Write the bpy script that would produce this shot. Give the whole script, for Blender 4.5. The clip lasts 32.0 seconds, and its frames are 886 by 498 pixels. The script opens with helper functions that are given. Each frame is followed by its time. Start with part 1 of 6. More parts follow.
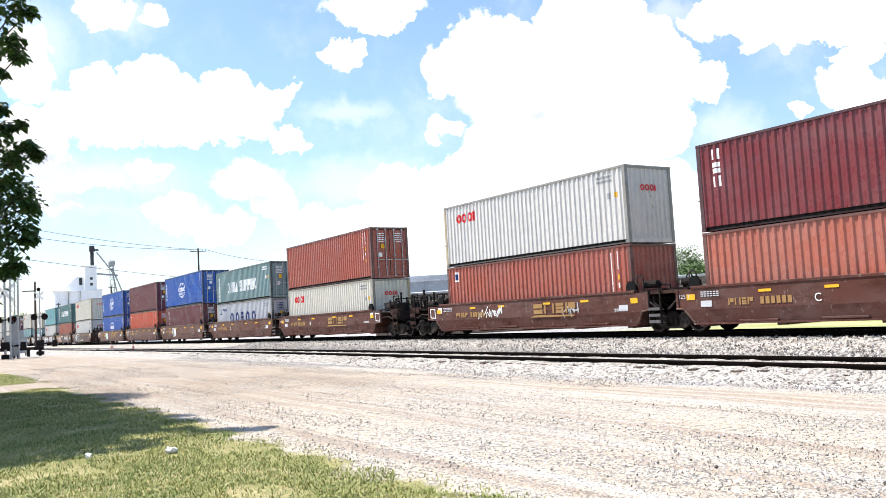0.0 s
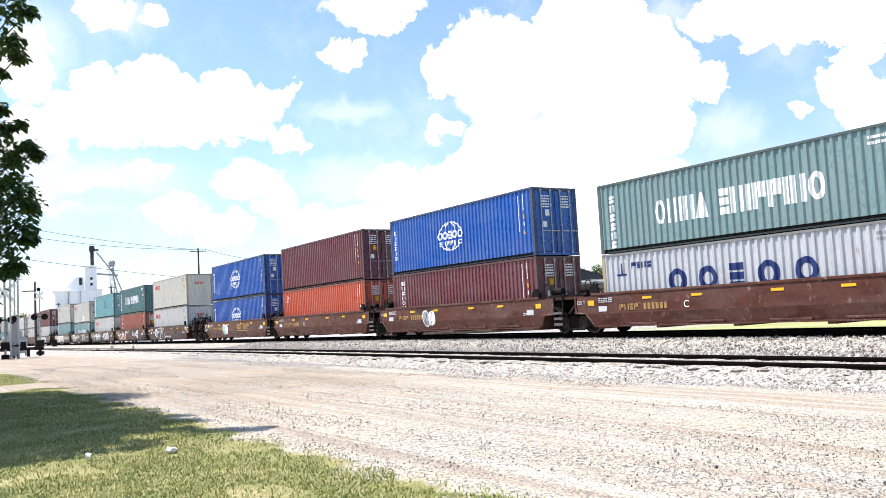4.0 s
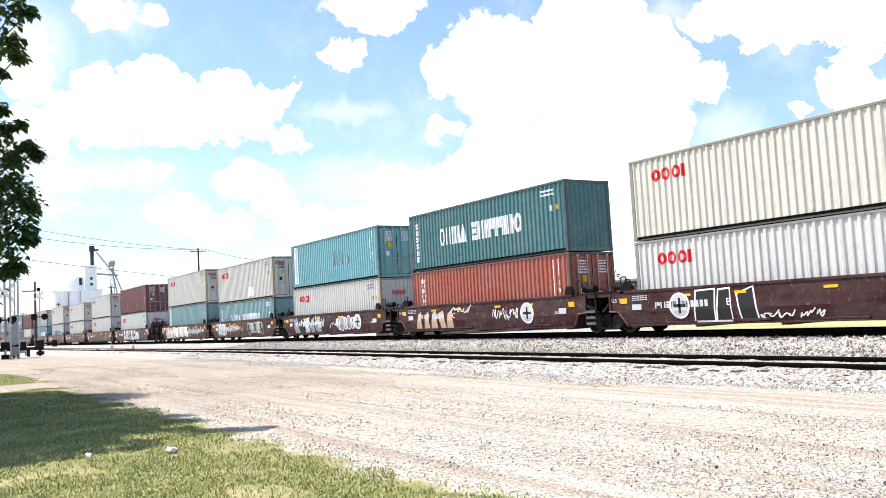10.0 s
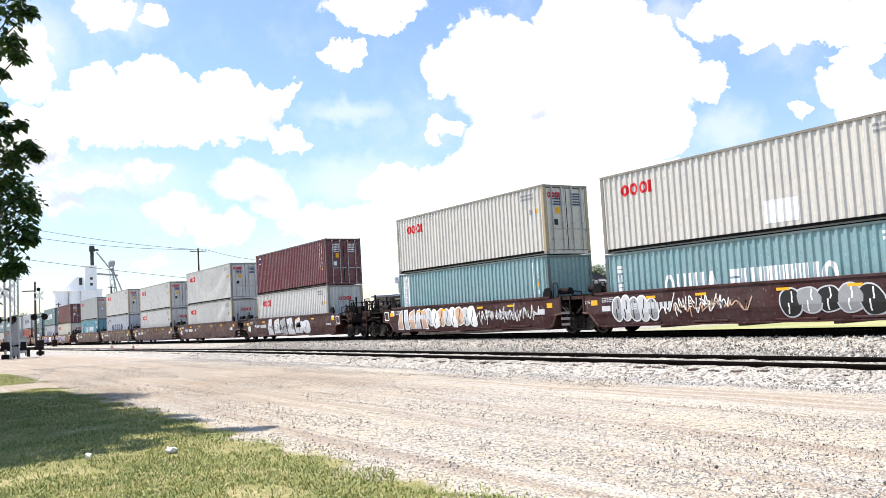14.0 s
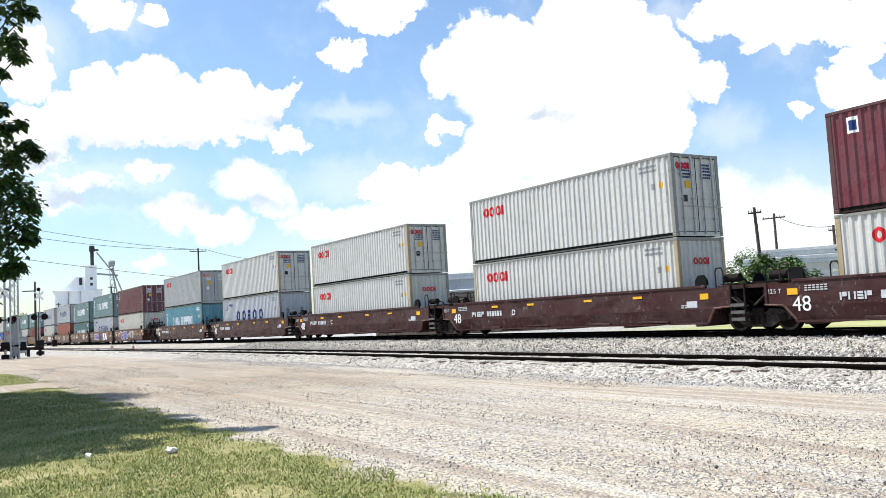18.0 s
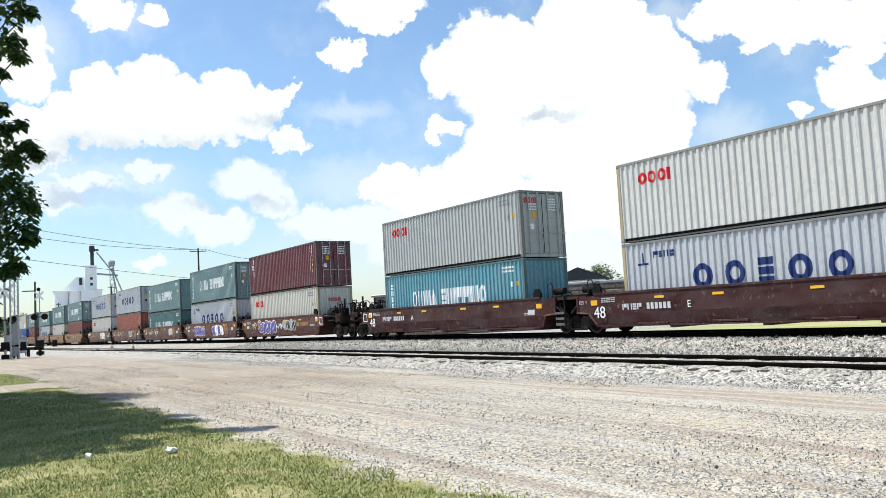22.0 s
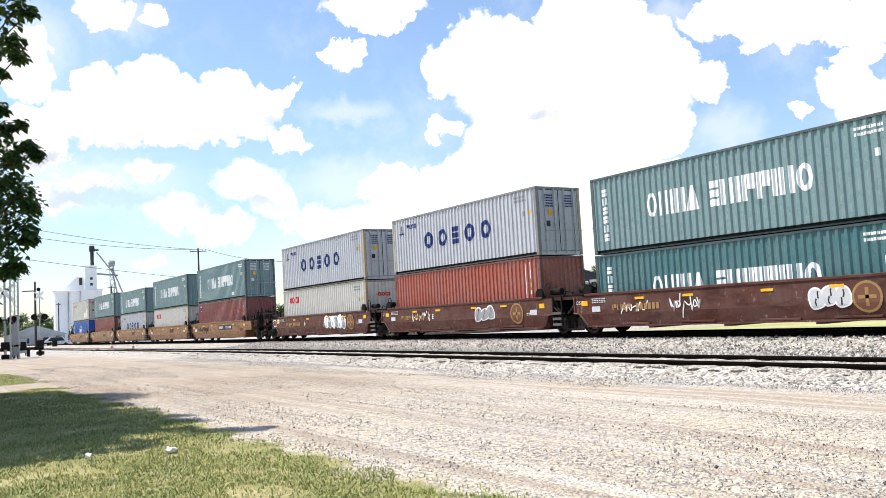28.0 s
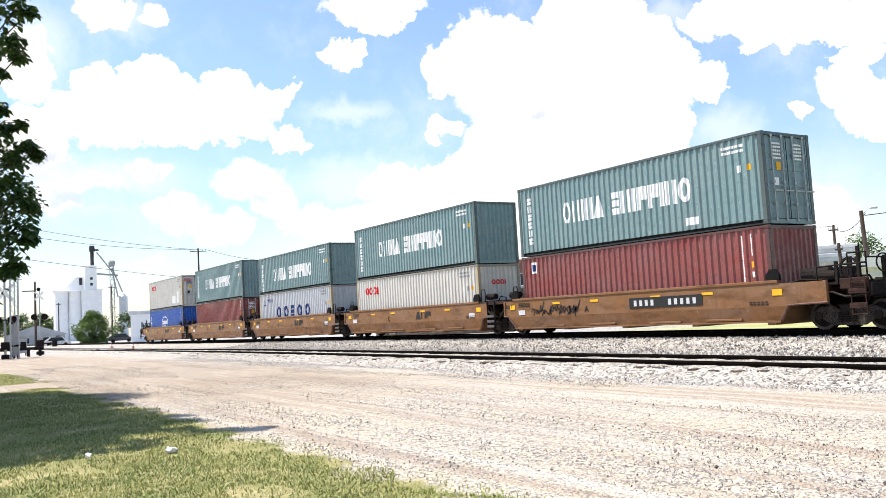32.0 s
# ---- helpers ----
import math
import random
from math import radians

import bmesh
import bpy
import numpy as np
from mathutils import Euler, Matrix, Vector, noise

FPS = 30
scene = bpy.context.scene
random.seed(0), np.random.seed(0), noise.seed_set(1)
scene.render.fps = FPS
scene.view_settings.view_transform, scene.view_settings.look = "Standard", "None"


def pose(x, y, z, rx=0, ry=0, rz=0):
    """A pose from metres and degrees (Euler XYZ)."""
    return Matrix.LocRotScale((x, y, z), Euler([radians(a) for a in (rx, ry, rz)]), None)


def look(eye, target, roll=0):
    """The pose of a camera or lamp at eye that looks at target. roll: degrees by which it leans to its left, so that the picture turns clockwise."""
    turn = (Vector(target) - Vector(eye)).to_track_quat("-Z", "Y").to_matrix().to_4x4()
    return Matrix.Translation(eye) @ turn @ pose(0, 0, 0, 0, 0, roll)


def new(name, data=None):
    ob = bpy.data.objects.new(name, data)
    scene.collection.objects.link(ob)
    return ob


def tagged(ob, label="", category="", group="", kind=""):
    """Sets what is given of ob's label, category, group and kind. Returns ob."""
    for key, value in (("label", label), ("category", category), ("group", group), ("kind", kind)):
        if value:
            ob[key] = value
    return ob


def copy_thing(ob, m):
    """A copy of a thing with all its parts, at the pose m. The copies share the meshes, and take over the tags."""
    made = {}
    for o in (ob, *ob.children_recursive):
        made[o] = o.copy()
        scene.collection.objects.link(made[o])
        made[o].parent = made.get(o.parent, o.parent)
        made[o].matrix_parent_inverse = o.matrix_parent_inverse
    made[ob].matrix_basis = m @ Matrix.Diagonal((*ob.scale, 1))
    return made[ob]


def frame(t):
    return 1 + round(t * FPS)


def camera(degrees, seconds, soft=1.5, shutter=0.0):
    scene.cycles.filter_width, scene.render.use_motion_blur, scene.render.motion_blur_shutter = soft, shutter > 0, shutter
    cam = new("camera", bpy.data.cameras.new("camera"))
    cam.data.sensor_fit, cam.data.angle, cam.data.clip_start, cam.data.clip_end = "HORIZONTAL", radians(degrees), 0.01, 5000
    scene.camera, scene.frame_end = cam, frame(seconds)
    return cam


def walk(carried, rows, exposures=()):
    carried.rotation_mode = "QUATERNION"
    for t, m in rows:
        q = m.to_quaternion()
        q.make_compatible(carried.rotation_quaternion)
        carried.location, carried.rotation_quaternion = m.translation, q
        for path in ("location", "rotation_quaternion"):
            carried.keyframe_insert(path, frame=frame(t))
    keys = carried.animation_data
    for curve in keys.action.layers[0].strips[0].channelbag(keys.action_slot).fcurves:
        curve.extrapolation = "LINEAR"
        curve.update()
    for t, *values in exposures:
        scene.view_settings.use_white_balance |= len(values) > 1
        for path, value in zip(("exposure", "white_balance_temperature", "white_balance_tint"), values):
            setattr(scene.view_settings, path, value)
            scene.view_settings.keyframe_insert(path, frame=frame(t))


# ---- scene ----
# ---- camera ----
cam = camera(55.55, 32.0, soft=0.7)
EYE = (0.0, 0.0, 1.55)
YAW, PITCH = radians(56.92), radians(4.37)
AIM = (EYE[0] - math.sin(YAW) * math.cos(PITCH), EYE[1] + math.cos(YAW) * math.cos(PITCH), EYE[2] + math.sin(PITCH))
VIEW = look(EYE, AIM, -3.19)
walk(cam, [(0.0, VIEW), (32.0, VIEW)],
     exposures=[(0.0, 0.34, 6550, 11), (8.0, 0.33, 6550, 11), (11.0, 0.38, 6650, 11), (13.0, 0.35, 6650, 11), (14.2, 0.19, 6650, 11), (17.0, 0.07, 6500, 8), (19.0, 0.02, 6450, 6), (24.0, -0.10, 6400, 4), (27.0, 0.08, 6550, 8), (29.0, 0.20, 6750, 11), (32.0, 0.28, 6750, 11)])

# ---- sky and sun ----
SUN_TO = Vector((-0.54, -0.50, 1.27)).normalized()


def sky_world():
    world = bpy.data.worlds.new("world")
    scene.world = world
    world.use_nodes = True
    nt = world.node_tree
    nt.nodes.clear()
    add, link = nt.nodes.new, nt.links.new

    def math_node(op, a, b=None, c=None, clamp=False):
        n = add("ShaderNodeMath")
        n.operation, n.use_clamp = op, clamp
        for i, v in enumerate((a, b, c)):
            if v is None:
                continue
            if isinstance(v, (int, float)):
                n.inputs[i].default_value = v
            else:
                link(v, n.inputs[i])
        return n.outputs[0]

    def smooth(v, lo, hi):
        n = add("ShaderNodeMapRange")
        n.interpolation_type = "SMOOTHSTEP"
        link(v, n.inputs["Value"])
        n.inputs["From Min"].default_value, n.inputs["From Max"].default_value = lo, hi
        return n.outputs["Result"]

    sky = add("ShaderNodeTexSky")
    sky.sky_type, sky.sun_disc = "NISHITA", False
    sky.sun_elevation = math.asin(SUN_TO.z)
    sky.sun_rotation = math.atan2(SUN_TO.x, SUN_TO.y)
    sky.air_density, sky.dust_density, sky.ozone_density = 1.0, 0.6, 1.6
    coord = add("ShaderNodeTexCoord").outputs["Generated"]
    sep = add("ShaderNodeSeparateXYZ")
    link(coord, sep.inputs[0])
    # azimuth from +y towards -x, and elevation, in degrees
    az = math_node("MULTIPLY", math_node("ARCTAN2", math_node("MULTIPLY", sep.outputs[0], -1.0), sep.outputs[1]), 57.296)
    el = math_node("MULTIPLY", math_node("ARCSINE", sep.outputs[2]), 57.296)
    comb = add("ShaderNodeCombineXYZ")
    link(az, comb.inputs[0]), link(el, comb.inputs[1])

    def noise_at(scale, detail, rough=0.55, vec=coord):
        n = add("ShaderNodeTexNoise")
        n.inputs["Scale"].default_value, n.inputs["Detail"].default_value, n.inputs["Roughness"].default_value = scale, detail, rough
        link(vec, n.inputs["Vector"])
        return n

    # billowing edges: the place is pushed about by noise before it meets the puffs
    push = add("ShaderNodeVectorMath")
    push.operation = "MULTIPLY_ADD"
    link(noise_at(34.0, 7.0, 0.62).outputs["Color"], push.inputs[0])
    push.inputs[1].default_value, push.inputs[2].default_value = (2.9, 2.9, 0.0), (-1.45, -1.45, 0.0)
    place = add("ShaderNodeVectorMath")
    place.operation = "ADD"
    link(comb.outputs[0], place.inputs[0]), link(push.outputs[0], place.inputs[1])

    def puffs(rows):
        total = None
        for a, e, ra, re in rows:
            d = add("ShaderNodeVectorMath")
            d.operation = "MULTIPLY_ADD"
            link(place.outputs[0], d.inputs[0])
            d.inputs[1].default_value, d.inputs[2].default_value = (1 / ra, 1 / re, 0), (-a / ra, -e / re, 0)
            ln = add("ShaderNodeVectorMath")
            ln.operation = "LENGTH"
            link(d.outputs[0], ln.inputs[0])
            v = math_node("SUBTRACT", 1.0, ln.outputs["Value"])
            total = v if total is None else math_node("SMOOTH_MAX", total, v, 0.12)
        return total

    west = puffs(PUFFS_WEST)
    low = math_node("MULTIPLY", smooth(puffs(PUFFS_LOW), -0.05, 0.35), 0.85)
    near = math_node("SMOOTH_MAX", puffs(PUFFS_MAIN), math_node("SMOOTH_MAX", west, puffs(PUFFS_EAST), 0.06), 0.06)
    wisp = puffs(PUFFS_THIN)
    # away from the view the same broken cumulus goes on
    off = math_node("ABSOLUTE", math_node("SUBTRACT", az, 56.9))
    beyond = math_node("MAXIMUM", smooth(off, 31.0, 40.0), smooth(el, 22.0, 30.0))
    far_field = noise_at(2.6, 7.0, 0.6).outputs["Fac"]
    far_cloud = math_node("MULTIPLY", smooth(far_field, 0.66, 0.76), beyond)
    thick = math_node("MAXIMUM", math_node("MAXIMUM", smooth(near, -0.03, 0.12), low), far_cloud)
    thin = math_node("MULTIPLY", smooth(wisp, -0.25, 0.8), 0.40)
    streak = math_node("MULTIPLY", smooth(noise_at(9.0, 8.0, 0.65).outputs["Fac"], 0.45, 0.85), 0.35)
    haze = math_node("MULTIPLY", smooth(el, 8.0, -2.0), 0.22)
    veil = math_node("MAXIMUM", math_node("MAXIMUM", thin, streak), haze)
    cover = math_node("MAXIMUM", thick, veil, clamp=True)

    # the flatter clouds in the west show their grey undersides, the towering one is all sunlit
    under = smooth(puffs(PUFFS_SHADE), -0.35, 0.5)
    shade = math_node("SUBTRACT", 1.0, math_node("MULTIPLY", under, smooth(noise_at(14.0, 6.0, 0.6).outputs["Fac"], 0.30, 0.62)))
    tint = add("ShaderNodeMix")
    tint.data_type = "RGBA"
    link(shade, tint.inputs["Factor"])
    tint.inputs["A"].default_value, tint.inputs["B"].default_value = (6.6, 7.2, 8.3, 1), (10.4, 10.5, 10.7, 1)
    mix = add("ShaderNodeMix")
    mix.data_type = "RGBA"
    clear = add("ShaderNodeVectorMath")
    clear.operation = "MULTIPLY"
    link(sky.outputs[0], clear.inputs[0])
    clear.inputs[1].default_value = (1.62, 1.70, 1.80)
    dim = add("ShaderNodeVectorMath")
    dim.operation = "SCALE"
    link(clear.outputs[0], dim.inputs[0])
    link(math_node("MULTIPLY_ADD", smooth(el, 0.0, 15.0), 0.16, 0.84), dim.inputs["Scale"])
    link(cover, mix.inputs["Factor"]), link(dim.outputs[0], mix.inputs["A"]), link(tint.outputs["Result"], mix.inputs["B"])
    bg = add("ShaderNodeBackground")
    bg.inputs["Strength"].default_value = 0.105
    link(mix.outputs["Result"], bg.inputs["Color"])
    link(bg.outputs[0], add("ShaderNodeOutputWorld").inputs["Surface"])


# cumulus puffs: azimuth, elevation, half width and half height in degrees
PUFFS_MAIN = [(55.59, 16.48, 2.23, 2.13), (53.54, 17.82, 2.55, 2.18), (51.39, 17.73, 2.03, 1.88), (47.2, 18.36, 2.61, 2.57),
    (44.41, 18.33, 2.34, 2.19), (42.47, 16.92, 2.15, 2.05), (40.7, 15.09, 2.0, 1.6), (38.51, 14.08, 1.49, 1.34),
    (49.83, 14.96, 5.97, 3.13), (44.18, 14.05, 4.66, 3.46), (41.26, 11.09, 1.74, 1.82), (51.8, 11.56, 3.67, 2.45),
    (46.67, 10.77, 5.65, 2.8), (53.68, 9.41, 2.9, 2.1), (60.39, 8.89, 2.17, 1.53), (57.64, 8.1, 3.29, 1.92),
    (50.76, 6.72, 6.1, 2.29), (43.22, 6.9, 4.39, 2.61)]
PUFFS_WEST = [(81.18, 13.86, 1.43, 1.44), (79.17, 15.22, 1.68, 1.59), (76.0, 15.8, 2.0, 1.82), (73.62, 14.7, 2.01, 1.65),
    (70.98, 15.09, 1.84, 1.66), (68.56, 14.37, 1.73, 1.32), (67.14, 14.95, 0.83, 0.73), (78.2, 13.38, 4.58, 1.83),
    (72.95, 13.12, 5.22, 1.45), (67.14, 12.21, 1.36, 0.89), (83.37, 13.04, 1.26, 1.08), (82.83, 11.39, 2.37, 1.54)]
PUFFS_LOW = [(69.79, 9.5, 2.88, 1.56), (74.56, 7.55, 2.39, 1.54), (68.18, 8.08, 2.05, 1.28), (65.23, 6.54, 3.03, 1.37),
    (71.91, 6.57, 2.53, 1.34), (76.21, 4.38, 1.24, 0.55), (76.23, 10.07, 2.08, 0.65), (79.96, 9.48, 2.47, 0.7),
    (81.77, 8.41, 2.08, 0.87), (61.61, 6.19, 3.84, 1.72),
    (48.25, 4.26, 8.62, 3.23), (38.72, 4.66, 4.53, 4.38), (57.84, 4.46, 5.39, 2.31), (34.39, 3.56, 4.6, 4.61)]
PUFFS_EAST = [(36.62, 17.73, 3.84, 1.43), (32.63, 16.63, 3.8, 1.53), (29.13, 16.23, 2.66, 1.69), (35.05, 15.82, 1.5, 0.55),
    (30.41, 12.45, 1.83, 1.62), (29.04, 10.93, 2.31, 2.08), (29.62, 14.2, 1.72, 0.79), (33.33, 11.59, 0.59, 0.76),
    (60.66, 20.76, 3.92, 1.27), (60.46, 19.33, 1.49, 0.86), (62.97, 17.8, 1.4, 1.02), (56.41, 12.57, 1.17, 0.83),
    (57.25, 11.71, 0.7, 0.49), (78.54, 19.94, 1.99, 1.34), (66.34, 15.74, 0.61, 0.4), (75.52, 19.8, 0.85, 0.82),
    (83.22, 16.59, 1.65, 2.49)]
PUFFS_THIN = [(79.96, 9.55, 7.56, 2.46), (59.38, 4.54, 12.15, 4.6), (36.64, 4.84, 11.15, 5.4), (62.78, 13.82, 3.86, 1.04), (77.69, 19.67, 3.11, 1.68),
    (82.4, 17.65, 2.42, 3.14), (62.23, 9.28, 6.14, 2.09), (37.55, 10.73, 2.44, 2.15), (40.85, 18.65, 2.2, 1.38)]
PUFFS_SHADE = [(74.79, 11.52, 7.04, 0.94), (67.96, 13.41, 2.26, 0.52), (78.99, 8.56, 4.33, 0.57), (70.59, 7.95, 3.48, 0.45),
    (82.84, 10.71, 1.89, 0.48), (48.82, 12.83, 2.3, 0.37)]
sky_world()
sun_lamp = new("sun", bpy.data.lights.new("sun", "SUN"))
sun_lamp.data.energy, sun_lamp.data.angle, sun_lamp.data.color = 6.3, radians(0.53), (1.0, 0.95, 0.875)
sun_lamp.matrix_world = look((0, 0, 60), Vector((0, 0, 60)) - SUN_TO)

# ---- materials ----
def material(name, base, rough=0.7, metal=0.0, grain=None, second=None, bump=0.0, bump_scale=40.0, scale=6.0, coords="Object", vary=0.0, gloss=0.3):
    """A surface with two scales of variation: broad patches of a second colour and a fine grain."""
    m = bpy.data.materials.new(name)
    m.use_nodes = True
    nt = m.node_tree
    add, link = nt.nodes.new, nt.links.new
    bsdf = nt.nodes["Principled BSDF"]
    tc = add("ShaderNodeTexCoord").outputs[coords]
    second = second or tuple(c * 0.72 for c in base)
    grain = grain or tuple(min(1, c * 1.25) for c in base)

    def noise_at(s, d, vec=tc):
        n = add("ShaderNodeTexNoise")
        n.inputs["Scale"].default_value, n.inputs["Detail"].default_value, n.inputs["Roughness"].default_value = s, d, 0.6
        link(vec, n.inputs["Vector"])
        return n.outputs["Fac"]

    def ramp(v, lo, hi):
        n = add("ShaderNodeMapRange")
        link(v, n.inputs["Value"])
        n.inputs["From Min"].default_value, n.inputs["From Max"].default_value = lo, hi
        return n.outputs["Result"]

    def mixed(f, a, b):
        n = add("ShaderNodeMix")
        n.data_type = "RGBA"
        link(f, n.inputs["Factor"])
        for key, v in (("A", a), ("B", b)):
            if isinstance(v, tuple):
                n.inputs[key].default_value = (*v, 1)
            else:
                link(v, n.inputs[key])
        return n.outputs["Result"]

    colour = mixed(ramp(noise_at(scale, 5), 0.38, 0.66), base, second)
    colour = mixed(ramp(noise_at(scale * 9, 4), 0.5, 0.85), colour, grain)
    if vary:
        info = add("ShaderNodeObjectInfo")
        hsv = add("ShaderNodeHueSaturation")
        link(ramp(info.outputs["Random"], 0.0, 1.0), hsv.inputs["Value"])
        hsv.inputs["Value"].default_value = 1.0
        for n in nt.nodes:
            if n.type == "MAP_RANGE" and n.outputs[0].links and n.outputs[0].links[0].to_node == hsv:
                n.inputs["To Min"].default_value, n.inputs["To Max"].default_value = 1 - vary, 1 + vary
        link(colour, hsv.inputs["Color"])
        colour = hsv.outputs["Color"]
    link(colour, bsdf.inputs["Base Color"])
    bsdf.inputs["Roughness"].default_value, bsdf.inputs["Metallic"].default_value = rough, metal
    bsdf.inputs["Specular IOR Level"].default_value = gloss
    if bump:
        b = add("ShaderNodeBump")
        b.inputs["Strength"].default_value, b.inputs["Distance"].default_value = min(1.0, bump), 0.02
        link(noise_at(bump_scale, 6), b.inputs["Height"])
        link(b.outputs[0], bsdf.inputs["Normal"])
    return m


def paint(name, base, rust=0.35, gloss=0.35, dust=0.0):
    """Weathered container paint: faded patches, vertical dirt runs, and rust that breaks out in spots and streaks."""
    m = bpy.data.materials.new(name)
    m.use_nodes = True
    nt = m.node_tree
    add, link = nt.nodes.new, nt.links.new
    bsdf = nt.nodes["Principled BSDF"]
    tc = add("ShaderNodeTexCoord").outputs["Object"]
    info = add("ShaderNodeObjectInfo")
    shift = add("ShaderNodeVectorMath")
    shift.operation = "MULTIPLY_ADD"
    link(info.outputs["Random"], shift.inputs[0])
    shift.inputs[1].default_value = (40, 17, 9)
    link(tc, shift.inputs[2])

    def noise_at(sx, sy, sz, d):
        mp = add("ShaderNodeMapping")
        mp.inputs["Scale"].default_value = (sx, sy, sz)
        link(shift.outputs[0], mp.inputs["Vector"])
        n = add("ShaderNodeTexNoise")
        n.inputs["Scale"].default_value, n.inputs["Detail"].default_value, n.inputs["Roughness"].default_value = 1.0, d, 0.62
        link(mp.outputs[0], n.inputs["Vector"])
        return n.outputs["Fac"]

    def ramp(v, lo, hi, top=1.0):
        n = add("ShaderNodeMapRange")
        link(v, n.inputs["Value"])
        n.inputs["From Min"].default_value, n.inputs["From Max"].default_value, n.inputs["To Max"].default_value = lo, hi, top
        return n.outputs["Result"]

    def mixed(f, a, b):
        n = add("ShaderNodeMix")
        n.data_type = "RGBA"
        link(f, n.inputs["Factor"])
        for key, v in (("A", a), ("B", b)):
            if isinstance(v, tuple):
                n.inputs[key].default_value = (*v, 1)
            else:
                link(v, n.inputs[key])
        return n.outputs["Result"]

    grey = sum(base) / 3
    faded = tuple(0.8 * c + 0.2 * (0.6 * grey + 0.15) for c in base)
    dirty = tuple(0.62 * c + 0.02 for c in base)
    c = mixed(ramp(noise_at(0.55, 0.55, 0.8, 5), 0.4, 0.68), base, faded)
    c = mixed(ramp(noise_at(9, 9, 0.35, 5), 0.50, 0.78, 0.75), c, dirty)
    c = mixed(ramp(noise_at(1.6, 1.6, 1.2, 6), 0.56, 0.80, 0.5), c, dirty)
    c = mixed(ramp(noise_at(2.4, 2.4, 0.9, 8), 0.66, 0.74, rust), c, (0.17, 0.075, 0.035))
    c = mixed(ramp(noise_at(17, 17, 0.55, 4), 0.63, 0.74, 0.75 * rust), c, (0.20, 0.10, 0.05))
    if dust:
        c = mixed(ramp(noise_at(7.0, 7.0, 4.0, 8), 0.60, 0.70, dust), c, (0.34, 0.29, 0.26))
        c = mixed(ramp(noise_at(0.9, 0.9, 2.6, 5), 0.50, 0.72, 0.8), c, tuple(0.4 * v for v in base))
    link(c, bsdf.inputs["Base Color"])
    link(ramp(noise_at(3, 3, 3, 3), 0.3, 0.8, 0.9), bsdf.inputs["Roughness"])
    bsdf.inputs["Specular IOR Level"].default_value = gloss
    return m


# the dingy grey-white is dirty white with cloud shade put into the colour
PAINT = {k: paint(k + "_paint", c, r) for k, c, r in (
    ("maroon", (0.170, 0.026, 0.030), 0.25), ("brown_red", (0.360, 0.085, 0.055), 0.2), ("faded_red", (0.400, 0.120, 0.080), 0.25),
    ("dull_red", (0.240, 0.055, 0.050), 0.25), ("wine", (0.150, 0.034, 0.043), 0.25), ("orange_red", (0.560, 0.075, 0.025), 0.2), ("white", (0.600, 0.585, 0.555), 0.7),
    ("cream", (0.630, 0.595, 0.510), 0.6), ("sea_green", (0.170, 0.268, 0.275), 0.4), ("dark_green", (0.058, 0.160, 0.170), 0.3),
    ("blue", (0.011, 0.095, 0.410), 0.12), ("teal", (0.150, 0.390, 0.430), 0.35), ("sky_teal", (0.110, 0.300, 0.370), 0.3),
    ("pale_grey", (0.470, 0.485, 0.520), 0.85), ("shaded_grey_white", (0.425, 0.43, 0.42), 0.7), ("beige", (0.590, 0.565, 0.515), 0.4), ("pale_teal", (0.205, 0.345, 0.365), 0.5))}
# rails and posts: rust and dirt, with shade along the edges put into the colour
EDGE = {k: paint(k + "_shaded_rusty_edge", tuple(0.42 * v + 0.02 for v in c), 0.85) for k, c in (
    ("maroon", (0.13, 0.022, 0.026)), ("brown_red", (0.25, 0.06, 0.04)), ("faded_red", (0.30, 0.10, 0.07)), ("wine", (0.18, 0.04, 0.04)), ("dull_red", (0.19, 0.045, 0.04)), ("orange_red", (0.45, 0.08, 0.03)),
    ("white", (0.56, 0.54, 0.49)), ("cream", (0.56, 0.50, 0.40)), ("sea_green", (0.12, 0.19, 0.19)), ("dark_green", (0.06, 0.13, 0.14)), ("blue", (0.012, 0.06, 0.22)),
    ("teal", (0.12, 0.28, 0.29)), ("sky_teal", (0.10, 0.24, 0.28)), ("pale_grey", (0.45, 0.44, 0.43)), ("shaded_grey_white", (0.40, 0.39, 0.37)), ("beige", (0.50, 0.45, 0.37)), ("pale_teal", (0.16, 0.26, 0.27)))}
MARK = {k: material(k + "_mark", c, 0.6, scale=3.0, second=tuple(0.85 * v for v in c)) for k, c in (
    ("red", (0.62, 0.018, 0.025)), ("white", (0.87, 0.87, 0.86)), ("navy", (0.014, 0.032, 0.14)), ("yellow", (0.80, 0.42, 0.02)),
    ("black", (0.02, 0.02, 0.02)), ("gold", (0.33, 0.19, 0.07)), ("grey", (0.30, 0.31, 0.32)), ("silver", (0.55, 0.56, 0.58)),
    ("violet", (0.10, 0.08, 0.30)), ("pink", (0.60, 0.40, 0.28)), ("mint", (0.30, 0.52, 0.47)), ("rusty", (0.16, 0.07, 0.04)), ("haze", (0.13, 0.20, 0.42)), ("field", (0.011, 0.095, 0.410)))}
CAR_PAINT = {"brown": paint("car_brown_paint", (0.105, 0.042, 0.032), 0.15, 0.06, 0.5), "dark": paint("car_dark_paint", (0.060, 0.024, 0.024), 0.15, 0.06, 0.4),
             "ochre": paint("car_ochre_paint", (0.225, 0.112, 0.052), 0.4, 0.06, 0.3)}
BOGIE = material("grimy_steel", (0.011, 0.009, 0.009), 0.8, 0.0, grain=(0.055, 0.046, 0.041), second=(0.022, 0.017, 0.015), scale=3, bump=0.3, gloss=0.08)
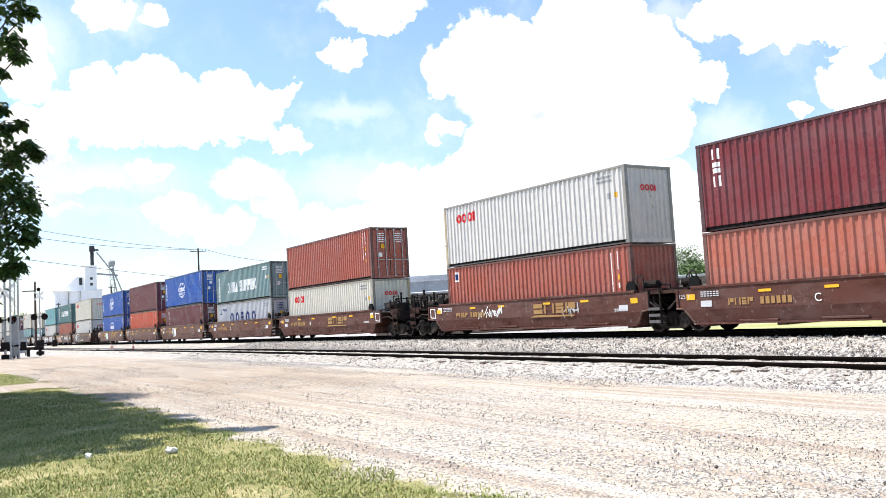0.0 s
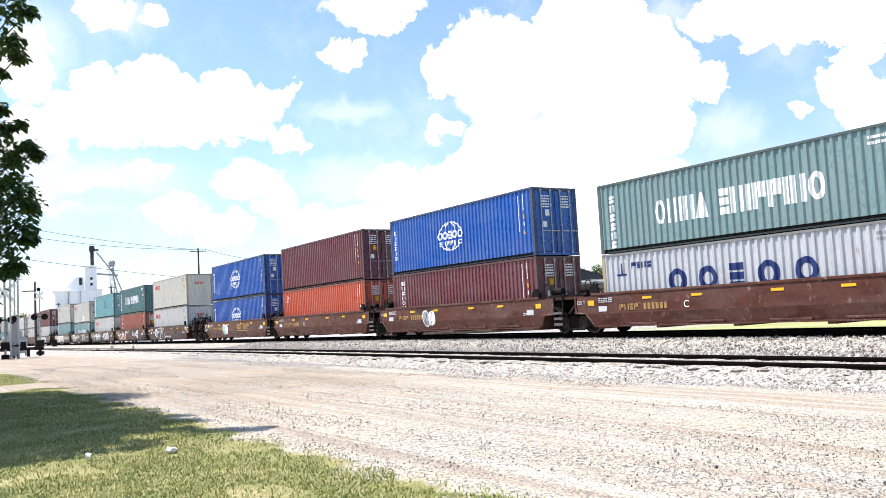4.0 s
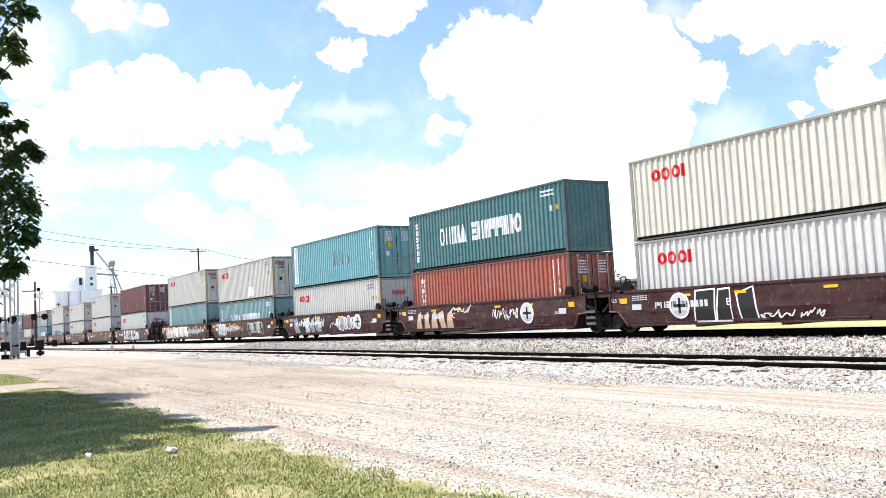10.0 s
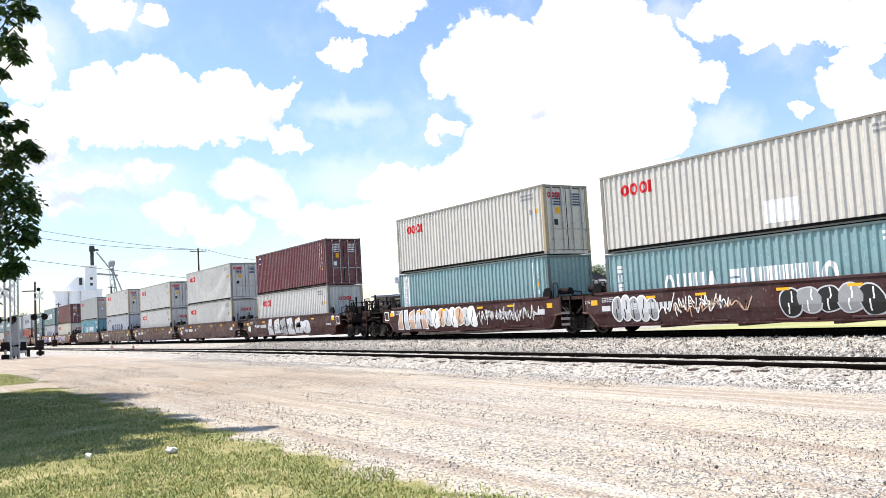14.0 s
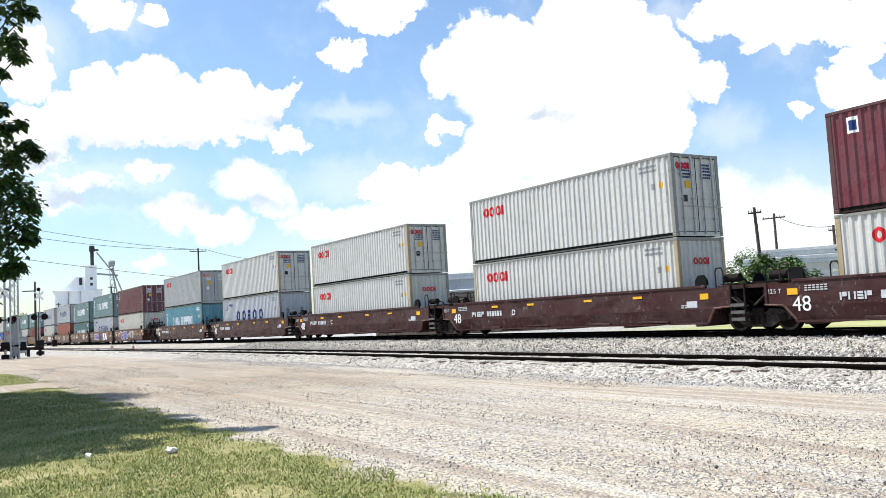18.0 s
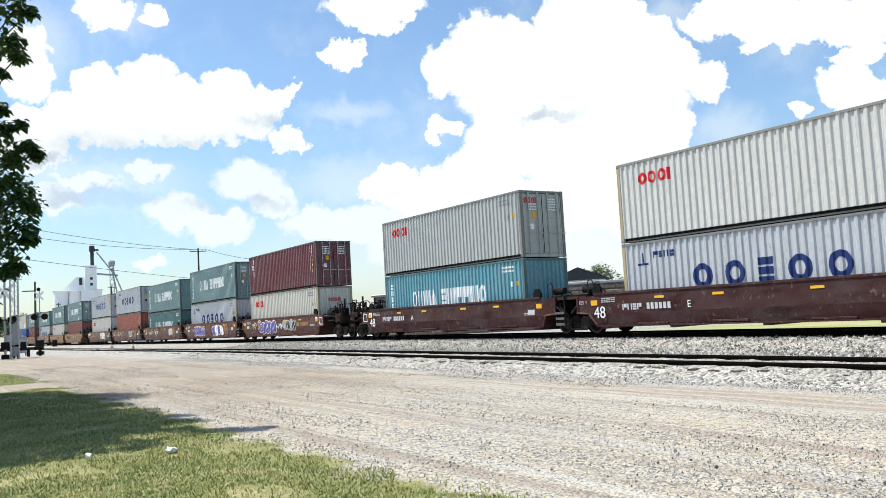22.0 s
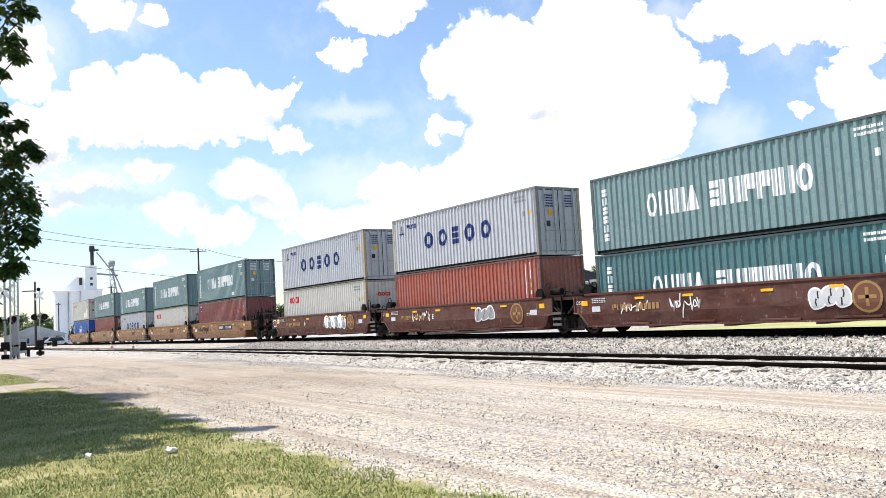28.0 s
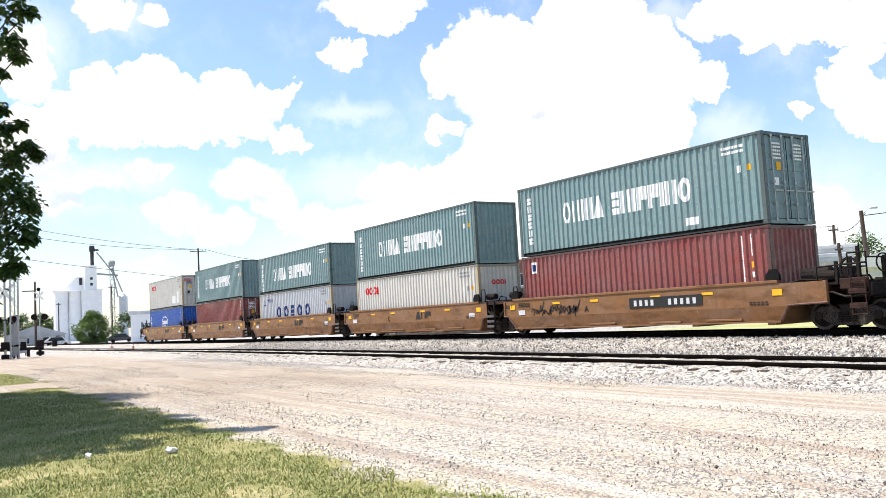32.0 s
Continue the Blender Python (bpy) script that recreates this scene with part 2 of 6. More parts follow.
DUSTY = material("dusty_cast_steel", (0.050, 0.042, 0.038), 0.9, 0.0, grain=(0.22, 0.19, 0.165), second=(0.012, 0.010, 0.009), scale=5, bump=0.3, gloss=0.08)
STEP = material("rusty_brown_step", (0.050, 0.027, 0.021), 0.85, grain=(0.13, 0.08, 0.065), second=(0.022, 0.013, 0.011), scale=5, gloss=0.1)
LIGHTER_STEEL = material("lighter_grey_steel", (0.13, 0.125, 0.125), 0.6, 0.3, grain=(0.22, 0.21, 0.20), scale=6)
WHEEL = material("wheel_steel", (0.012, 0.009, 0.008), 0.8, 0.0, grain=(0.05, 0.04, 0.034), scale=5, gloss=0.1)
FLANGE = material("pale_flange_paint", (0.17, 0.10, 0.080), 0.8, grain=(0.30, 0.22, 0.18), second=(0.075, 0.040, 0.032), scale=4, gloss=0.1)
# the glint on the wheel rims is put into this paler brown
RIM = material("glinting_wheel_rim", (0.085, 0.068, 0.060), 0.7, 0.1, grain=(0.22, 0.19, 0.17), second=(0.03, 0.024, 0.02), scale=4, gloss=0.15)
GALV = material("galvanised_steel", (0.42, 0.43, 0.44), 0.5, 0.6, scale=8)
RUBBER = material("black_rubber", (0.010, 0.010, 0.010), 0.85, scale=8, gloss=0.1)
RAIL = material("rusty_rail", (0.008, 0.006, 0.005), 0.9, 0.0, grain=(0.026, 0.015, 0.011), scale=5, gloss=0.05)
RAIL_TOP = material("worn_rail_head", (0.30, 0.28, 0.27), 0.35, 0.9, scale=4)
TIE = material("creosoted_timber", (0.075, 0.052, 0.040), 0.9, grain=(0.16, 0.12, 0.095), scale=3, bump=0.5, vary=0.35)
WOOD = material("weathered_pole_wood", (0.085, 0.062, 0.050), 0.9, grain=(0.15, 0.12, 0.10), scale=3)
BARK = material("tree_bark", (0.07, 0.052, 0.04), 0.95, scale=5, bump=0.6)
LEAF = material("tree_leaf", (0.035, 0.085, 0.018), 0.55, grain=(0.09, 0.15, 0.03), second=(0.022, 0.055, 0.012), scale=1.2)
LEAF_FAR = material("far_leaf", (0.115, 0.180, 0.060), 0.7, grain=(0.19, 0.26, 0.10), second=(0.055, 0.100, 0.035), scale=0.4)
BUSH_LEAF = material("bush_leaf", (0.14, 0.22, 0.05), 0.7, grain=(0.24, 0.31, 0.09), second=(0.07, 0.13, 0.03), scale=0.5)
GRASS = material("grass_blade", (0.33, 0.34, 0.11), 0.6, grain=(0.60, 0.54, 0.28), second=(0.17, 0.225, 0.055), scale=0.9)
WIRE = material("cable", (0.03, 0.03, 0.035), 0.6)
CONCRETE_WHITE = material("white_concrete", (0.90, 0.90, 0.90), 0.85, second=(0.82, 0.82, 0.83), scale=0.06, bump=0.2, bump_scale=2)
BRICK = material("red_brick", (0.36, 0.16, 0.115), 0.9, grain=(0.48, 0.27, 0.21), scale=0.5, bump=0.4, bump_scale=8)
STONE = material("rubble_stone", (0.28, 0.23, 0.19), 0.9, grain=(0.45, 0.38, 0.31), second=(0.10, 0.08, 0.065), scale=0.9, bump=0.8, bump_scale=6)
STUCCO = material("pale_stucco", (0.76, 0.74, 0.71), 0.9, scale=0.3)
SHEET = material("white_sheet_metal", (0.66, 0.68, 0.70), 0.45, 0.2, scale=0.4)
SHEET_GREY = material("grey_sheet_metal", (0.42, 0.45, 0.48), 0.5, 0.3, scale=0.4)
GLASS = material("window_glass", (0.03, 0.04, 0.05), 0.08, scale=0.5)
ROOF_DARK = material("dark_shingle", (0.06, 0.06, 0.065), 0.9, scale=1.0)
ORANGE = material("orange_plastic", (0.46, 0.16, 0.10), 0.6, scale=5)
LENS = material("red_lens", (0.12, 0.01, 0.01), 0.2, scale=5)
PAPER = material("white_paper", (0.80, 0.80, 0.80), 0.8, scale=8)
CAR_WHITE = material("white_car_paint", (0.75, 0.75, 0.76), 0.3, scale=2)
CAR_DARK = material("dark_car_paint", (0.04, 0.045, 0.055), 0.3, scale=2)

# ---- building tools ----
def part(name, bm, mat, parent=None, label="", m=None):
    """Links a bmesh, or a ready mesh, as one object, under a thing or a part if one is given."""
    if isinstance(bm, bmesh.types.BMesh):
        me = bpy.data.meshes.new(name)
        bm.to_mesh(me)
        bm.free()
    else:
        me = bm
    if mat and not me.materials:
        me.materials.append(mat)
    ob = new(name, me)
    if parent:
        ob.parent = parent
    if m is not None:
        ob.matrix_basis = m
    if label:
        ob["label"] = label
    return ob


def fall(x):
    """How far the land has sunk below the camera's ground, down the line."""
    d = max(0.0, -30.0 - x)
    return -0.0042 * (d * d / 40.0 if d < 20.0 else d - 10.0)


def thing(name, label, category, group="", m=None, kind=""):
    ob = tagged(new(name), label, category, group, kind)
    ob.empty_display_size = 0.2
    if m is not None:
        ob.matrix_basis = Matrix.Translation((0, 0, fall(m.translation.x))) @ m
    return ob


def box(bm, x0, x1, y0, y1, z0, z1, m=None, bevel=0.0):
    """A box by its limits, added to bm."""
    vs = [bm.verts.new((x, y, z)) for x in (x0, x1) for y in (y0, y1) for z in (z0, z1)]
    fs = [bm.faces.new([vs[i] for i in f]) for f in ((0, 1, 3, 2), (4, 6, 7, 5), (0, 4, 5, 1), (2, 3, 7, 6), (0, 2, 6, 4), (1, 5, 7, 3))]
    if bevel:
        es = list({e for f in fs for e in f.edges})
        out = bmesh.ops.bevel(bm, geom=es, offset=bevel, segments=1, affect="EDGES")
        vs = list({v for f in out["faces"] for v in f.verts} | {v for v in vs if v.is_valid})
    if m is not None:
        bmesh.ops.transform(bm, matrix=m, verts=[v for v in vs if v.is_valid])
    return bm


def boxes(*rows, bevel=0.0):
    bm = bmesh.new()
    for r in rows:
        box(bm, *r, bevel=bevel)
    return bm


def tube(bm, a, b, r0, r1=None, n=8, caps=True):
    """A tapered round bar from a to b, added to bm."""
    a, b = Vector(a), Vector(b)
    r1 = r0 if r1 is None else r1
    turn = (b - a).to_track_quat("Z", "Y").to_matrix()
    rings = []
    for p, r in ((a, r0), (b, r1)):
        rings.append([bm.verts.new(p + turn @ Vector((r * math.cos(2 * math.pi * i / n), r * math.sin(2 * math.pi * i / n), 0))) for i in range(n)])
    for i in range(n):
        j = (i + 1) % n
        bm.faces.new((rings[0][i], rings[0][j], rings[1][j], rings[1][i]))
    if caps:
        bm.faces.new(rings[0][::-1]), bm.faces.new(rings[1])
    return bm


def bent_tube(points, r, n=6):
    """One bent round bar through the points."""
    bm = bmesh.new()
    pts = [Vector(p) for p in points]
    rings = []
    for k, p in enumerate(pts):
        way = (pts[min(k + 1, len(pts) - 1)] - pts[max(k - 1, 0)]).normalized()
        turn = way.to_track_quat("Z", "Y").to_matrix()
        rings.append([bm.verts.new(p + turn @ Vector((r * math.cos(2 * math.pi * i / n), r * math.sin(2 * math.pi * i / n), 0))) for i in range(n)])
    for a, b in zip(rings, rings[1:]):
        for i in range(n):
            j = (i + 1) % n
            bm.faces.new((a[i], a[j], b[j], b[i]))
    bm.faces.new(rings[0][::-1]), bm.faces.new(rings[-1])
    return bm


def ribbon(points, w, y0=-0.003, y1=0.003):
    """A flat painted stroke through points in x and z."""
    bm = bmesh.new()
    pts = [Vector((x, 0, z)) for x, z in points]
    rows = []
    for k, p in enumerate(pts):
        way = (pts[min(k + 1, len(pts) - 1)] - pts[max(k - 1, 0)]).normalized()
        side = Vector((-way.z, 0, way.x)) * w / 2
        rows.append([bm.verts.new((q.x, y, q.z)) for q, y in ((p - side, y0), (p + side, y0), (p + side, y1), (p - side, y1))])
    for a, b in zip(rows, rows[1:]):
        for i in range(4):
            j = (i + 1) % 4
            bm.faces.new((a[i], b[i], b[j], a[j]))
    bm.faces.new(rows[0]), bm.faces.new(rows[-1][::-1])
    bmesh.ops.recalc_face_normals(bm, faces=bm.faces[:])
    return bm


def plate(bm, outline, y0, y1):
    """A plate whose outline is drawn in x and z, from y0 to y1 thick."""
    a = [bm.verts.new((x, y0, z)) for x, z in outline]
    b = [bm.verts.new((x, y1, z)) for x, z in outline]
    n = len(outline)
    bm.faces.new(a), bm.faces.new(b[::-1])
    for i in range(n):
        j = (i + 1) % n
        bm.faces.new((a[j], a[i], b[i], b[j]))
    bmesh.ops.recalc_face_normals(bm, faces=bm.faces[:])
    return bm


def ring(bm, cx, cz, ro_x, ro_z, ri_x, ri_z, y0, y1, n=20):
    """A flat oval ring that stands in the xz plane."""
    vs = []
    for i in range(n):
        c, s = math.cos(2 * math.pi * i / n), math.sin(2 * math.pi * i / n)
        vs.append([bm.verts.new((cx + rx * c, y, cz + rz * s)) for rx, rz, y in ((ro_x, ro_z, y0), (ri_x, ri_z, y0), (ri_x, ri_z, y1), (ro_x, ro_z, y1))])
    for i in range(n):
        a, b = vs[i], vs[(i + 1) % n]
        for k in range(4):
            l = (k + 1) % 4
            bm.faces.new((a[k], a[l], b[l], b[k]))
    return bm


WRITTEN = {}


def writing(text, size, mat_name, depth=0.004):
    """The mesh of plain characters, standing in the xz plane and facing -y, its lower left corner at the origin."""
    if (text, size, mat_name) in WRITTEN:
        return WRITTEN[text, size, mat_name]
    cu = bpy.data.curves.new("writing", "FONT")
    cu.body, cu.size, cu.extrude = text, size, depth
    ob = bpy.data.objects.new("writing", cu)
    scene.collection.objects.link(ob)
    me = bpy.data.meshes.new_from_object(ob.evaluated_get(bpy.context.evaluated_depsgraph_get()))
    bpy.data.objects.remove(ob)
    bpy.data.curves.remove(cu)
    me.transform(Matrix.Rotation(radians(90), 4, "X"))
    me.materials.clear()
    me.materials.append(MARK[mat_name])
    WRITTEN[text, size, mat_name] = me
    return me


# ---- containers ----
LONG, WIDE, TALL, STANDARD = 12.192, 2.438, 2.896, 2.591
SHARED = {}


def shared(key, mat, make):
    """One mesh for all alike pieces of one paint."""
    full = (key, mat.name)
    if full not in SHARED:
        bm = make()
        me = bpy.data.meshes.new(key[0] if isinstance(key, tuple) else key)
        bm.to_mesh(me)
        bm.free()
        me.materials.append(mat)
        SHARED[full] = me
    return SHARED[full]


def corrugated(length, z0, z1, pitch, depth, y, face=-1):
    """A trapezoid-ribbed steel wall along x; face -1: its outer side looks to -y."""
    bm = bmesh.new()
    n = round(length / pitch)
    p = length / n
    xs = []
    for i in range(n):
        a = -length / 2 + i * p
        xs += [(a, 0), (a + 0.29 * p, 0), (a + 0.5 * p, 1), (a + 0.79 * p, 1)]
    xs.append((length / 2, 0))
    prev = None
    for x, d in xs:
        yy = y - face * depth * d
        v = (bm.verts.new((x, yy, z0)), bm.verts.new((x, yy, z1)))
        if prev:
            bm.faces.new((prev[0], v[0], v[1], prev[1]) if face < 0 else (prev[0], prev[1], v[1], v[0]))
        prev = v
    return bm


def make_side(h):
    return lambda: corrugated(LONG - 0.30, 0.15, h - 0.075, RIB_PITCH, RIB_DEPTH, -WIDE / 2 + 0.018)


def make_end(h):
    def make():
        bm = corrugated(WIDE - 0.30, 0.15, h - 0.10, 0.25, 0.050, -LONG / 2 + 0.02)
        bmesh.ops.rotate(bm, verts=bm.verts[:], matrix=Matrix.Rotation(radians(90), 3, "Z"))
        return bm
    return make


def make_roof(h):
    def make():
        bm = corrugated(LONG - 0.3, -WIDE / 2 + 0.06, WIDE / 2 - 0.06, 0.21, 0.02, 0.0)
        bmesh.ops.rotate(bm, verts=bm.verts[:], matrix=Matrix.Rotation(radians(-90), 3, "X"))
        bmesh.ops.translate(bm, verts=bm.verts[:], vec=(0, 0, h - 0.015))
        return bm
    return make


def make_post(h):
    return lambda: boxes((-0.085, 0.085, -0.08, 0.08, 0.118, h - 0.118), bevel=0.015)


def make_casting():
    """A corner casting with its oval lifting hole."""
    bm = bmesh.new()
    box(bm, -0.089, 0.089, -0.081, 0.081, 0.0, 0.118, bevel=0.012)
    ring(bm, 0, 0.059, 0.058, 0.042, 0.036, 0.024, -0.084, -0.079, 12)
    return bm


def make_door(h):
    """A door leaf, facing +x: a sheet with pressed-in panels in a raised frame."""
    def make():
        bm = bmesh.new()
        w = (WIDE - 0.32) / 2
        box(bm, -0.030, 0.0, 0.0, w, 0.16, h - 0.13)
        zs = [0.16 + (h - 0.29) * k / 5 for k in range(6)]
        for z in zs:
            box(bm, -0.004, 0.024, 0.0, w, max(0.16, z - 0.035), min(h - 0.13, z + 0.035))
        for y in (0.0, w - 0.06):
            for a, b in zip(zs, zs[1:]):
                box(bm, -0.004, 0.024, y, y + 0.06, a + 0.035, b - 0.035)
        return bm
    return make


def make_gasket(h):
    """The rubber strip round a door leaf."""
    def make():
        w = (WIDE - 0.32) / 2
        return boxes((-0.002, 0.027, -0.006, 0.014, 0.16, h - 0.13), (-0.002, 0.027, w - 0.014, w + 0.006, 0.16, h - 0.13), (-0.002, 0.027, 0.014, w - 0.014, 0.155, 0.178), (-0.002, 0.027, 0.014, w - 0.014, h - 0.148, h - 0.125))
    return make


def make_rod(h):
    def make():
        bm = bmesh.new()
        tube(bm, (0, 0, 0.10), (0, 0, h - 0.10), 0.025, 0.025, 6)
        for z in (0.12, 0.62, 1.3, h - 0.75, h - 0.13):
            box(bm, -0.03, 0.03, -0.045, 0.045, z - 0.035, z + 0.035)
        box(bm, -0.005, 0.035, -0.02, 0.42, 1.02, 1.06)
        return bm
    return make


GLYPH_W = {"o": 0.95, "i": 0.28, "n": 0.86, "b": 0.80, "p": 0.80, "t": 0.95, " ": 0.55, "q": 0.72, "s": 0.66}


def glyph_pieces(c, w, h):
    """The plain shapes that stand in for one painted sign: (kind, x, z, width, height)."""
    s = min(0.24 * h, 0.32 * w)
    return {"o": [("ring", 0, 0, w, h)], "i": [("bar", 0, 0, w, h)], "n": [("bar", 0, 0, s, h), ("bar", w - s, 0, s, h)], "q": [("bar", 0, 0, s * 1.3, h)],
            "p": [("bar", 0, 0, s, h), ("bar", s + 0.10 * w, 0.42 * h, w - s - 0.10 * w, 0.58 * h)], "t": [("taper", 0, 0, w, h)],
            "s": [("bar", 0, 0, w, 0.28 * h), ("bar", 0, 0.36 * h, w, 0.28 * h), ("bar", 0, 0.72 * h, w, 0.28 * h)],
            "b": [("bar", 0, 0, w, 0.44 * h), ("bar", 0, 0.56 * h, w, 0.44 * h)]}[c]


def plain_shape(kind, w, h):
    bm = bmesh.new()
    if kind == "ring":
        s = min(0.24 * h, 0.30 * w)
        ring(bm, w / 2, h / 2, w / 2, h / 2, w / 2 - s, h / 2 - s, -0.004, 0.004, 22)
    elif kind == "taper":
        plate(bm, [(0, 0), (w, 0), (0.66 * w, h), (0.34 * w, h)], -0.004, 0.004)
    else:
        box(bm, 0, w, -0.004, 0.004, 0, h)
    return bm


RIB_PITCH, RIB_DEPTH = 0.278, 0.046


def wrap(bm, x0):
    """Lays a painted mark, whose origin lies at x0, into the ribs of a container's side."""
    length = LONG - 0.30
    n = round(length / RIB_PITCH)
    p = length / n
    lo, hi = min(v.co.x for v in bm.verts) + x0, max(v.co.x for v in bm.verts) + x0
    for i in range(n):
        for f in (0.0, 0.29, 0.5, 0.79):
            at = -length / 2 + (i + f) * p
            if lo + 0.002 < at < hi - 0.002:
                bmesh.ops.bisect_plane(bm, geom=bm.verts[:] + bm.edges[:] + bm.faces[:], plane_co=(at - x0, 0, 0), plane_no=(1, 0, 0))
    for v in bm.verts:
        u = (v.co.x + x0 + length / 2) / p % 1.0
        v.co.y += RIB_DEPTH * (0.0 if u < 0.29 else (u - 0.29) / 0.21 if u < 0.5 else 1.0 if u < 0.79 else (1.0 - u) / 0.21)
    return bm


def put_glyph(parent, c, x, z, w, h, tone, label, y, turn=0, flat=False):
    for kind, dx, dz, pw, ph in glyph_pieces(c, w, h):
        if turn or flat:
            me = shared(("painted_mark", kind, round(pw, 3), round(ph, 3)), MARK[tone], lambda: plain_shape(kind, pw, ph))
        else:
            me = shared(("painted_mark", kind, round(pw, 3), round(ph, 3), round(x + dx, 3)), MARK[tone], lambda: wrap(plain_shape(kind, pw, ph), x + dx))
        part("painted_mark", me, None, parent, label, pose(x + dx, y, z + dz) if not turn else pose(y, x + dx, z + dz, 0, 0, 90))


def glyph_row(parent, pattern, x0, x1, z, h, tone, label, y, turn=0, gap=0.16, flat=False):
    """A row of painted shapes from x0 to x1."""
    total = sum(GLYPH_W[c] for c in pattern) + gap * (len(pattern) - 1)
    k = (x1 - x0) / total
    x = x0
    for c in pattern:
        if c != " ":
            put_glyph(parent, c, x, z, GLYPH_W[c] * k, h, tone, label, y, turn, flat)
        x += (GLYPH_W[c] + gap) * k


def glyph_column(parent, n, x, z_top, z_low, w, tone, label, y, kinds="bnb"):
    """A column of small painted shapes."""
    step = (z_top - z_low) / n
    h = step * 0.78
    for k in range(n):
        put_glyph(parent, kinds[k % len(kinds)], x, z_top - k * step - h, w, h, tone, label, y)


def globe_mark(rx):
    bm = bmesh.new()
    ring(bm, 0, 0, rx, 0.71, rx - 0.075, 0.64, -0.004, 0.004, 32)
    return bm


def small_marks(rows, cols, w, h, gap=1.35, lead=1.9):
    bm = bmesh.new()
    for r in range(rows):
        for c in range(cols):
            box(bm, c * w * gap, c * w * gap + w, -0.004, 0.004, -r * h * lead - h, -r * h * lead)
    return bm


NEAR = -WIDE / 2 + 0.013  # the plane of marks on the near side


def add_mark(parent, key, mat_name, make, x, z, label, y=None, name="label_plate", stuff=False):
    ob = part(name, shared((name, key, round(x, 3)), MARK[mat_name], lambda: wrap(make(), x)), None, parent, label, pose(x, NEAR if y is None else y, z))
    if stuff:
        ob["kind"] = "stuff"
    return ob


def marks_on(c, style, h, left):
    """The painted marks of one owner on the container's near side. left: x of its far left end."""
    d = h - TALL
    right = left + LONG
    if style == "red_rings":
        glyph_row(c, "oooq", left + 1.05, left + 2.68, 2.0 + d, 0.43, "red", "red painted shape", NEAR)
    elif style == "long_white":
        glyph_row(c, "onint", left + 2.80, left + 5.08, 1.10 + d, 0.84, "white", "white painted shape", NEAR)
        glyph_row(c, "snippino", left + 5.55, left + 9.30, 1.10 + d, 0.84, "white", "white painted shape", NEAR)
        glyph_column(c, 6, left + 0.56, 2.42 + d, 0.40 + d, 0.27, "white", "white painted shape", NEAR)
    elif style == "navy_rings":
        glyph_row(c, "oosoo", left + 3.2, left + 8.85, 1.10 + 0.3 * d, 0.82, "navy", "large navy painted shape", NEAR, gap=0.62)
        glyph_row(c, "psnb", left + 1.45, left + 2.45, 2.28 + d, 0.22, "navy", "small navy painted shape", NEAR)
        add_mark(c, "navy_tower", "navy", lambda: plate(bmesh.new(), [(0, 0), (0.5, 0), (0.5, 0.07), (0.30, 0.07), (0.28, 0.45), (0.22, 0.45), (0.20, 0.07), (0, 0.07)], -0.004, 0.004), left + 0.75, 2.05 + d, "small navy emblem")
    elif style == "globe":
        for rx in (1.03, 0.52):
            add_mark(c, ("globe", rx), "white", lambda: globe_mark(rx), left + 5.77, 1.50 + d, "white ring of the emblem", name="painted_mark")
        add_mark(c, "globe_gap", "field", lambda: boxes((-1.10, 1.10, -0.003, 0.003, -0.40, 0.20)), left + 5.77, 1.50 + d, "blue field of the emblem", NEAR - 0.005, "painted_field")
        glyph_row(c, "oosoo", left + 4.66, left + 6.88, 1.36 + d, 0.40, "white", "white painted shape", NEAR - 0.012, gap=0.1)
        glyph_row(c, "snippino", left + 4.80, left + 6.80, 1.06 + d, 0.22, "white", "white painted shape", NEAR - 0.012)
        glyph_column(c, 6, left + 0.36, 2.31 + d, 0.69 + d, 0.20, "white", "white painted shape", NEAR)
    elif style == "white_three":
        glyph_column(c, 3, left + 0.60, 2.66 + d, 1.32 + d, 0.30, "white", "white painted shape", NEAR, "nbn")
    elif style == "white_six":
        glyph_column(c, 6, left + 0.84, 2.50 + d, 1.0 + d, 0.32, "white", "white painted shape", NEAR, "bnbnon")
    elif style == "white_band":
        add_mark(c, "band", "white", lambda: boxes((0, 0.46, -0.002, 0.002, -2.45, 0)), left + 0.46, 2.76 + d, "white upright panel", name="painted_panel")
        glyph_column(c, 9, left + 0.60, 2.62 + d, 0.42 + d, 0.18, "grey", "grey painted shape", NEAR - 0.006, "bnbb")
    elif style == "small_square":
        add_mark(c, "square", "white", lambda: boxes((0, 0.34, -0.003, 0.003, -0.46, 0)), left + 0.60, h - 0.25, "white square label")
        add_mark(c, "square_blue", "navy", lambda: boxes((0.06, 0.28, -0.003, 0.003, -0.38, -0.10)), left + 0.60, h - 0.25, "", NEAR - 0.006)
    elif style == "small_white":
        glyph_row(c, "o", left + 0.60, left + 0.88, h - 0.62, 0.26, "white", "small white emblem", NEAR)
        add_mark(c, "shell_line", "white", lambda: small_marks(1, 5, 0.07, 0.07), left + 0.45, h - 0.70, "", name="number_panel", stuff=True)
    # the number panel and warning labels by the near end; the characters are plain bars
    if style in ("red_rings", "navy_rings", "long_white"):
        tone = "white" if style == "long_white" else "grey"
        add_mark(c, "number_rows", tone, lambda: small_marks(2, 9, 0.075, 0.085, 1.28), right - 1.55, h - 0.28, "row of small bars", name="number_panel", stuff=True)
        add_mark(c, "label_yellow", "yellow", lambda: boxes((0, 0.12, -0.003, 0.003, -0.19, 0)), right - 0.62, h - 0.95, "yellow label")
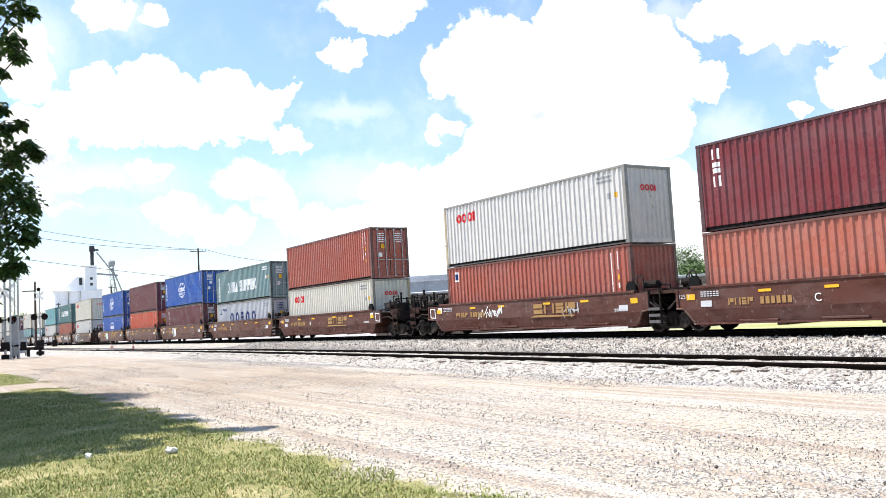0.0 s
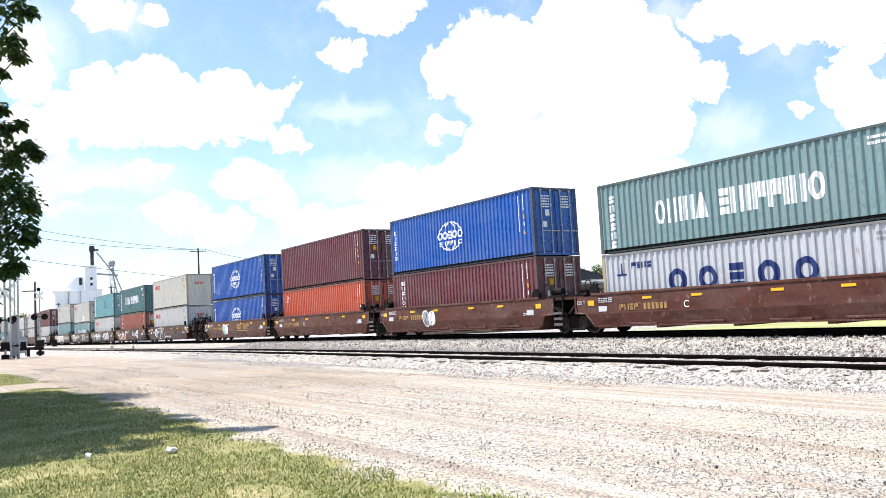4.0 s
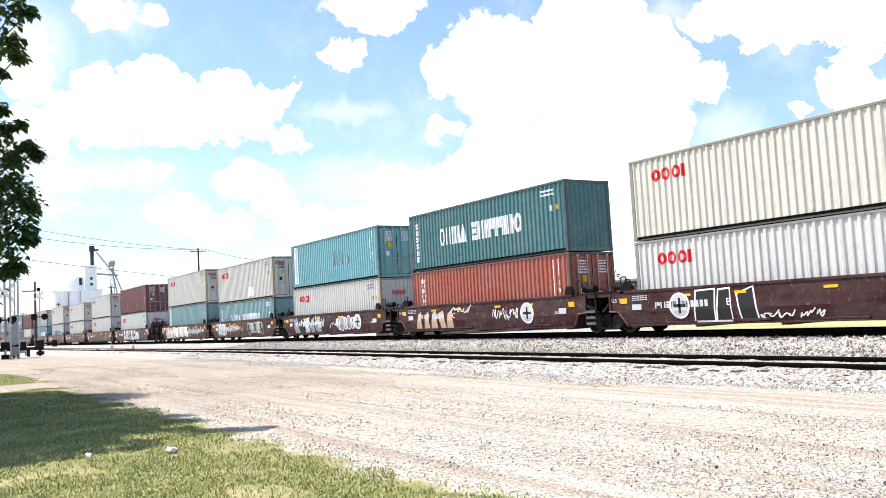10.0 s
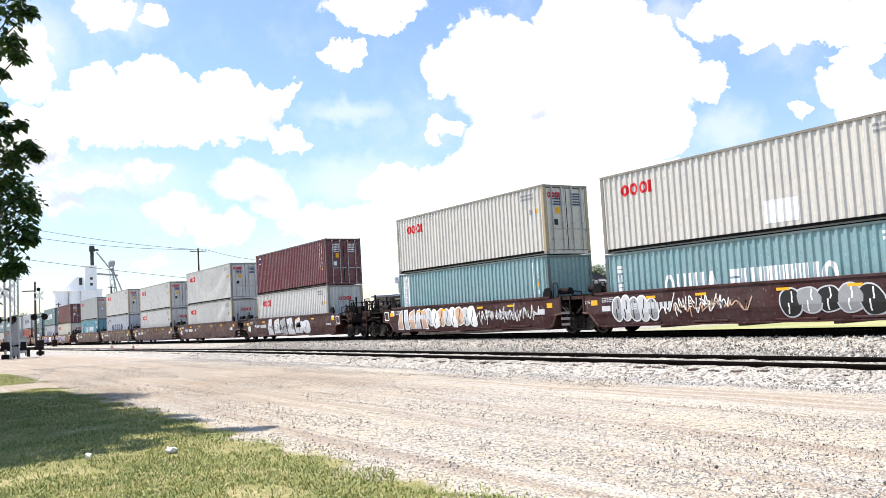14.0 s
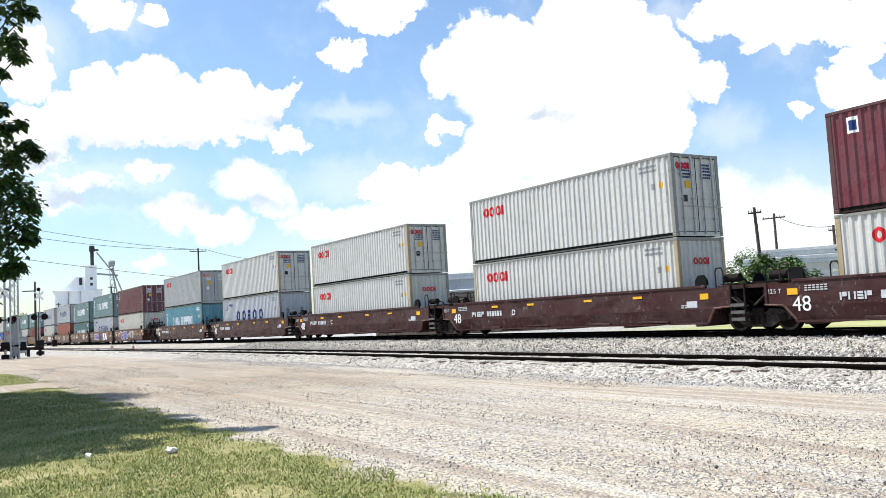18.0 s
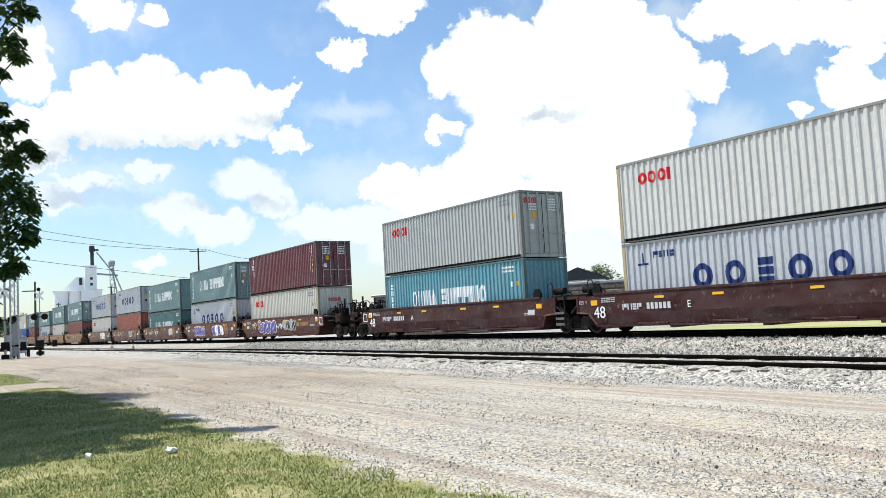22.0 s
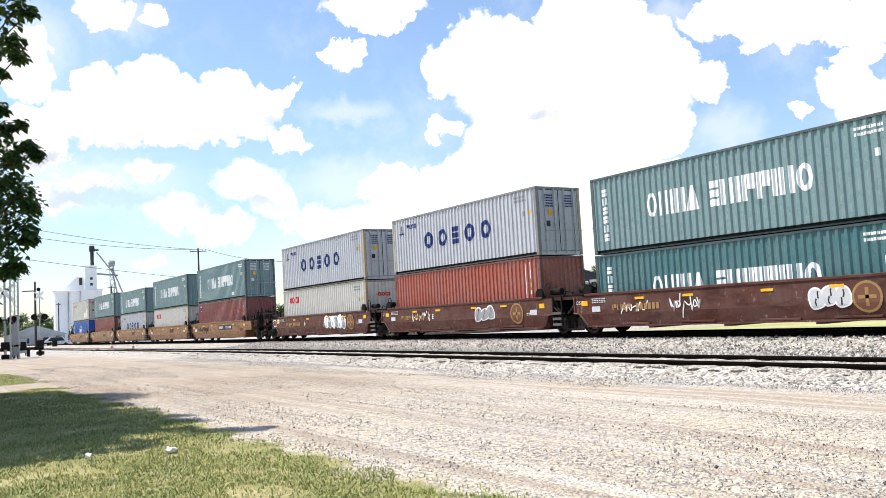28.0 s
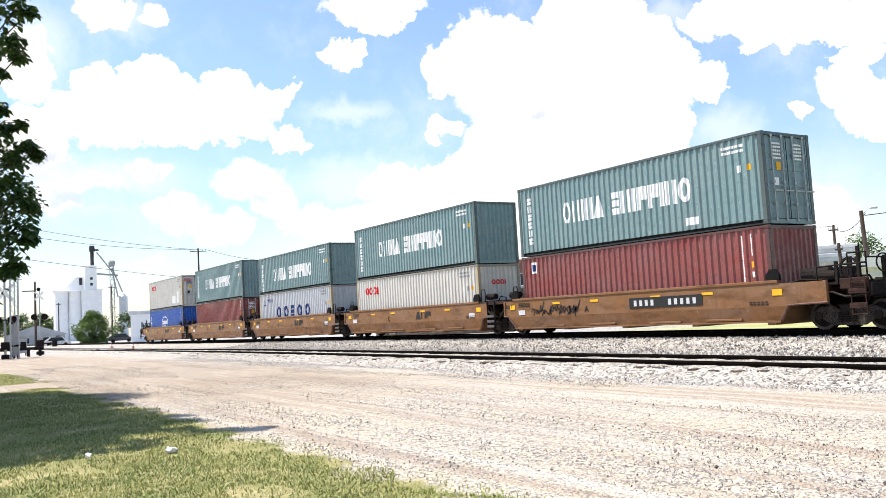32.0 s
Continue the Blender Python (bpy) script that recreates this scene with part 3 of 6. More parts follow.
        add_mark(c, "label_pale", tone, lambda: boxes((0, 0.14, -0.003, 0.003, -0.22, 0)), right - 1.0, h - 0.95, "")
    else:
        add_mark(c, "number_column", "white", lambda: small_marks(16, 1, 0.045, 0.085, lead=1.15), right - 1.08, h - 0.25, "column of small bars", name="number_panel", stuff=True)
        add_mark(c, "number_column_b", "white", lambda: small_marks(8, 1, 0.04, 0.075, lead=1.15), right - 0.70, h - 0.22, "", name="number_panel", stuff=True)
        add_mark(c, "label_yellow_tri", "yellow", lambda: plate(bmesh.new(), [(0, 0), (0.20, 0), (0.10, 0.20)], -0.003, 0.003), right - 0.80, h - 1.92, "yellow warning triangle")
        add_mark(c, "label_yellow", "yellow", lambda: boxes((0, 0.12, -0.003, 0.003, -0.19, 0)), right - 0.76, h - 1.08, "yellow label")
        add_mark(c, "label_white", "white", lambda: boxes((0, 0.11, -0.003, 0.003, -0.17, 0)), right - 0.75, h - 1.40, "")


def container(label, colour, h, doors, style, seed):
    """A forty-foot container, its base centre at the origin. doors: they face +x; else the ribbed end wall does."""
    rnd = random.Random(seed)
    mat = PAINT[colour]
    c = thing("shipping_container", label, "shipping container", "containers on the train")
    turn = Matrix.Rotation(math.pi, 4, "Z")
    part("side_wall", shared(("side_wall", h), mat, make_side(h)), None, c)
    part("side_wall", shared(("side_wall", h), mat, make_side(h)), None, c, "", turn)
    part("roof", shared(("roof", h), mat, make_roof(h)), None, c)
    part("floor", shared("floor", RUBBER, lambda: boxes((-LONG / 2 + 0.1, LONG / 2 - 0.1, -WIDE / 2 + 0.08, WIDE / 2 - 0.08, 0.06, 0.14))), None, c, "dark underside")
    end_turn = turn if doors else Matrix.Identity(4)
    part("end_wall", shared(("end_wall", h), mat, make_end(h)), None, c, "", end_turn)
    for sy in (-1, 1):
        y = sy * (WIDE / 2 - 0.035)
        # the bottom rail is recessed, and its shade is also in the dark colour
        part("bottom_rail", shared("bottom_rail", EDGE[colour], lambda: boxes((-LONG / 2 + 0.178, LONG / 2 - 0.178, -0.03, 0.03, 0.01, 0.165))), None, c, "", pose(0, y - sy * 0.10, 0))
        part("top_rail", shared("top_rail", EDGE[colour], lambda: boxes((-LONG / 2 + 0.178, LONG / 2 - 0.178, -0.033, 0.033, 0, 0.075))), None, c, "", pose(0, y, h - 0.08))
        for sx in (-1, 1):
            x = sx * (LONG / 2 - 0.089)
            post_mat = EDGE[colour] if not (colour in ("white", "cream", "pale_grey", "beige") and rnd.random() < 0.45) else RUSTY_POST
            part("corner_post", shared(("corner_post", h), post_mat, make_post(h)), None, c, "rusty corner post" if post_mat is RUSTY_POST else "", pose(x, sy * (WIDE / 2 - 0.081), 0))
            for z in (0.0, h - 0.118):
                part("corner_casting", shared("corner_casting", EDGE[colour], make_casting), None, c, "", pose(x, sy * (WIDE / 2 - 0.081), z, 0, 0, 0 if sy < 0 else 180))
    for sx in (-1, 1):
        part("end_rail", shared("end_rail", mat, lambda: boxes((-0.05, 0.05, -WIDE / 2 + 0.17, WIDE / 2 - 0.17, 0.01, 0.155))), None, c, "", pose(sx * (LONG / 2 - 0.06), 0, 0))
        part("end_rail", shared("end_header", EDGE[colour], lambda: boxes((-0.05, 0.05, -WIDE / 2 + 0.17, WIDE / 2 - 0.17, 0, 0.11))), None, c, "", pose(sx * (LONG / 2 - 0.06), 0, h - 0.12))
    fx = LONG / 2 - 0.045
    side = 1 if doors else -1
    for sy in (-1, 1):
        leaf = part("door", shared(("door", h), mat, make_door(h)), None, c, "", pose(side * fx, 0.006 if sy * side > 0 else -0.006 - (WIDE - 0.32) / 2 * 1, 0) if doors else
                    pose(side * fx, -0.006 if sy * side > 0 else 0.006 + (WIDE - 0.32) / 2, 0, 0, 0, 180))
        part("gasket", shared(("gasket", h), RUBBER, make_gasket(h)), None, leaf, "black rubber gasket")
        for yy in (0.28, 0.80):
            part("lock_rod", shared(("lock_rod", h), GALV, make_rod(h)), None, leaf, "", pose(0.055, yy, 0))
        if doors:
            tone = "navy" if colour in ("white", "cream", "pale_grey", "beige") else "white"
            part("lettering", shared("door_rows", MARK[tone], lambda: small_marks(5, 5, 0.07, 0.06)), None, leaf, "", pose(0.032, 0.30, h - 0.34, 0, 0, 90))["kind"] = "stuff"
            if sy * side < 0:
                part("label_plate", shared("door_label", MARK["yellow" if colour != "blue" else "white"], lambda: boxes((0, 0.22, -0.004, 0.004, -0.26, 0))), None, leaf, "yellow label", pose(0.032, 0.5, h - 0.95, 0, 0, 90))
                part("label_plate", shared("door_label_b", MARK["black" if tone == "navy" else "white"], lambda: boxes((0, 0.2, -0.004, 0.004, -0.24, 0))), None, leaf, "", pose(0.032, 0.36, h - 1.45, 0, 0, 90))
    if style == "red_rings":
        glyph_row(c, "oooq", -0.45 if not doors else -1.0, 0.45 if not doors else -0.25, h - (0.95 if not doors else 0.55), 0.24, "red", "red painted shape", LONG / 2 - 0.012 if not doors else LONG / 2 - 0.010, 1)
    marks_on(c, style, h, -LONG / 2)
    return c


RUSTY_POST = paint("rusty_post_paint", (0.40, 0.315, 0.19), 0.9)

# ---- well cars and bogies ----
def hand_rail(bm, pts, r=0.018):
    for a, b in zip(pts, pts[1:]):
        tube(bm, a, b, r, r, 6)


CREASE, LEAN = 0.76, 0.20


def sill_outline(well, e0, e1):
    """The side of a well: its upright upper band, which runs on over the bogies. e0, e1: how far its ends reach."""
    w = well
    return [(w + 0.34, CREASE), (e1, CREASE + 0.02), (e1, 1.43), (w + 0.10, 1.43), (w - 0.10, 1.48), (-w + 0.10, 1.48), (-w - 0.10, 1.43), (-e0, 1.43), (-e0, CREASE + 0.02), (-w - 0.34, CREASE)]


def fold(bm, z0=0.0):
    """Lets what is painted on a well's side follow it: below the crease the side leans inwards. z0: the height of the piece's origin."""
    c = CREASE - z0
    bmesh.ops.bisect_plane(bm, geom=bm.verts[:] + bm.edges[:] + bm.faces[:], plane_co=(0, 0, c), plane_no=(0, 0, 1))
    for v in bm.verts:
        if v.co.z < c:
            v.co.y += (c - v.co.z) * LEAN
    return bm


def smoothed(points):
    """Cuts the corners off a line twice."""
    for _ in range(2):
        q = [points[0]]
        for (ax, az), (bx, bz) in zip(points, points[1:]):
            q += [(0.75 * ax + 0.25 * bx, 0.75 * az + 0.25 * bz), (0.25 * ax + 0.75 * bx, 0.25 * az + 0.75 * bz)]
        points = q + [points[-1]]
    return points


def blob(rnd, w, h, lean=0.0, square=0.75):
    """The rounded, uneven outline of one swollen sprayed shape."""
    pts = []
    for i in range(8):
        a = 6.2832 * i / 8 + 0.2
        c, d = math.cos(a), math.sin(a)
        k = rnd.uniform(0.84, 1.06) / max(abs(c), abs(d)) ** square
        pts.append((0.5 * w * c * k + lean * d * h * 0.5, 0.5 * h * d * k))
    return smoothed(pts + pts[:1])[:-1]


SPRAY_Y = -1.541


def bubbles(parent, seed, x0, x1, z0, z1, fills, rim_tone, cut_tone, n):
    """A row of swollen sprayed shapes, each filled inside a wide rim and crossed by short strokes."""
    rnd = random.Random(seed)
    step, h, z = (x1 - x0) / n, z1 - z0, (z0 + z1) / 2
    for k in range(n):
        out = blob(rnd, step * 1.40, h * rnd.uniform(0.86, 1.06), rnd.uniform(-0.25, 0.15))
        spot = pose(x0 + step * (k + 0.5), SPRAY_Y - 0.0016 * (k % 2), z + rnd.uniform(-0.05, 0.05) * h)
        rim = part("graffiti", fold(plate(bmesh.new(), out, -0.001, 0.001), z), MARK[rim_tone], parent, "swollen sprayed shape in a wide rim", spot)
        kx, kz = 1 - 0.10 / (step * 1.40), 1 - 0.11 / h
        part("fill", fold(plate(bmesh.new(), [(x * kx, zz * kz) for x, zz in out], -0.001, 0.001), z), MARK[fills[k % len(fills)]], rim, "", pose(0, -0.0022, 0))
        for side in (-1, 1):
            bend = rnd.uniform(-0.10, 0.10) * step
            line = [(rnd.uniform(-0.02, 0.02) * step + side * 0.10 * step + bend * v * v * 30, side * 0.16 * h + h * v) for v in (0.16, 0.08, 0.0, -0.08, -0.16)]
            part("stroke", fold(ribbon(line, 0.045, -0.001, 0.001), z), MARK[cut_tone], rim, "", pose(0, -0.0044, 0))


def scribble(parent, seed, x0, x1, z0, z1, tone, width=0.04, loops=0.36):
    """Loose sprayed lines that loop along."""
    rnd = random.Random(seed)
    h, z, x = z1 - z0, (z0 + z1) / 2, x0
    while x < x1 - 0.1:
        end = min(x1, x + rnd.uniform(1.2, 2.0) * loops)
        line = [(x + (end - x) * i / 7 + rnd.uniform(-0.16, 0.16), z + h * (0.5 if i % 2 else -0.5) * rnd.uniform(0.1, 1.0)) for i in range(8)]
        part("graffiti", fold(ribbon(smoothed(line), width, -0.002, 0.002)), MARK[tone], parent, "loose sprayed scribble", pose(0, SPRAY_Y - 0.004, 0))
        x = end + 0.05


def slabs(parent, seed, x0, x1, z0, z1, fills, rim_tone, n):
    """Tall leaning sprayed slabs with dark edges."""
    rnd = random.Random(seed)
    step, h, z = (x1 - x0) / n, z1 - z0, (z0 + z1) / 2
    for k in range(n):
        w, lean = step * rnd.uniform(0.75, 1.15), rnd.uniform(-0.3, 0.3)
        out = [(-w * 0.5 - lean * 0.4, -h * 0.5), (w * 0.5 - lean * 0.4, -h * 0.5), (w * rnd.uniform(0.2, 0.55) + lean * 0.4, h * 0.5), (-w * rnd.uniform(0.2, 0.55) + lean * 0.4, h * rnd.uniform(0.30, 0.5))]
        rim = part("graffiti", fold(plate(bmesh.new(), out, -0.001, 0.001), z), MARK[rim_tone], parent, "leaning sprayed slab with a dark edge", pose(x0 + step * (k + 0.5), SPRAY_Y - 0.0016 * (k % 2), z))
        kx, kz = max(0.3, 1 - 0.12 / w), 1 - 0.12 / h
        part("fill", fold(plate(bmesh.new(), [(x * kx, zz * kz) for x, zz in out], -0.001, 0.001), z), MARK[fills[k % len(fills)]], rim, "", pose(0, -0.0022, 0))


def well_car(style, ends, well, e0, e1, letter, seed, label):
    """One unit of a well car; origin on the rail's top at its middle. ends: what is at its -x and its +x end, 'joint' or 'coupler'."""
    rnd = random.Random(seed)
    mat = CAR_PAINT[style]
    c = thing("well_car", label, "railway wagon", "wagons of the train")
    reach = 1.62 if style == "ochre" else 1.05
    side0 = min(e0, well + reach) if ends[0] == "coupler" else e0
    side1 = min(e1, well + reach) if ends[1] == "coupler" else e1
    out = sill_outline(well, side0, side1)
    for sy in (-1, 1):
        sill = part("side_sill", plate(bmesh.new(), out, -0.03, 0.03), mat, c, "", pose(0, sy * 1.50, 0))
        low = plate(bmesh.new(), [(-well, 0.28), (well, 0.28), (well + 0.34, CREASE), (-well - 0.34, CREASE)], -0.03, 0.03)
        for v in low.verts:
            v.co.y -= sy * (CREASE - v.co.z) * LEAN
        part("lower_side", low, mat, sill)
        part("top_chord", boxes((-well - 0.05, well + 0.05, -0.06, 0.06, 0, 0.09), bevel=0.012), mat, sill, "", pose(0, 0, 1.45))
        part("bottom_flange", boxes((-well - 0.02, well + 0.02, -0.07, 0.05, 0, 0.05)), mat, sill, "", pose(0, -sy * 0.05, 0.27))
        for k, x in enumerate((-0.62, -0.18, 0.3, 0.68)):
            part("step_pad", boxes((-0.7, 0.7, -0.05, 0.03, 0, 0.07), bevel=0.01), mat, sill, "", pose(x * well, -sy * 0.035, 0.33 + 0.02 * (k % 2)))
        for s, e in ((-1, side0), (1, side1)):
            bm = bmesh.new()
            tube(bm, (s * (well + 0.02), -sy * 0.04, 0.33), (s * (well + 0.36), sy * 0.05, 0.78), 0.042, 0.042, 6)
            tube(bm, (s * (well + 0.36), sy * 0.05, 0.78), (s * e, sy * 0.05, 0.82), 0.035, 0.035, 6)
            part("end_flange", bm, FLANGE, sill, "pale brown flange")
            part("end_post", boxes((-0.05, 0.05, -0.05, 0.05, 0.80, 1.44), bevel=0.01), mat, sill, "", pose(s * (e - 0.06), sy * 0.02, 0))
            # guides that lead a container into the well
            part("guide", plate(bmesh.new(), [(-0.24, 0), (0.24, 0), (0.22, 0.18), (0.10, 0.34), (-0.10, 0.34), (-0.22, 0.18)], -0.05, 0.05), RUBBER, sill, "black container guide", pose(s * (well - 0.12), 0, 1.53))
    for x in (-0.95, -0.5, 0.0, 0.5, 0.95):
        part("floor_beam", boxes((-0.14, 0.14, -1.47, 1.47, 0.20, 0.34)), mat, c, "", pose(x * well, 0, 0))
    for s, e, kind in ((-1, e0, ends[0]), (1, e1, ends[1])):
        part("bulkhead", boxes((-0.05, 0.05, -1.46, 1.46, 0.30, 1.30)), mat, c, "", pose(s * (well + 0.05), 0, 0))
        part("platform", boxes((min(s * (well + 0.1), s * e), max(s * (well + 0.1), s * e), -1.42, 1.42, 1.30, 1.36)), BOGIE, c)
        part("centre_sill", boxes((min(s * (well + 0.1), s * (e + (0.58 if kind == "joint" else 0.1))), max(s * (well + 0.1), s * (e + (0.58 if kind == "joint" else 0.1))), -0.38, 0.38, 0.72, 1.12)), BOGIE, c)
        # braking drum, hoses, ladder
        if kind == "coupler":
            drum = bmesh.new()
            tube(drum, (-0.42, 0, 0), (0.42, 0, 0), 0.23, 0.23, 12)
            tube(drum, (-0.47, 0, 0), (-0.42, 0, 0), 0.15, 0.23, 12), tube(drum, (0.42, 0, 0), (0.47, 0, 0), 0.23, 0.15, 12)
            part("air_tank", drum, BOGIE, c, "dark round air tank", pose(s * (well + 0.85), -0.72, 1.62))
            part("end_beam", boxes((-0.06, 0.06, -1.45, 1.45, 0.95, 1.30), bevel=0.02), BOGIE, c, "", pose(s * (e + 0.02), 0, 0))
            part("brake_cylinder", tube(bmesh.new(), (-0.32, 0, 0), (0.32, 0, 0), 0.17, 0.15, 12), BOGIE, c, "", pose(s * (well + 1.35), -1.1, 1.56))
            part("pipe", bent_tube([(s * (well + 0.2), -1.2, 1.42), (s * (well + 0.6), -1.2, 1.5), (s * (well + 1.2), -1.25, 1.46), (s * (e - 0.1), -1.25, 1.5), (s * (e + 0.05), -0.9, 0.9)], 0.035), BOGIE, c)
            part("uncoupling_lever", bent_tube([(s * (e + 0.08), -1.4, 0.9), (s * (e + 0.10), -0.3, 0.95), (s * (e + 0.5), -0.15, 1.1)], 0.022), BOGIE, c)
            part("valve_box", boxes((-0.28, 0.28, -0.2, 0.2, 0, 0.46), bevel=0.03), BOGIE, c, "", pose(s * (well + 1.55), -0.35, 1.36))
            part("brake_wheel", ring(bmesh.new(), 0, 0, 0.27, 0.27, 0.235, 0.235, -0.015, 0.015, 16), BOGIE, c, "", pose(s * (e - 0.10), -0.5, 1.85, 0, 0, 78))
            part("brake_post", boxes((-0.04, 0.04, -0.04, 0.04, 1.36, 2.05)), BOGIE, c, "", pose(s * (e - 0.06), -0.5, 0))
            for sy in (-1, 1):
                rail = bmesh.new()
                hand_rail(rail, [(s * (e - 0.08), sy * 1.38, 0.85), (s * (e - 0.08), sy * 1.38, 2.15), (s * (e - 0.62), sy * 1.38, 2.15), (s * (e - 0.62), sy * 1.38, 1.36)], 0.026)
                hand_rail(rail, [(s * (e - 0.08), sy * 1.38, 1.75), (s * (e - 0.62), sy * 1.38, 1.75)], 0.026)
                hand_rail(rail, [(s * (e - 0.08), sy * 1.38, 2.0), (s * (e - 0.08), sy * 0.6, 2.0), (s * (e - 0.08), sy * 0.6, 1.36)], 0.026)
                part("hand_rail", rail, BOGIE, c)
            lad = bmesh.new()
            for x in (0.0, 0.42):
                tube(lad, (s * (e - 0.08 - x), -1.53, 0.42), (s * (e - 0.08 - x), -1.53, 1.5), 0.02, 0.02, 6)
            for z in (0.45, 0.75, 1.05, 1.35):
                tube(lad, (s * (e - 0.5), -1.53, z), (s * (e - 0.08), -1.53, z), 0.018, 0.018, 6)
            part("ladder", lad, STEP, c)
            for k, (px, py, pz) in enumerate(((0.30, -1.40, 2.05), (0.95, -1.40, 1.95), (0.55, -0.95, 2.35), (1.25, -0.2, 2.1), (0.2, 0.9, 2.3), (0.9, 1.35, 2.0))):
                part("post", boxes((-0.04, 0.04, -0.04, 0.04, 1.3, pz)), BOGIE, c, "", pose(s * (e - px), py, 0))
            for z in (0.62, 1.02):
                part("step_tread", boxes((-0.26, 0.26, -0.13, 0.13, 0, 0.05), (-0.26, 0.26, -0.13, -0.10, 0.05, 0.14), bevel=0.008), STEP, c, "brown step tread", pose(s * (e - 0.30), -1.43, z))
            part("end_plate", boxes((-0.42, 0.42, -0.03, 0.03, 0, 0.30), bevel=0.015), STEP, c, "rusty brown end plate", pose(s * (e - 0.42), -1.46, 1.16))
            part("air_pipe", bent_tube([(s * (e - 1.9), -1.46, 1.05), (s * (e - 1.1), -1.47, 1.10), (s * (e - 0.7), -1.47, 0.95), (s * (e - 0.1), -1.46, 1.0)], 0.028), DUSTY, c, "dusty grey air pipe")
            part("grab_rail", bent_tube([(s * (e - 1.55), -1.42, 1.36), (s * (e - 1.55), -1.42, 1.82), (s * (e - 0.05), -1.42, 1.86)], 0.028), BOGIE, c)
            part("lever_frame", ring(bmesh.new(), 0, 0, 0.30, 0.34, 0.24, 0.28, -0.03, 0.03, 14), BOGIE, c, "", pose(s * (e - 0.75), -1.1, 1.72))
            part("spring_box", boxes((-0.34, 0.34, -0.25, 0.25, 0, 0.34), bevel=0.04), BOGIE, c, "", pose(s * (e - 0.5), -1.0, 0.92))
            part("brake_rod", bent_tube([(s * (e - 1.5), -1.2, 1.15), (s * (e - 0.8), -1.25, 0.95), (s * (e + 0.05), -1.1, 1.05)], 0.03), BOGIE, c)
            cp = bmesh.new()
            box(cp, min(s * e, s * (e + 0.75)), max(s * e, s * (e + 0.75)), -0.11, 0.11, 0.78, 1.0, bevel=0.03)
            box(cp, min(s * (e + 0.55), s * (e + 0.92)), max(s * (e + 0.55), s * (e + 0.92)), -0.2, 0.2, 0.73, 1.05, bevel=0.05)
            part("coupler", cp, BOGIE, c)
            part("air_hose", bent_tube([(s * e, -0.35, 0.85), (s * (e + 0.25), -0.35, 0.55), (s * (e + 0.6), -0.3, 0.42), (s * (e + 0.9), -0.15, 0.5)], 0.03), RUBBER, c, "black rubber hose")
        else:
            part("air_hose", bent_tube([(s * (well + 0.2), -0.6, 1.4), (s * (well + 0.5), -0.62, 1.72), (s * (well + 0.9), -0.62, 1.66), (s * (e + 0.2), -0.6, 1.25)], 0.03), RUBBER, c, "black rubber hose")
            part("walkway", boxes((-0.5, 0.5, -1.36, 1.36, 1.50, 1.54)), BOGIE, c, "", pose(s * (e + 0.02), 0, 0))
            part("end_beam", boxes((-0.06, 0.06, -1.42, 1.42, 1.05, 1.30), bevel=0.02), BOGIE, c, "", pose(s * (e + 0.10), 0, 0))
            part("cylinder", tube(bmesh.new(), (-0.3, 0, 0), (0.3, 0, 0), 0.14, 0.14, 10), BOGIE, c, "", pose(s * (e - 0.25), -1.05, 1.72))
            for y in (-1.42, -0.95):
                part("brace", tube(bmesh.new(), (s * (e - 0.2), y, 1.3), (s * (e + 0.5), y, 0.8), 0.04, 0.04, 6), BOGIE, c)
            for y in (-1.30, 1.30):
                rail = bmesh.new()
                hand_rail(rail, [(s * (e - 0.72), y, 1.36), (s * (e - 0.72), y, 1.95), (s * (e - 0.66), y, 2.06), (s * (e - 0.48), y, 2.06), (s * (e - 0.42), y, 1.95), (s * (e - 0.42), y, 1.36)], 0.026)
                part("hand_rail", rail, DUSTY, c, "hooped hand rail")
            part("crossover_platform", boxes((-0.55, 0.55, -1.50, -1.42, 0, 0.12), (-0.55, 0.55, -1.42, 1.30, 0.08, 0.12)), STEP, c, "rusty brown crossover platform", pose(s * (e + 0.06), 0, 1.36))
            part("brake_pipe", bent_tube([(s * (well + 0.3), -1.47, 1.22), (s * (e - 0.2), -1.50, 1.25), (s * (e + 0.1), -1.52, 1.05), (s * (e + 0.35), -1.50, 0.85)], 0.03), DUSTY, c, "dusty grey brake pipe")
            if s > 0:
                lad = bmesh.new()
                for z in (0.36, 0.58, 0.80):
                    box(lad, e + 0.02, e + 0.52, -1.60, -1.36, z, z + 0.045)
                    box(lad, e + 0.02, e + 0.52, -1.60, -1.58, z + 0.045, z + 0.10)
                part("step_ladder", lad, LIGHTER_STEEL, c, "grey steel steps")
                posts = bmesh.new()
                for x in (e - 0.02, e + 0.50):
                    box(posts, x, x + 0.05, -1.56, -1.50, 0.32, 1.50)
                part("ladder_posts", posts, BOGIE, c)
    # marks on the near side: yellow reflectors, the unit's letter, and bars in place of numbers
    y = -1.538
    for k, x in enumerate((-0.98, -0.55, -0.22, 0.24, 0.58, 0.97)):
        big = k in (0, 5)
        part("reflector", shared("reflector_big" if big else "reflector", MARK["yellow"], (lambda: boxes((-0.17, 0.17, -0.004, 0.004, 0, 0.19))) if big else (lambda: boxes((-0.22, 0.22, -0.004, 0.004, 0, 0.085)))), None, c, "yellow reflector",
             pose(x * (well + 0.2), y - 0.004, 1.08 if big else 1.22))
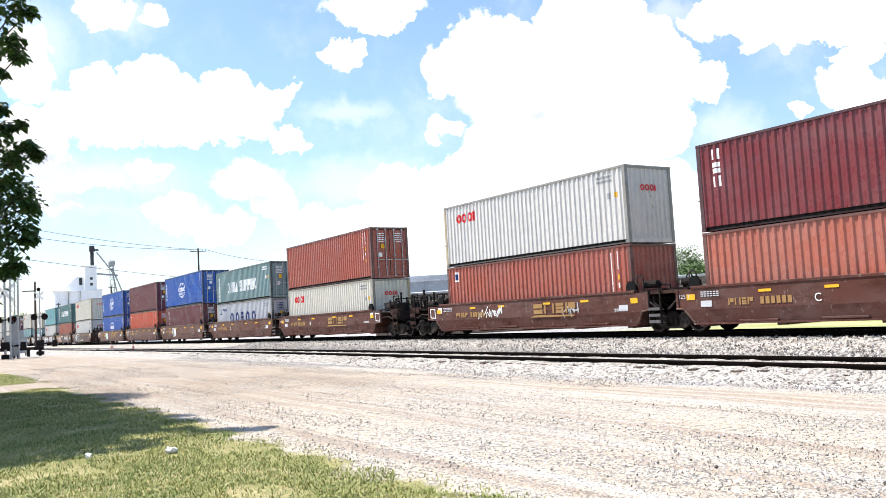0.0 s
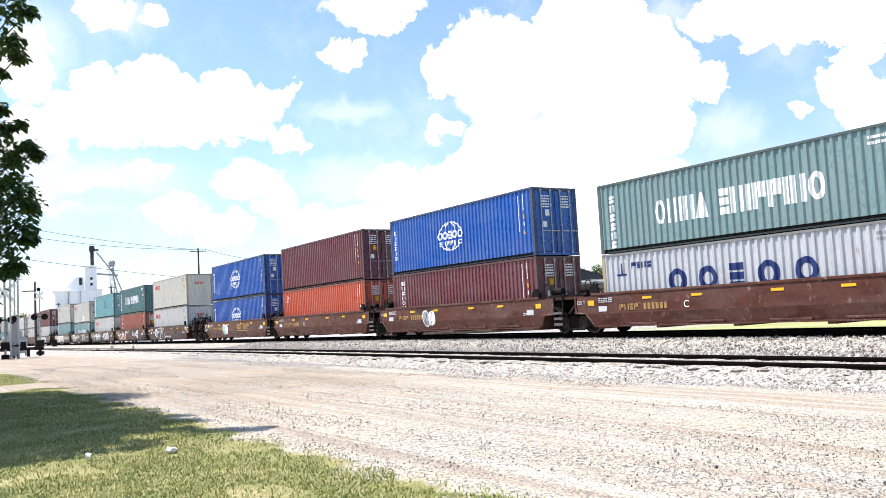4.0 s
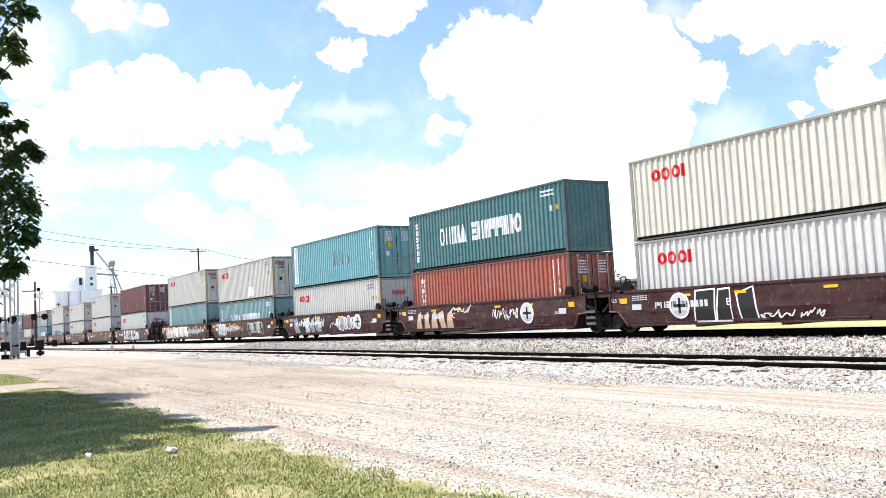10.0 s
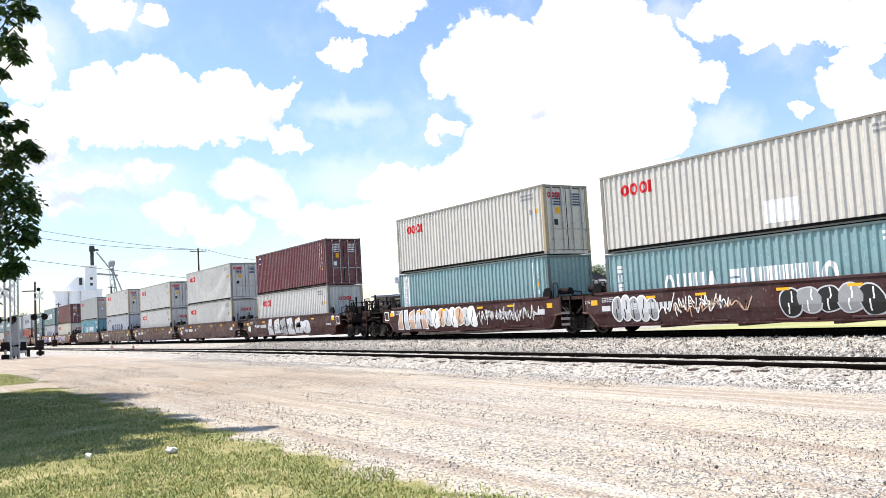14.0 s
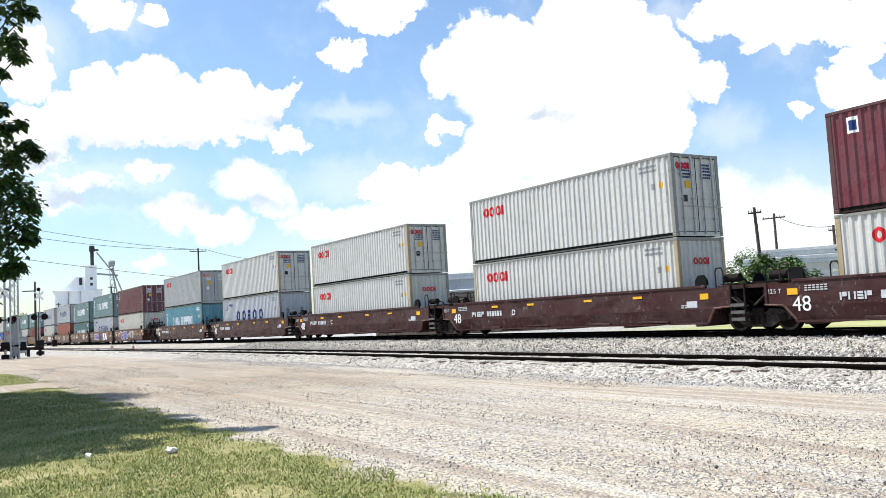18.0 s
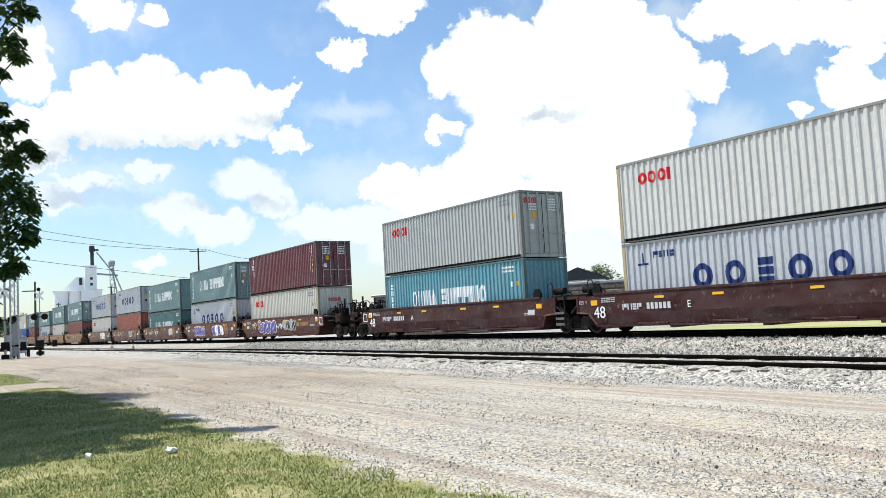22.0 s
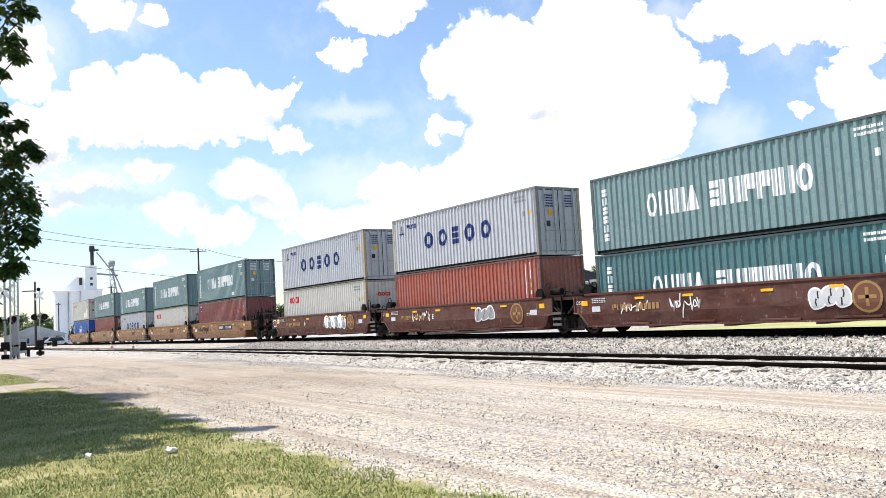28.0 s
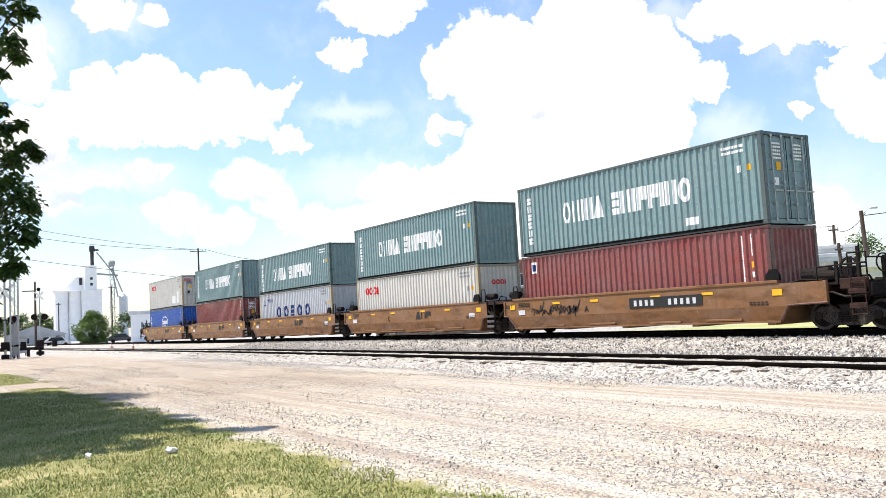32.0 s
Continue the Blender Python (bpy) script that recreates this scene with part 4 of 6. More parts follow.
    for s, e, kind in ((-1, side0, ends[0]), (1, side1, ends[1])):
        if kind == "coupler" and style != "ochre":
            part("panel_outline", ring(bmesh.new(), 0, 0, 0.34, 0.30, 0.28, 0.24, -0.004, 0.004, 4), MARK["white"], c, "white outlined panel", pose(s * (e - 0.42), y - 0.002, 1.10, 0, 45, 0))
            part("placard", boxes((-0.16, 0.16, -0.004, 0.004, 0, 0.26)), MARK["white"], c, "white placard", pose(s * (well - 0.02), y - 0.002, 1.10))
        elif kind == "joint" and (s > 0 or well < 7):
            part("placard", boxes((-0.22, 0.22, -0.004, 0.004, 0, 0.20)), MARK["silver"], c, "white placard", pose(s * (well - 0.55), y - 0.002, 0.84))
    tone = "gold" if style == "brown" else "silver"
    dark = style == "ochre"
    if style != "ochre":
        glyph_row(c, "pnsp", -well + 1.42, -well + 2.35, 0.86, 0.22, "black" if dark else tone, "painted shape", y - 0.006, flat=True)
    for k in range(6 if style != "ochre" else 0):
        part("number_bar", shared("number_bar", MARK["black" if dark else tone], lambda: boxes((0, 0.13, -0.004, 0.004, 0, 0.22))), None, c, "", pose(-well + 2.6 + 0.19 * k, y - 0.006, 0.86))
    part("stencil", small_marks(3, 6, 0.09, 0.035, 1.4), MARK["black" if dark else "silver"], c, "", pose(-well + 0.35, y - 0.006, 1.34))["kind"] = "stuff"
    part("stencil", small_marks(2, 5, 0.10, 0.035, 1.4), MARK["black" if dark else "silver"], c, "", pose(well - 1.0, y - 0.006, 0.92))["kind"] = "stuff"
    if ends[0] == "joint":
        for k, ch in ((0, "1"), (0.085, "2"), (0.20, "5"), (0.36, "T")):
            part("lettering", writing(ch, 0.19, "black" if dark else "silver"), None, c, "", pose(-e0 + 0.12 + k, y - 0.006, 1.14))
    part("lettering", writing(letter, 0.34, "black" if dark else "white"), None, c, "white unit letter", pose(-well + 4.4, y - 0.006, 0.86))
    return c


def bogie():
    """A three-piece bogie; origin on the rail's top at its middle."""
    b = thing("bogie", "grimy black three-piece bogie on steel wheels", "bogie", "bogies of the train")
    side = [(-1.12, 0.50), (-0.86, 0.66), (-0.42, 0.70), (-0.30, 0.60), (0.30, 0.60), (0.42, 0.70), (0.86, 0.66), (1.12, 0.50), (1.12, 0.34), (0.80, 0.34), (0.45, 0.14), (-0.45, 0.14), (-0.80, 0.34), (-1.12, 0.34)]
    for sy in (-1, 1):
        f = part("side_frame", plate(bmesh.new(), side, -0.07, 0.07), DUSTY, b, "", pose(0, sy * 1.0, 0))
        for x in (-0.89, 0.89):
            cap = bmesh.new()
            tube(cap, (0, -0.12, 0), (0, 0.12, 0), 0.13, 0.13, 10)
            part("bearing", cap, BOGIE, f, "", pose(x, 0, 0.42))
        sp = bmesh.new()
        for x in (-0.2, 0.0, 0.2):
            for k in range(5):
                tube(sp, (x, -0.09 * sy * -1, 0.24 + k * 0.06), (x, -0.09 * sy * -1, 0.275 + k * 0.06), 0.085, 0.085, 8)
        part("spring", sp, BOGIE, f)
    part("bolster", boxes((-0.22, 0.22, -1.12, 1.12, 0.42, 0.74), bevel=0.04), BOGIE, b)
    for x in (-0.89, 0.89):
        bm = bmesh.new()
        tube(bm, (0, -0.98, 0), (0, 0.98, 0), 0.08, 0.08, 8)
        for sy in (-1, 1):
            tube(bm, (0, sy * 0.69, 0), (0, sy * 0.83, 0), 0.425, 0.415, 24)
            tube(bm, (0, sy * 0.665, 0), (0, sy * 0.70, 0), 0.455, 0.455, 24)
            tube(bm, (0, sy * 0.83, 0), (0, sy * 0.845, 0), 0.33, 0.16, 16)
        for k in range(8):
            box(bm, -0.02, 0.02, -0.846, -0.84, 0.17, 0.30, Matrix.Rotation(k * math.pi / 4, 4, "Y"))
        wheels = part("wheelset", bm, WHEEL, b, "", pose(x, 0, 0.425))
        for sy in (-1, 1):
            part("rim", ring(bmesh.new(), 0, 0, 0.415, 0.415, 0.335, 0.335, -0.006, 0.006, 24), RIM, wheels, "wheel rim with a painted glint", pose(0, sy * 0.838, 0))
    return b


# ---- the train ----
RAIL_Z, TRACK_Y = 0.45, 23.53
# owner's paint above and below, doors at the leading end, painted marks, and the loads' order from the front
LOADS = [
    ("maroon", "faded_red", 0, 1, "white_three", "plain"), ("white", "brown_red", 0, 0, "red_rings", "small_square"),
    ("brown_red", "cream", 1, 0, "plain", "red_rings"), ("sea_green", "pale_grey", 1, 1, "long_white", "navy_rings"),
    ("blue", "wine", 1, 1, "globe", "white_six"), ("wine", "orange_red", 1, 1, "plain", "small_white"),
    ("blue", "blue", 1, 1, "globe", "globe"), ("cream", "white", 0, 0, "red_rings", "red_rings"),
    ("dark_green", "brown_red", 0, 1, "long_white", "white_six"), ("teal", "white", 1, 0, "white_band", "red_rings"),
    ("beige", "pale_teal", 1, 0, "red_rings", "long_white"), ("beige", "pale_teal", 1, 0, "red_rings", "white_band"),
    ("wine", "white", 1, 0, "small_square", "red_rings"), ("white", "white", 1, 0, "red_rings", "red_rings"),
    ("white", "white", 1, 0, "red_rings", "red_rings"), ("white", "pale_grey", 1, 0, "red_rings", "navy_rings"),
    ("shaded_grey_white", "sky_teal", 1, 0, "red_rings", "long_white"), ("wine", "cream", 1, 0, "white_three", "red_rings"),
    ("sea_green", "pale_grey", 1, 0, "long_white", "navy_rings"), ("sea_green", "dark_green", 0, 0, "long_white", "long_white"),
    ("pale_grey", "brown_red", 1, 0, "navy_rings", "plain"), ("pale_grey", "beige", 1, 0, "navy_rings", "red_rings"),
    ("sea_green", "dull_red", 1, 0, "long_white", "small_square"), ("sea_green", "beige", 0, 0, "long_white", "red_rings"),
    ("sea_green", "pale_grey", 0, 0, "long_white", "navy_rings"), ("sea_green", "dull_red", 0, 1, "long_white", "plain"),
    ("beige", "blue", 1, 0, "red_rings", "globe")]
# where each load's far end lies along the track when the train has gone half its way
LOAD_X = [164.04, 148.57, 128.75, 113.42, 97.38, 81.96, 66.5, 46.77, 31.04, 15.38, -0.33, -15.84, -36.92, -54.87, -72.84, -90.71,
          -108.69, -129.67, -145.04, -160.64, -176.1, -191.63, -211.33, -226.76, -242.4, -258.13, -274.6]
# the way that the train has gone at each half second
GONE = [-182.59, -176.65, -171.33, -165.5, -159.56, -154.3, -148.39, -142.5, -136.76, -131.03, -125.29, -119.55, -114.17, -108.29, -102.97, -97.09, -91.18,
        -85.84, -79.97, -74.05, -68.39, -62.55, -57.18, -51.36, -46.04, -40.06, -34.14, -28.76, -22.83, -17.42, -11.64, -5.86, -0.07, 5.82,
        11.18, 17.17, 23.06, 28.54, 34.41, 39.81, 45.73, 51.18, 57.15, 63.01, 68.45, 74.37, 79.67, 85.64, 91.61, 97.0, 102.98,
        108.9, 114.56, 120.23, 125.9, 131.56, 136.94, 142.87, 148.9, 154.33, 160.36, 165.8, 171.71, 177.17, 183.14]
SETS = [(0, 1, "brown", "CB"), (2, 6, "brown", "BCDEA"), (7, 11, "dark", "BCDEA"), (12, 16, "dark", "BDCEA"), (17, 21, "brown", "ACDEB"), (22, 26, "ochre", "ACDEB")]
LOW_TOP = {3: "both", 10: "lower", 14: "upper", 19: "lower", 24: "upper"}
WORDS = {"maroon": "dark maroon", "faded_red": "faded red", "white": "white", "brown_red": "brownish red", "cream": "cream", "sea_green": "grey-green", "pale_grey": "pale grey",
         "blue": "bright blue", "wine": "wine red", "dull_red": "dull red", "orange_red": "orange-red", "dark_green": "dark green", "teal": "turquoise", "beige": "beige", "sky_teal": "blue-green", "pale_teal": "faded turquoise", "shaded_grey_white": "dingy, shaded grey-white"}
STYLE_WORDS = {"red_rings": "red marks", "long_white": "white lettering row", "navy_rings": "navy marks", "globe": "white emblem", "white_three": "white column marks",
               "white_six": "white column marks", "white_band": "white panel", "small_square": "white square label", "small_white": "small white marks", "plain": "plain ribbed sides"}
MOVING = []
# paint patches, scrapes and labels on the upper containers: tone, along from and to, up from and to
PATCHES = {6: [("haze", -4.69, -4.30, 0.45, 1.53), ("haze", -1.73, -0.95, 0.72, 1.67)], 10: [("white", 0.93, 2.12, 0.30, 1.0)], 22: [("white", 2.91, 3.45, 0.30, 0.56)],
           9: [("rusty", 0.40, 0.48, 1.1, 1.9), ("rusty", 0.66, 0.72, 1.2, 2.05), ("rusty", 0.92, 1.0, 1.05, 1.7), ("rusty", 1.22, 1.27, 1.3, 2.0), ("rusty", 1.52, 1.58, 1.1, 1.8), ("rusty", 2.35, 2.41, 1.1, 1.5), ("rusty", 2.58, 2.62, 1.2, 1.45)],
           26: [("white", 2.6, 3.6, 0.4, 1.1), ("white", 4.2, 4.8, 0.4, 1.5)]}


def load_train():
    for first, last, style, letters in SETS:
        for i in range(first, last + 1):
            mid = LOAD_X[i] + LONG / 2
            ahead = (LOAD_X[i - 1] - LOAD_X[i]) / 2 if i > 0 else 7.72
            behind = (LOAD_X[i] - LOAD_X[i + 1]) / 2 if i < 26 else 9.9
            kinds = ["joint" if i < last else "coupler", "joint" if i > first else "coupler"]
            if i == 0:
                kinds[1] = "joint"
            well = 7.35 if 12 <= i <= 16 else 6.42
            e0 = behind - (0.62 if kinds[0] == "joint" else 0.62)
            e1 = ahead - (0.62 if kinds[1] == "joint" else 0.62)
            tone = {"brown": "brown", "dark": "dark red-brown", "ochre": "yellow-brown"}[style]
            car = well_car(style, kinds, well, e0, e1, letters[i - first], 50 + i, tone + " weathered steel well car unit with yellow reflectors")
            MOVING.append((car, (mid, TRACK_Y, RAIL_Z)))
            decorate(car, i, well)
            upper, lower, du, dl, mu, ml = LOADS[i]
            h_low = STANDARD if LOW_TOP.get(i) in ("lower", "both") else TALL
            h_up = STANDARD if LOW_TOP.get(i) in ("upper", "both") else TALL
            z = RAIL_Z + 0.36
            lo = container(WORDS[lower] + " ribbed container in the well, " + STYLE_WORDS[ml], lower, h_low, dl, ml, 200 + i)
            up = container(WORDS[upper] + " ribbed container stacked on another, " + STYLE_WORDS[mu], upper, h_up, du, mu, 300 + i)
            for tone, x0, x1, z0, z1 in PATCHES.get(i, ()):
                add_mark(up, ("patch", tone, x0, z1), tone, lambda: boxes((0, x1 - x0, -0.003, 0.003, z0 - z1, 0)), x0, z1, "pale repainted patch" if tone != "rusty" else "rusty scrape", name="paint_patch")
            MOVING.append((lo, (mid, TRACK_Y, z)))
            MOVING.append((up, (mid, TRACK_Y, z + h_low + 0.03)))
    first_bogie = None
    for i in range(27):
        mid = LOAD_X[i] + LONG / 2
        ahead = (LOAD_X[i - 1] - LOAD_X[i]) / 2 if i > 0 else 7.72
        starts = [s[0] for s in SETS]
        spots = [mid + ahead - (1.55 if i in starts and i > 0 else 0.0)]
        if i + 1 in starts:
            spots.append(mid - (LOAD_X[i] - LOAD_X[i + 1]) / 2 + 1.55)
        if i == 26:
            spots.append(mid - 8.3)
        for x in spots:
            if first_bogie is None:
                b = first_bogie = bogie()
            else:
                b = copy_thing(first_bogie, Matrix.Identity(4))
            MOVING.append((b, (x, TRACK_Y, RAIL_Z)))


# what was sprayed on each wagon: kind, along it from and to, up it from and to, tones
SPRAYS = {
    1: [("line", -3.2, -1.5, 0.62, 1.34, "white"), ("line", 2.5, 3.5, 0.62, 1.30, "silver")],
    4: [("bubble", -2.6, -1.6, 0.45, 1.35, ["grey", "white"], "white", "black", 2)],
    6: [("bubble", -2.65, -1.6, 0.42, 1.36, ["mint", "white"], "white", "grey", 2)],
    7: [("slab", -3.3, -0.85, 0.34, 1.44, ["black"], "white", 3), ("line", -0.8, 1.3, 0.36, 0.72, "white")],
    8: [("slab", -5.4, -1.9, 0.34, 1.30, ["pink"], "black", 5), ("line", -2.1, -0.6, 1.0, 1.42, "white"), ("line", 1.1, 3.0, 0.55, 1.30, "white")],
    9: [("slab", -5.4, -0.2, 0.34, 1.45, ["grey", "black", "silver", "grey"], "black", 6), ("line", -4.3, -0.6, 0.5, 1.45, "white"), ("line", 0.2, 1.0, 0.6, 1.2, "white"), ("bubble", 1.1, 3.4, 0.42, 1.30, ["silver", "grey"], "white", "black", 5)],
    10: [("bubble", -5.5, -3.4, 0.40, 1.40, ["grey", "silver"], "white", "black", 5), ("line", -3.3, -0.5, 0.45, 1.40, "white"), ("line", -2.6, 0.4, 0.5, 1.25, "pink"), ("bubble", 1.5, 4.6, 0.36, 1.38, ["black", "grey"], "silver", "white", 5)],
    11: [("slab", -5.9, -3.0, 0.36, 1.40, ["pink", "silver"], "white", 5), ("bubble", -3.0, 1.2, 0.38, 1.42, ["silver", "white", "pink"], "white", "black", 8), ("line", 1.0, 5.6, 0.45, 1.38, "white"), ("line", 2.0, 5.2, 0.5, 1.3, "silver")],
    12: [("slab", -3.5, 2.6, 0.32, 1.46, ["silver", "silver", "grey"], "silver", 5), ("line", -3.0, 2.2, 0.5, 1.25, "black"), ("bubble", 1.8, 3.8, 0.32, 1.25, ["silver"], "silver", "black", 2)],
    17: [("bubble", -3.75, -0.4, 0.34, 1.44, ["violet"], "white", "white", 5), ("line", -4.9, -4.1, 0.75, 1.35, "white"), ("line", -0.3, 0.95, 0.55, 1.25, "white"), ("bubble", 1.0, 3.1, 0.55, 1.35, ["grey", "black"], "silver", "white", 4)],
    18: [("bubble", -4.3, -1.3, 0.40, 1.36, ["violet"], "white", "white", 5), ("bubble", 0.9, 3.6, 0.38, 1.36, ["violet", "white"], "white", "violet", 4)],
    19: [("line", -4.55, -3.4, 0.62, 1.30, "white"), ("line", -2.3, -0.95, 0.50, 1.38, "white"), ("bubble", 3.0, 4.2, 0.62, 1.30, ["silver"], "white", "black", 3)],
    20: [("line", -3.95, -2.3, 0.62, 1.36, "white"), ("bubble", 1.7, 3.1, 0.62, 1.34, ["grey"], "white", "black", 3)],
    21: [("bubble", 1.1, 3.9, 0.52, 1.42, ["white", "grey"], "white", "black", 6), ("line", 1.0, 4.0, 0.6, 1.4, "white")],
    22: [("line", -5.1, -2.3, 0.66, 1.36, "black"), ("line", -5.0, -2.4, 0.7, 1.2, "black")],
}


def decorate(car, i, well):
    """What sets one wagon apart: large marks, emblems and graffiti."""
    y = -1.546
    if i in (1, 2, 6):
        glyph_row(car, "bnsp", 0.75, 3.3, 0.86, 0.40, "gold", "large yellow-brown painted shape", y, flat=True)
        part("painted_mark", plate(bmesh.new(), [(0, 0), (2.7, 0), (2.75, 0.05), (0.35, 0.09)], -0.003, 0.003), MARK["gold"], car, "yellow-brown sweeping stripe", pose(0.5, y, 0.72))
    if i in (12, 13, 14, 15, 16):
        for k, ch in ((0, "4"), (0.31, "8")):
            part("lettering", writing(ch, 0.62, "white"), None, car, "large white numeral", pose(-well - 0.08 + k, y, 0.60))
    if i == 22:
        part("number_field", boxes((0.35, 3.62, -0.002, 0.002, 0.90, 1.26)), MARK["black"], car, "black field behind pale bars", pose(0, y, 0))
        for k in range(11):
            if k not in (4, 5):
                part("number_bar", shared("pale_number_bar", MARK["silver"], lambda: boxes((0, 0.13, -0.003, 0.003, 0, 0.20))), None, car, "", pose(0.58 + 0.265 * k, y - 0.005, 0.97))
    elif i > 22:
        glyph_row(car, "tnp", 0.9, 2.3, 0.90, 0.34, "black", "black painted shape", y, flat=True)
    if i == 17:
        for k in range(10):
            if k != 3:
                part("number_bar", shared("gold_number_bar", MARK["gold"], lambda: boxes((0, 0.15, -0.003, 0.003, 0, 0.24))), None, car, "", pose(3.12 + 0.2 * k, y, 0.86))
    for x in {7: (-3.92,), 8: (3.63,), 9: (3.82,), 18: (4.4,), 19: (4.7,), 20: (4.75,), 21: (4.62,)}.get(i, ()):
        tone, field = ("gold", "rusty") if i > 12 else ("white", "dull")
        disc = part("emblem", fold(plate(bmesh.new(), [(0.44 * math.cos(k * 0.2618), 0.44 * math.sin(k * 0.2618)) for k in range(24)], -0.002, 0.002), 0.92), MARK[field if i > 12 else "silver"], car, "round emblem", pose(x, y, 0.92))
        part("rim", fold(ring(bmesh.new(), 0, 0, 0.44, 0.44, 0.37, 0.37, -0.003, 0.003, 24), 0.92), MARK[tone], disc, "", pose(0, -0.004, 0))
        part("cross", fold(boxes((-0.26, 0.26, -0.003, 0.003, -0.05, 0.05), (-0.05, 0.05, -0.003, 0.003, -0.26, 0.26)), 0.92), MARK["gold" if i > 12 else "black"], disc, "", pose(0, -0.004, 0))
    for k, (kind, x0, x1, z0, z1, *how) in enumerate(SPRAYS.get(i, ())):
        seed = 900 + 10 * i + k
        if kind == "line":
            scribble(car, seed, x0, x1, z0, z1, how[0])
        elif kind == "slab":
            slabs(car, seed, x0, x1, z0, z1, *how)
        else:
            bubbles(car, seed, x0, x1, z0, z1, *how)


load_train()

# ---- ground, ballast and tracks ----
def ground_material():
    """Bare pale dirt and gravel on the near side, with wheel tracks; turf by the camera and beyond the railway."""
    m = bpy.data.materials.new("ground_soil")
    m.use_nodes = True
    nt = m.node_tree
    add, link = nt.nodes.new, nt.links.new
    bsdf = nt.nodes["Principled BSDF"]
    tc = add("ShaderNodeTexCoord").outputs["Object"]
    sep = add("ShaderNodeSeparateXYZ")
    link(tc, sep.inputs[0])

    def noise_at(s, d, sx=1.0, sy=1.0, rough=0.6):
        mp = add("ShaderNodeMapping")
        mp.inputs["Scale"].default_value = (sx, sy, 1)
        link(tc, mp.inputs["Vector"])
        n = add("ShaderNodeTexNoise")
        n.inputs["Scale"].default_value, n.inputs["Detail"].default_value, n.inputs["Roughness"].default_value = s, d, rough
        link(mp.outputs[0], n.inputs["Vector"])
        return n.outputs["Fac"]

    def ramp(v, lo, hi, a=0.0, b=1.0):
        n = add("ShaderNodeMapRange")
        link(v, n.inputs["Value"])
        for key, val in (("From Min", lo), ("From Max", hi), ("To Min", a), ("To Max", b)):
            n.inputs[key].default_value = val
        return n.outputs["Result"]

    def op(kind, a, b):
        n = add("ShaderNodeMath")
        n.operation = kind
        for i, v in enumerate((a, b)):
            if isinstance(v, (int, float)):
                n.inputs[i].default_value = v
            else:
                link(v, n.inputs[i])
        return n.outputs[0]

    def mixed(f, a, b):
        n = add("ShaderNodeMix")
        n.data_type = "RGBA"
        link(f, n.inputs["Factor"])
        for key, v in (("A", a), ("B", b)):
            if isinstance(v, tuple):
                n.inputs[key].default_value = (*v, 1)
            else:
                link(v, n.inputs[key])
        return n.outputs["Result"]

    # dirt: pale clay, rubbed into streaks along the road, with darker stones
    dirt = mixed(ramp(noise_at(0.5, 6), 0.38, 0.64), (0.620, 0.520, 0.385), (0.570, 0.515, 0.430))
    dirt = mixed(ramp(noise_at(4.5, 6), 0.50, 0.72, 0.0, 0.55), dirt, (0.30, 0.27, 0.24))
    # small shadows of hand-wide lumps, painted dark, darker in some stretches of the road
    clod_shade = op("MULTIPLY", ramp(noise_at(13.0, 4, 1.0, 0.8, 0.7), 0.52, 0.58, 0.0, 0.95), ramp(noise_at(0.45, 4, 0.25, 1.5), 0.34, 0.58, 0.5, 1.0))
    dirt = mixed(clod_shade, dirt, (0.20, 0.18, 0.165))
    dirt = mixed(ramp(noise_at(21.0, 3), 0.56, 0.70, 0.0, 0.7), dirt, (0.74, 0.70, 0.64))
    streak = ramp(noise_at(1.0, 6, 0.07, 2.0), 0.48, 0.60, 0.0, 0.8)
    dirt = mixed(streak, dirt, (0.40, 0.32, 0.245))
    dirt = mixed(ramp(noise_at(1.0, 6, 0.045, 4.4), 0.56, 0.64, 0.0, 0.6), dirt, (0.30, 0.235, 0.18))
    dirt = mixed(ramp(noise_at(1.0, 5, 0.05, 3.1), 0.54, 0.66, 0.0, 0.6), dirt, (0.62, 0.58, 0.53))
    # packed brown clay where the lane bends away
    clay = op("MULTIPLY", ramp(noise_at(0.8, 6, 0.35, 1.2), 0.30, 0.60, 0.25, 0.8), op("MULTIPLY", ramp(sep.outputs[0], -13.0, -22.0), ramp(sep.outputs[1], 11.5, 10.0)))
    dirt = mixed(clay, dirt, (0.37, 0.285, 0.205))
    stony = ramp(noise_at(0.35, 4, 0.4, 1.2), 0.42, 0.6)
    vor = add("ShaderNodeTexVoronoi")
    vor.inputs["Scale"].default_value = 30.0
    link(tc, vor.inputs["Vector"])
    grey = add("ShaderNodeSeparateColor")
    link(vor.outputs["Color"], grey.inputs[0])
    stones = mixed(grey.outputs[0], (0.10, 0.095, 0.092), (0.56, 0.54, 0.52))
    pick = op("MULTIPLY", ramp(grey.outputs[1], 0.30, 0.45), ramp(vor.outputs["Distance"], 0.62, 0.45))
    dirt = mixed(op("MULTIPLY", pick, ramp(stony, 0.0, 1.0, 0.35, 1.0)), dirt, stones)
    # coarse ballast spread by the siding
    wander = ramp(noise_at(0.6, 3), 0.3, 0.7, -0.6, 0.6)
    y = op("ADD", sep.outputs[1], wander)
    near_ballast = ramp(y, 11.6, 12.8)
    fine = mixed(grey.outputs[0], (0.16, 0.155, 0.15), (0.66, 0.645, 0.63))
    dirt = mixed(near_ballast, dirt, fine)
    # turf
    turf = mixed(ramp(noise_at(1.4, 5), 0.4, 0.62), (0.26, 0.255, 0.10), (0.44, 0.38, 0.195))
    far_turf = mixed(ramp(noise_at(0.25, 5), 0.4, 0.6), (0.36, 0.38, 0.15), (0.48, 0.46, 0.24))
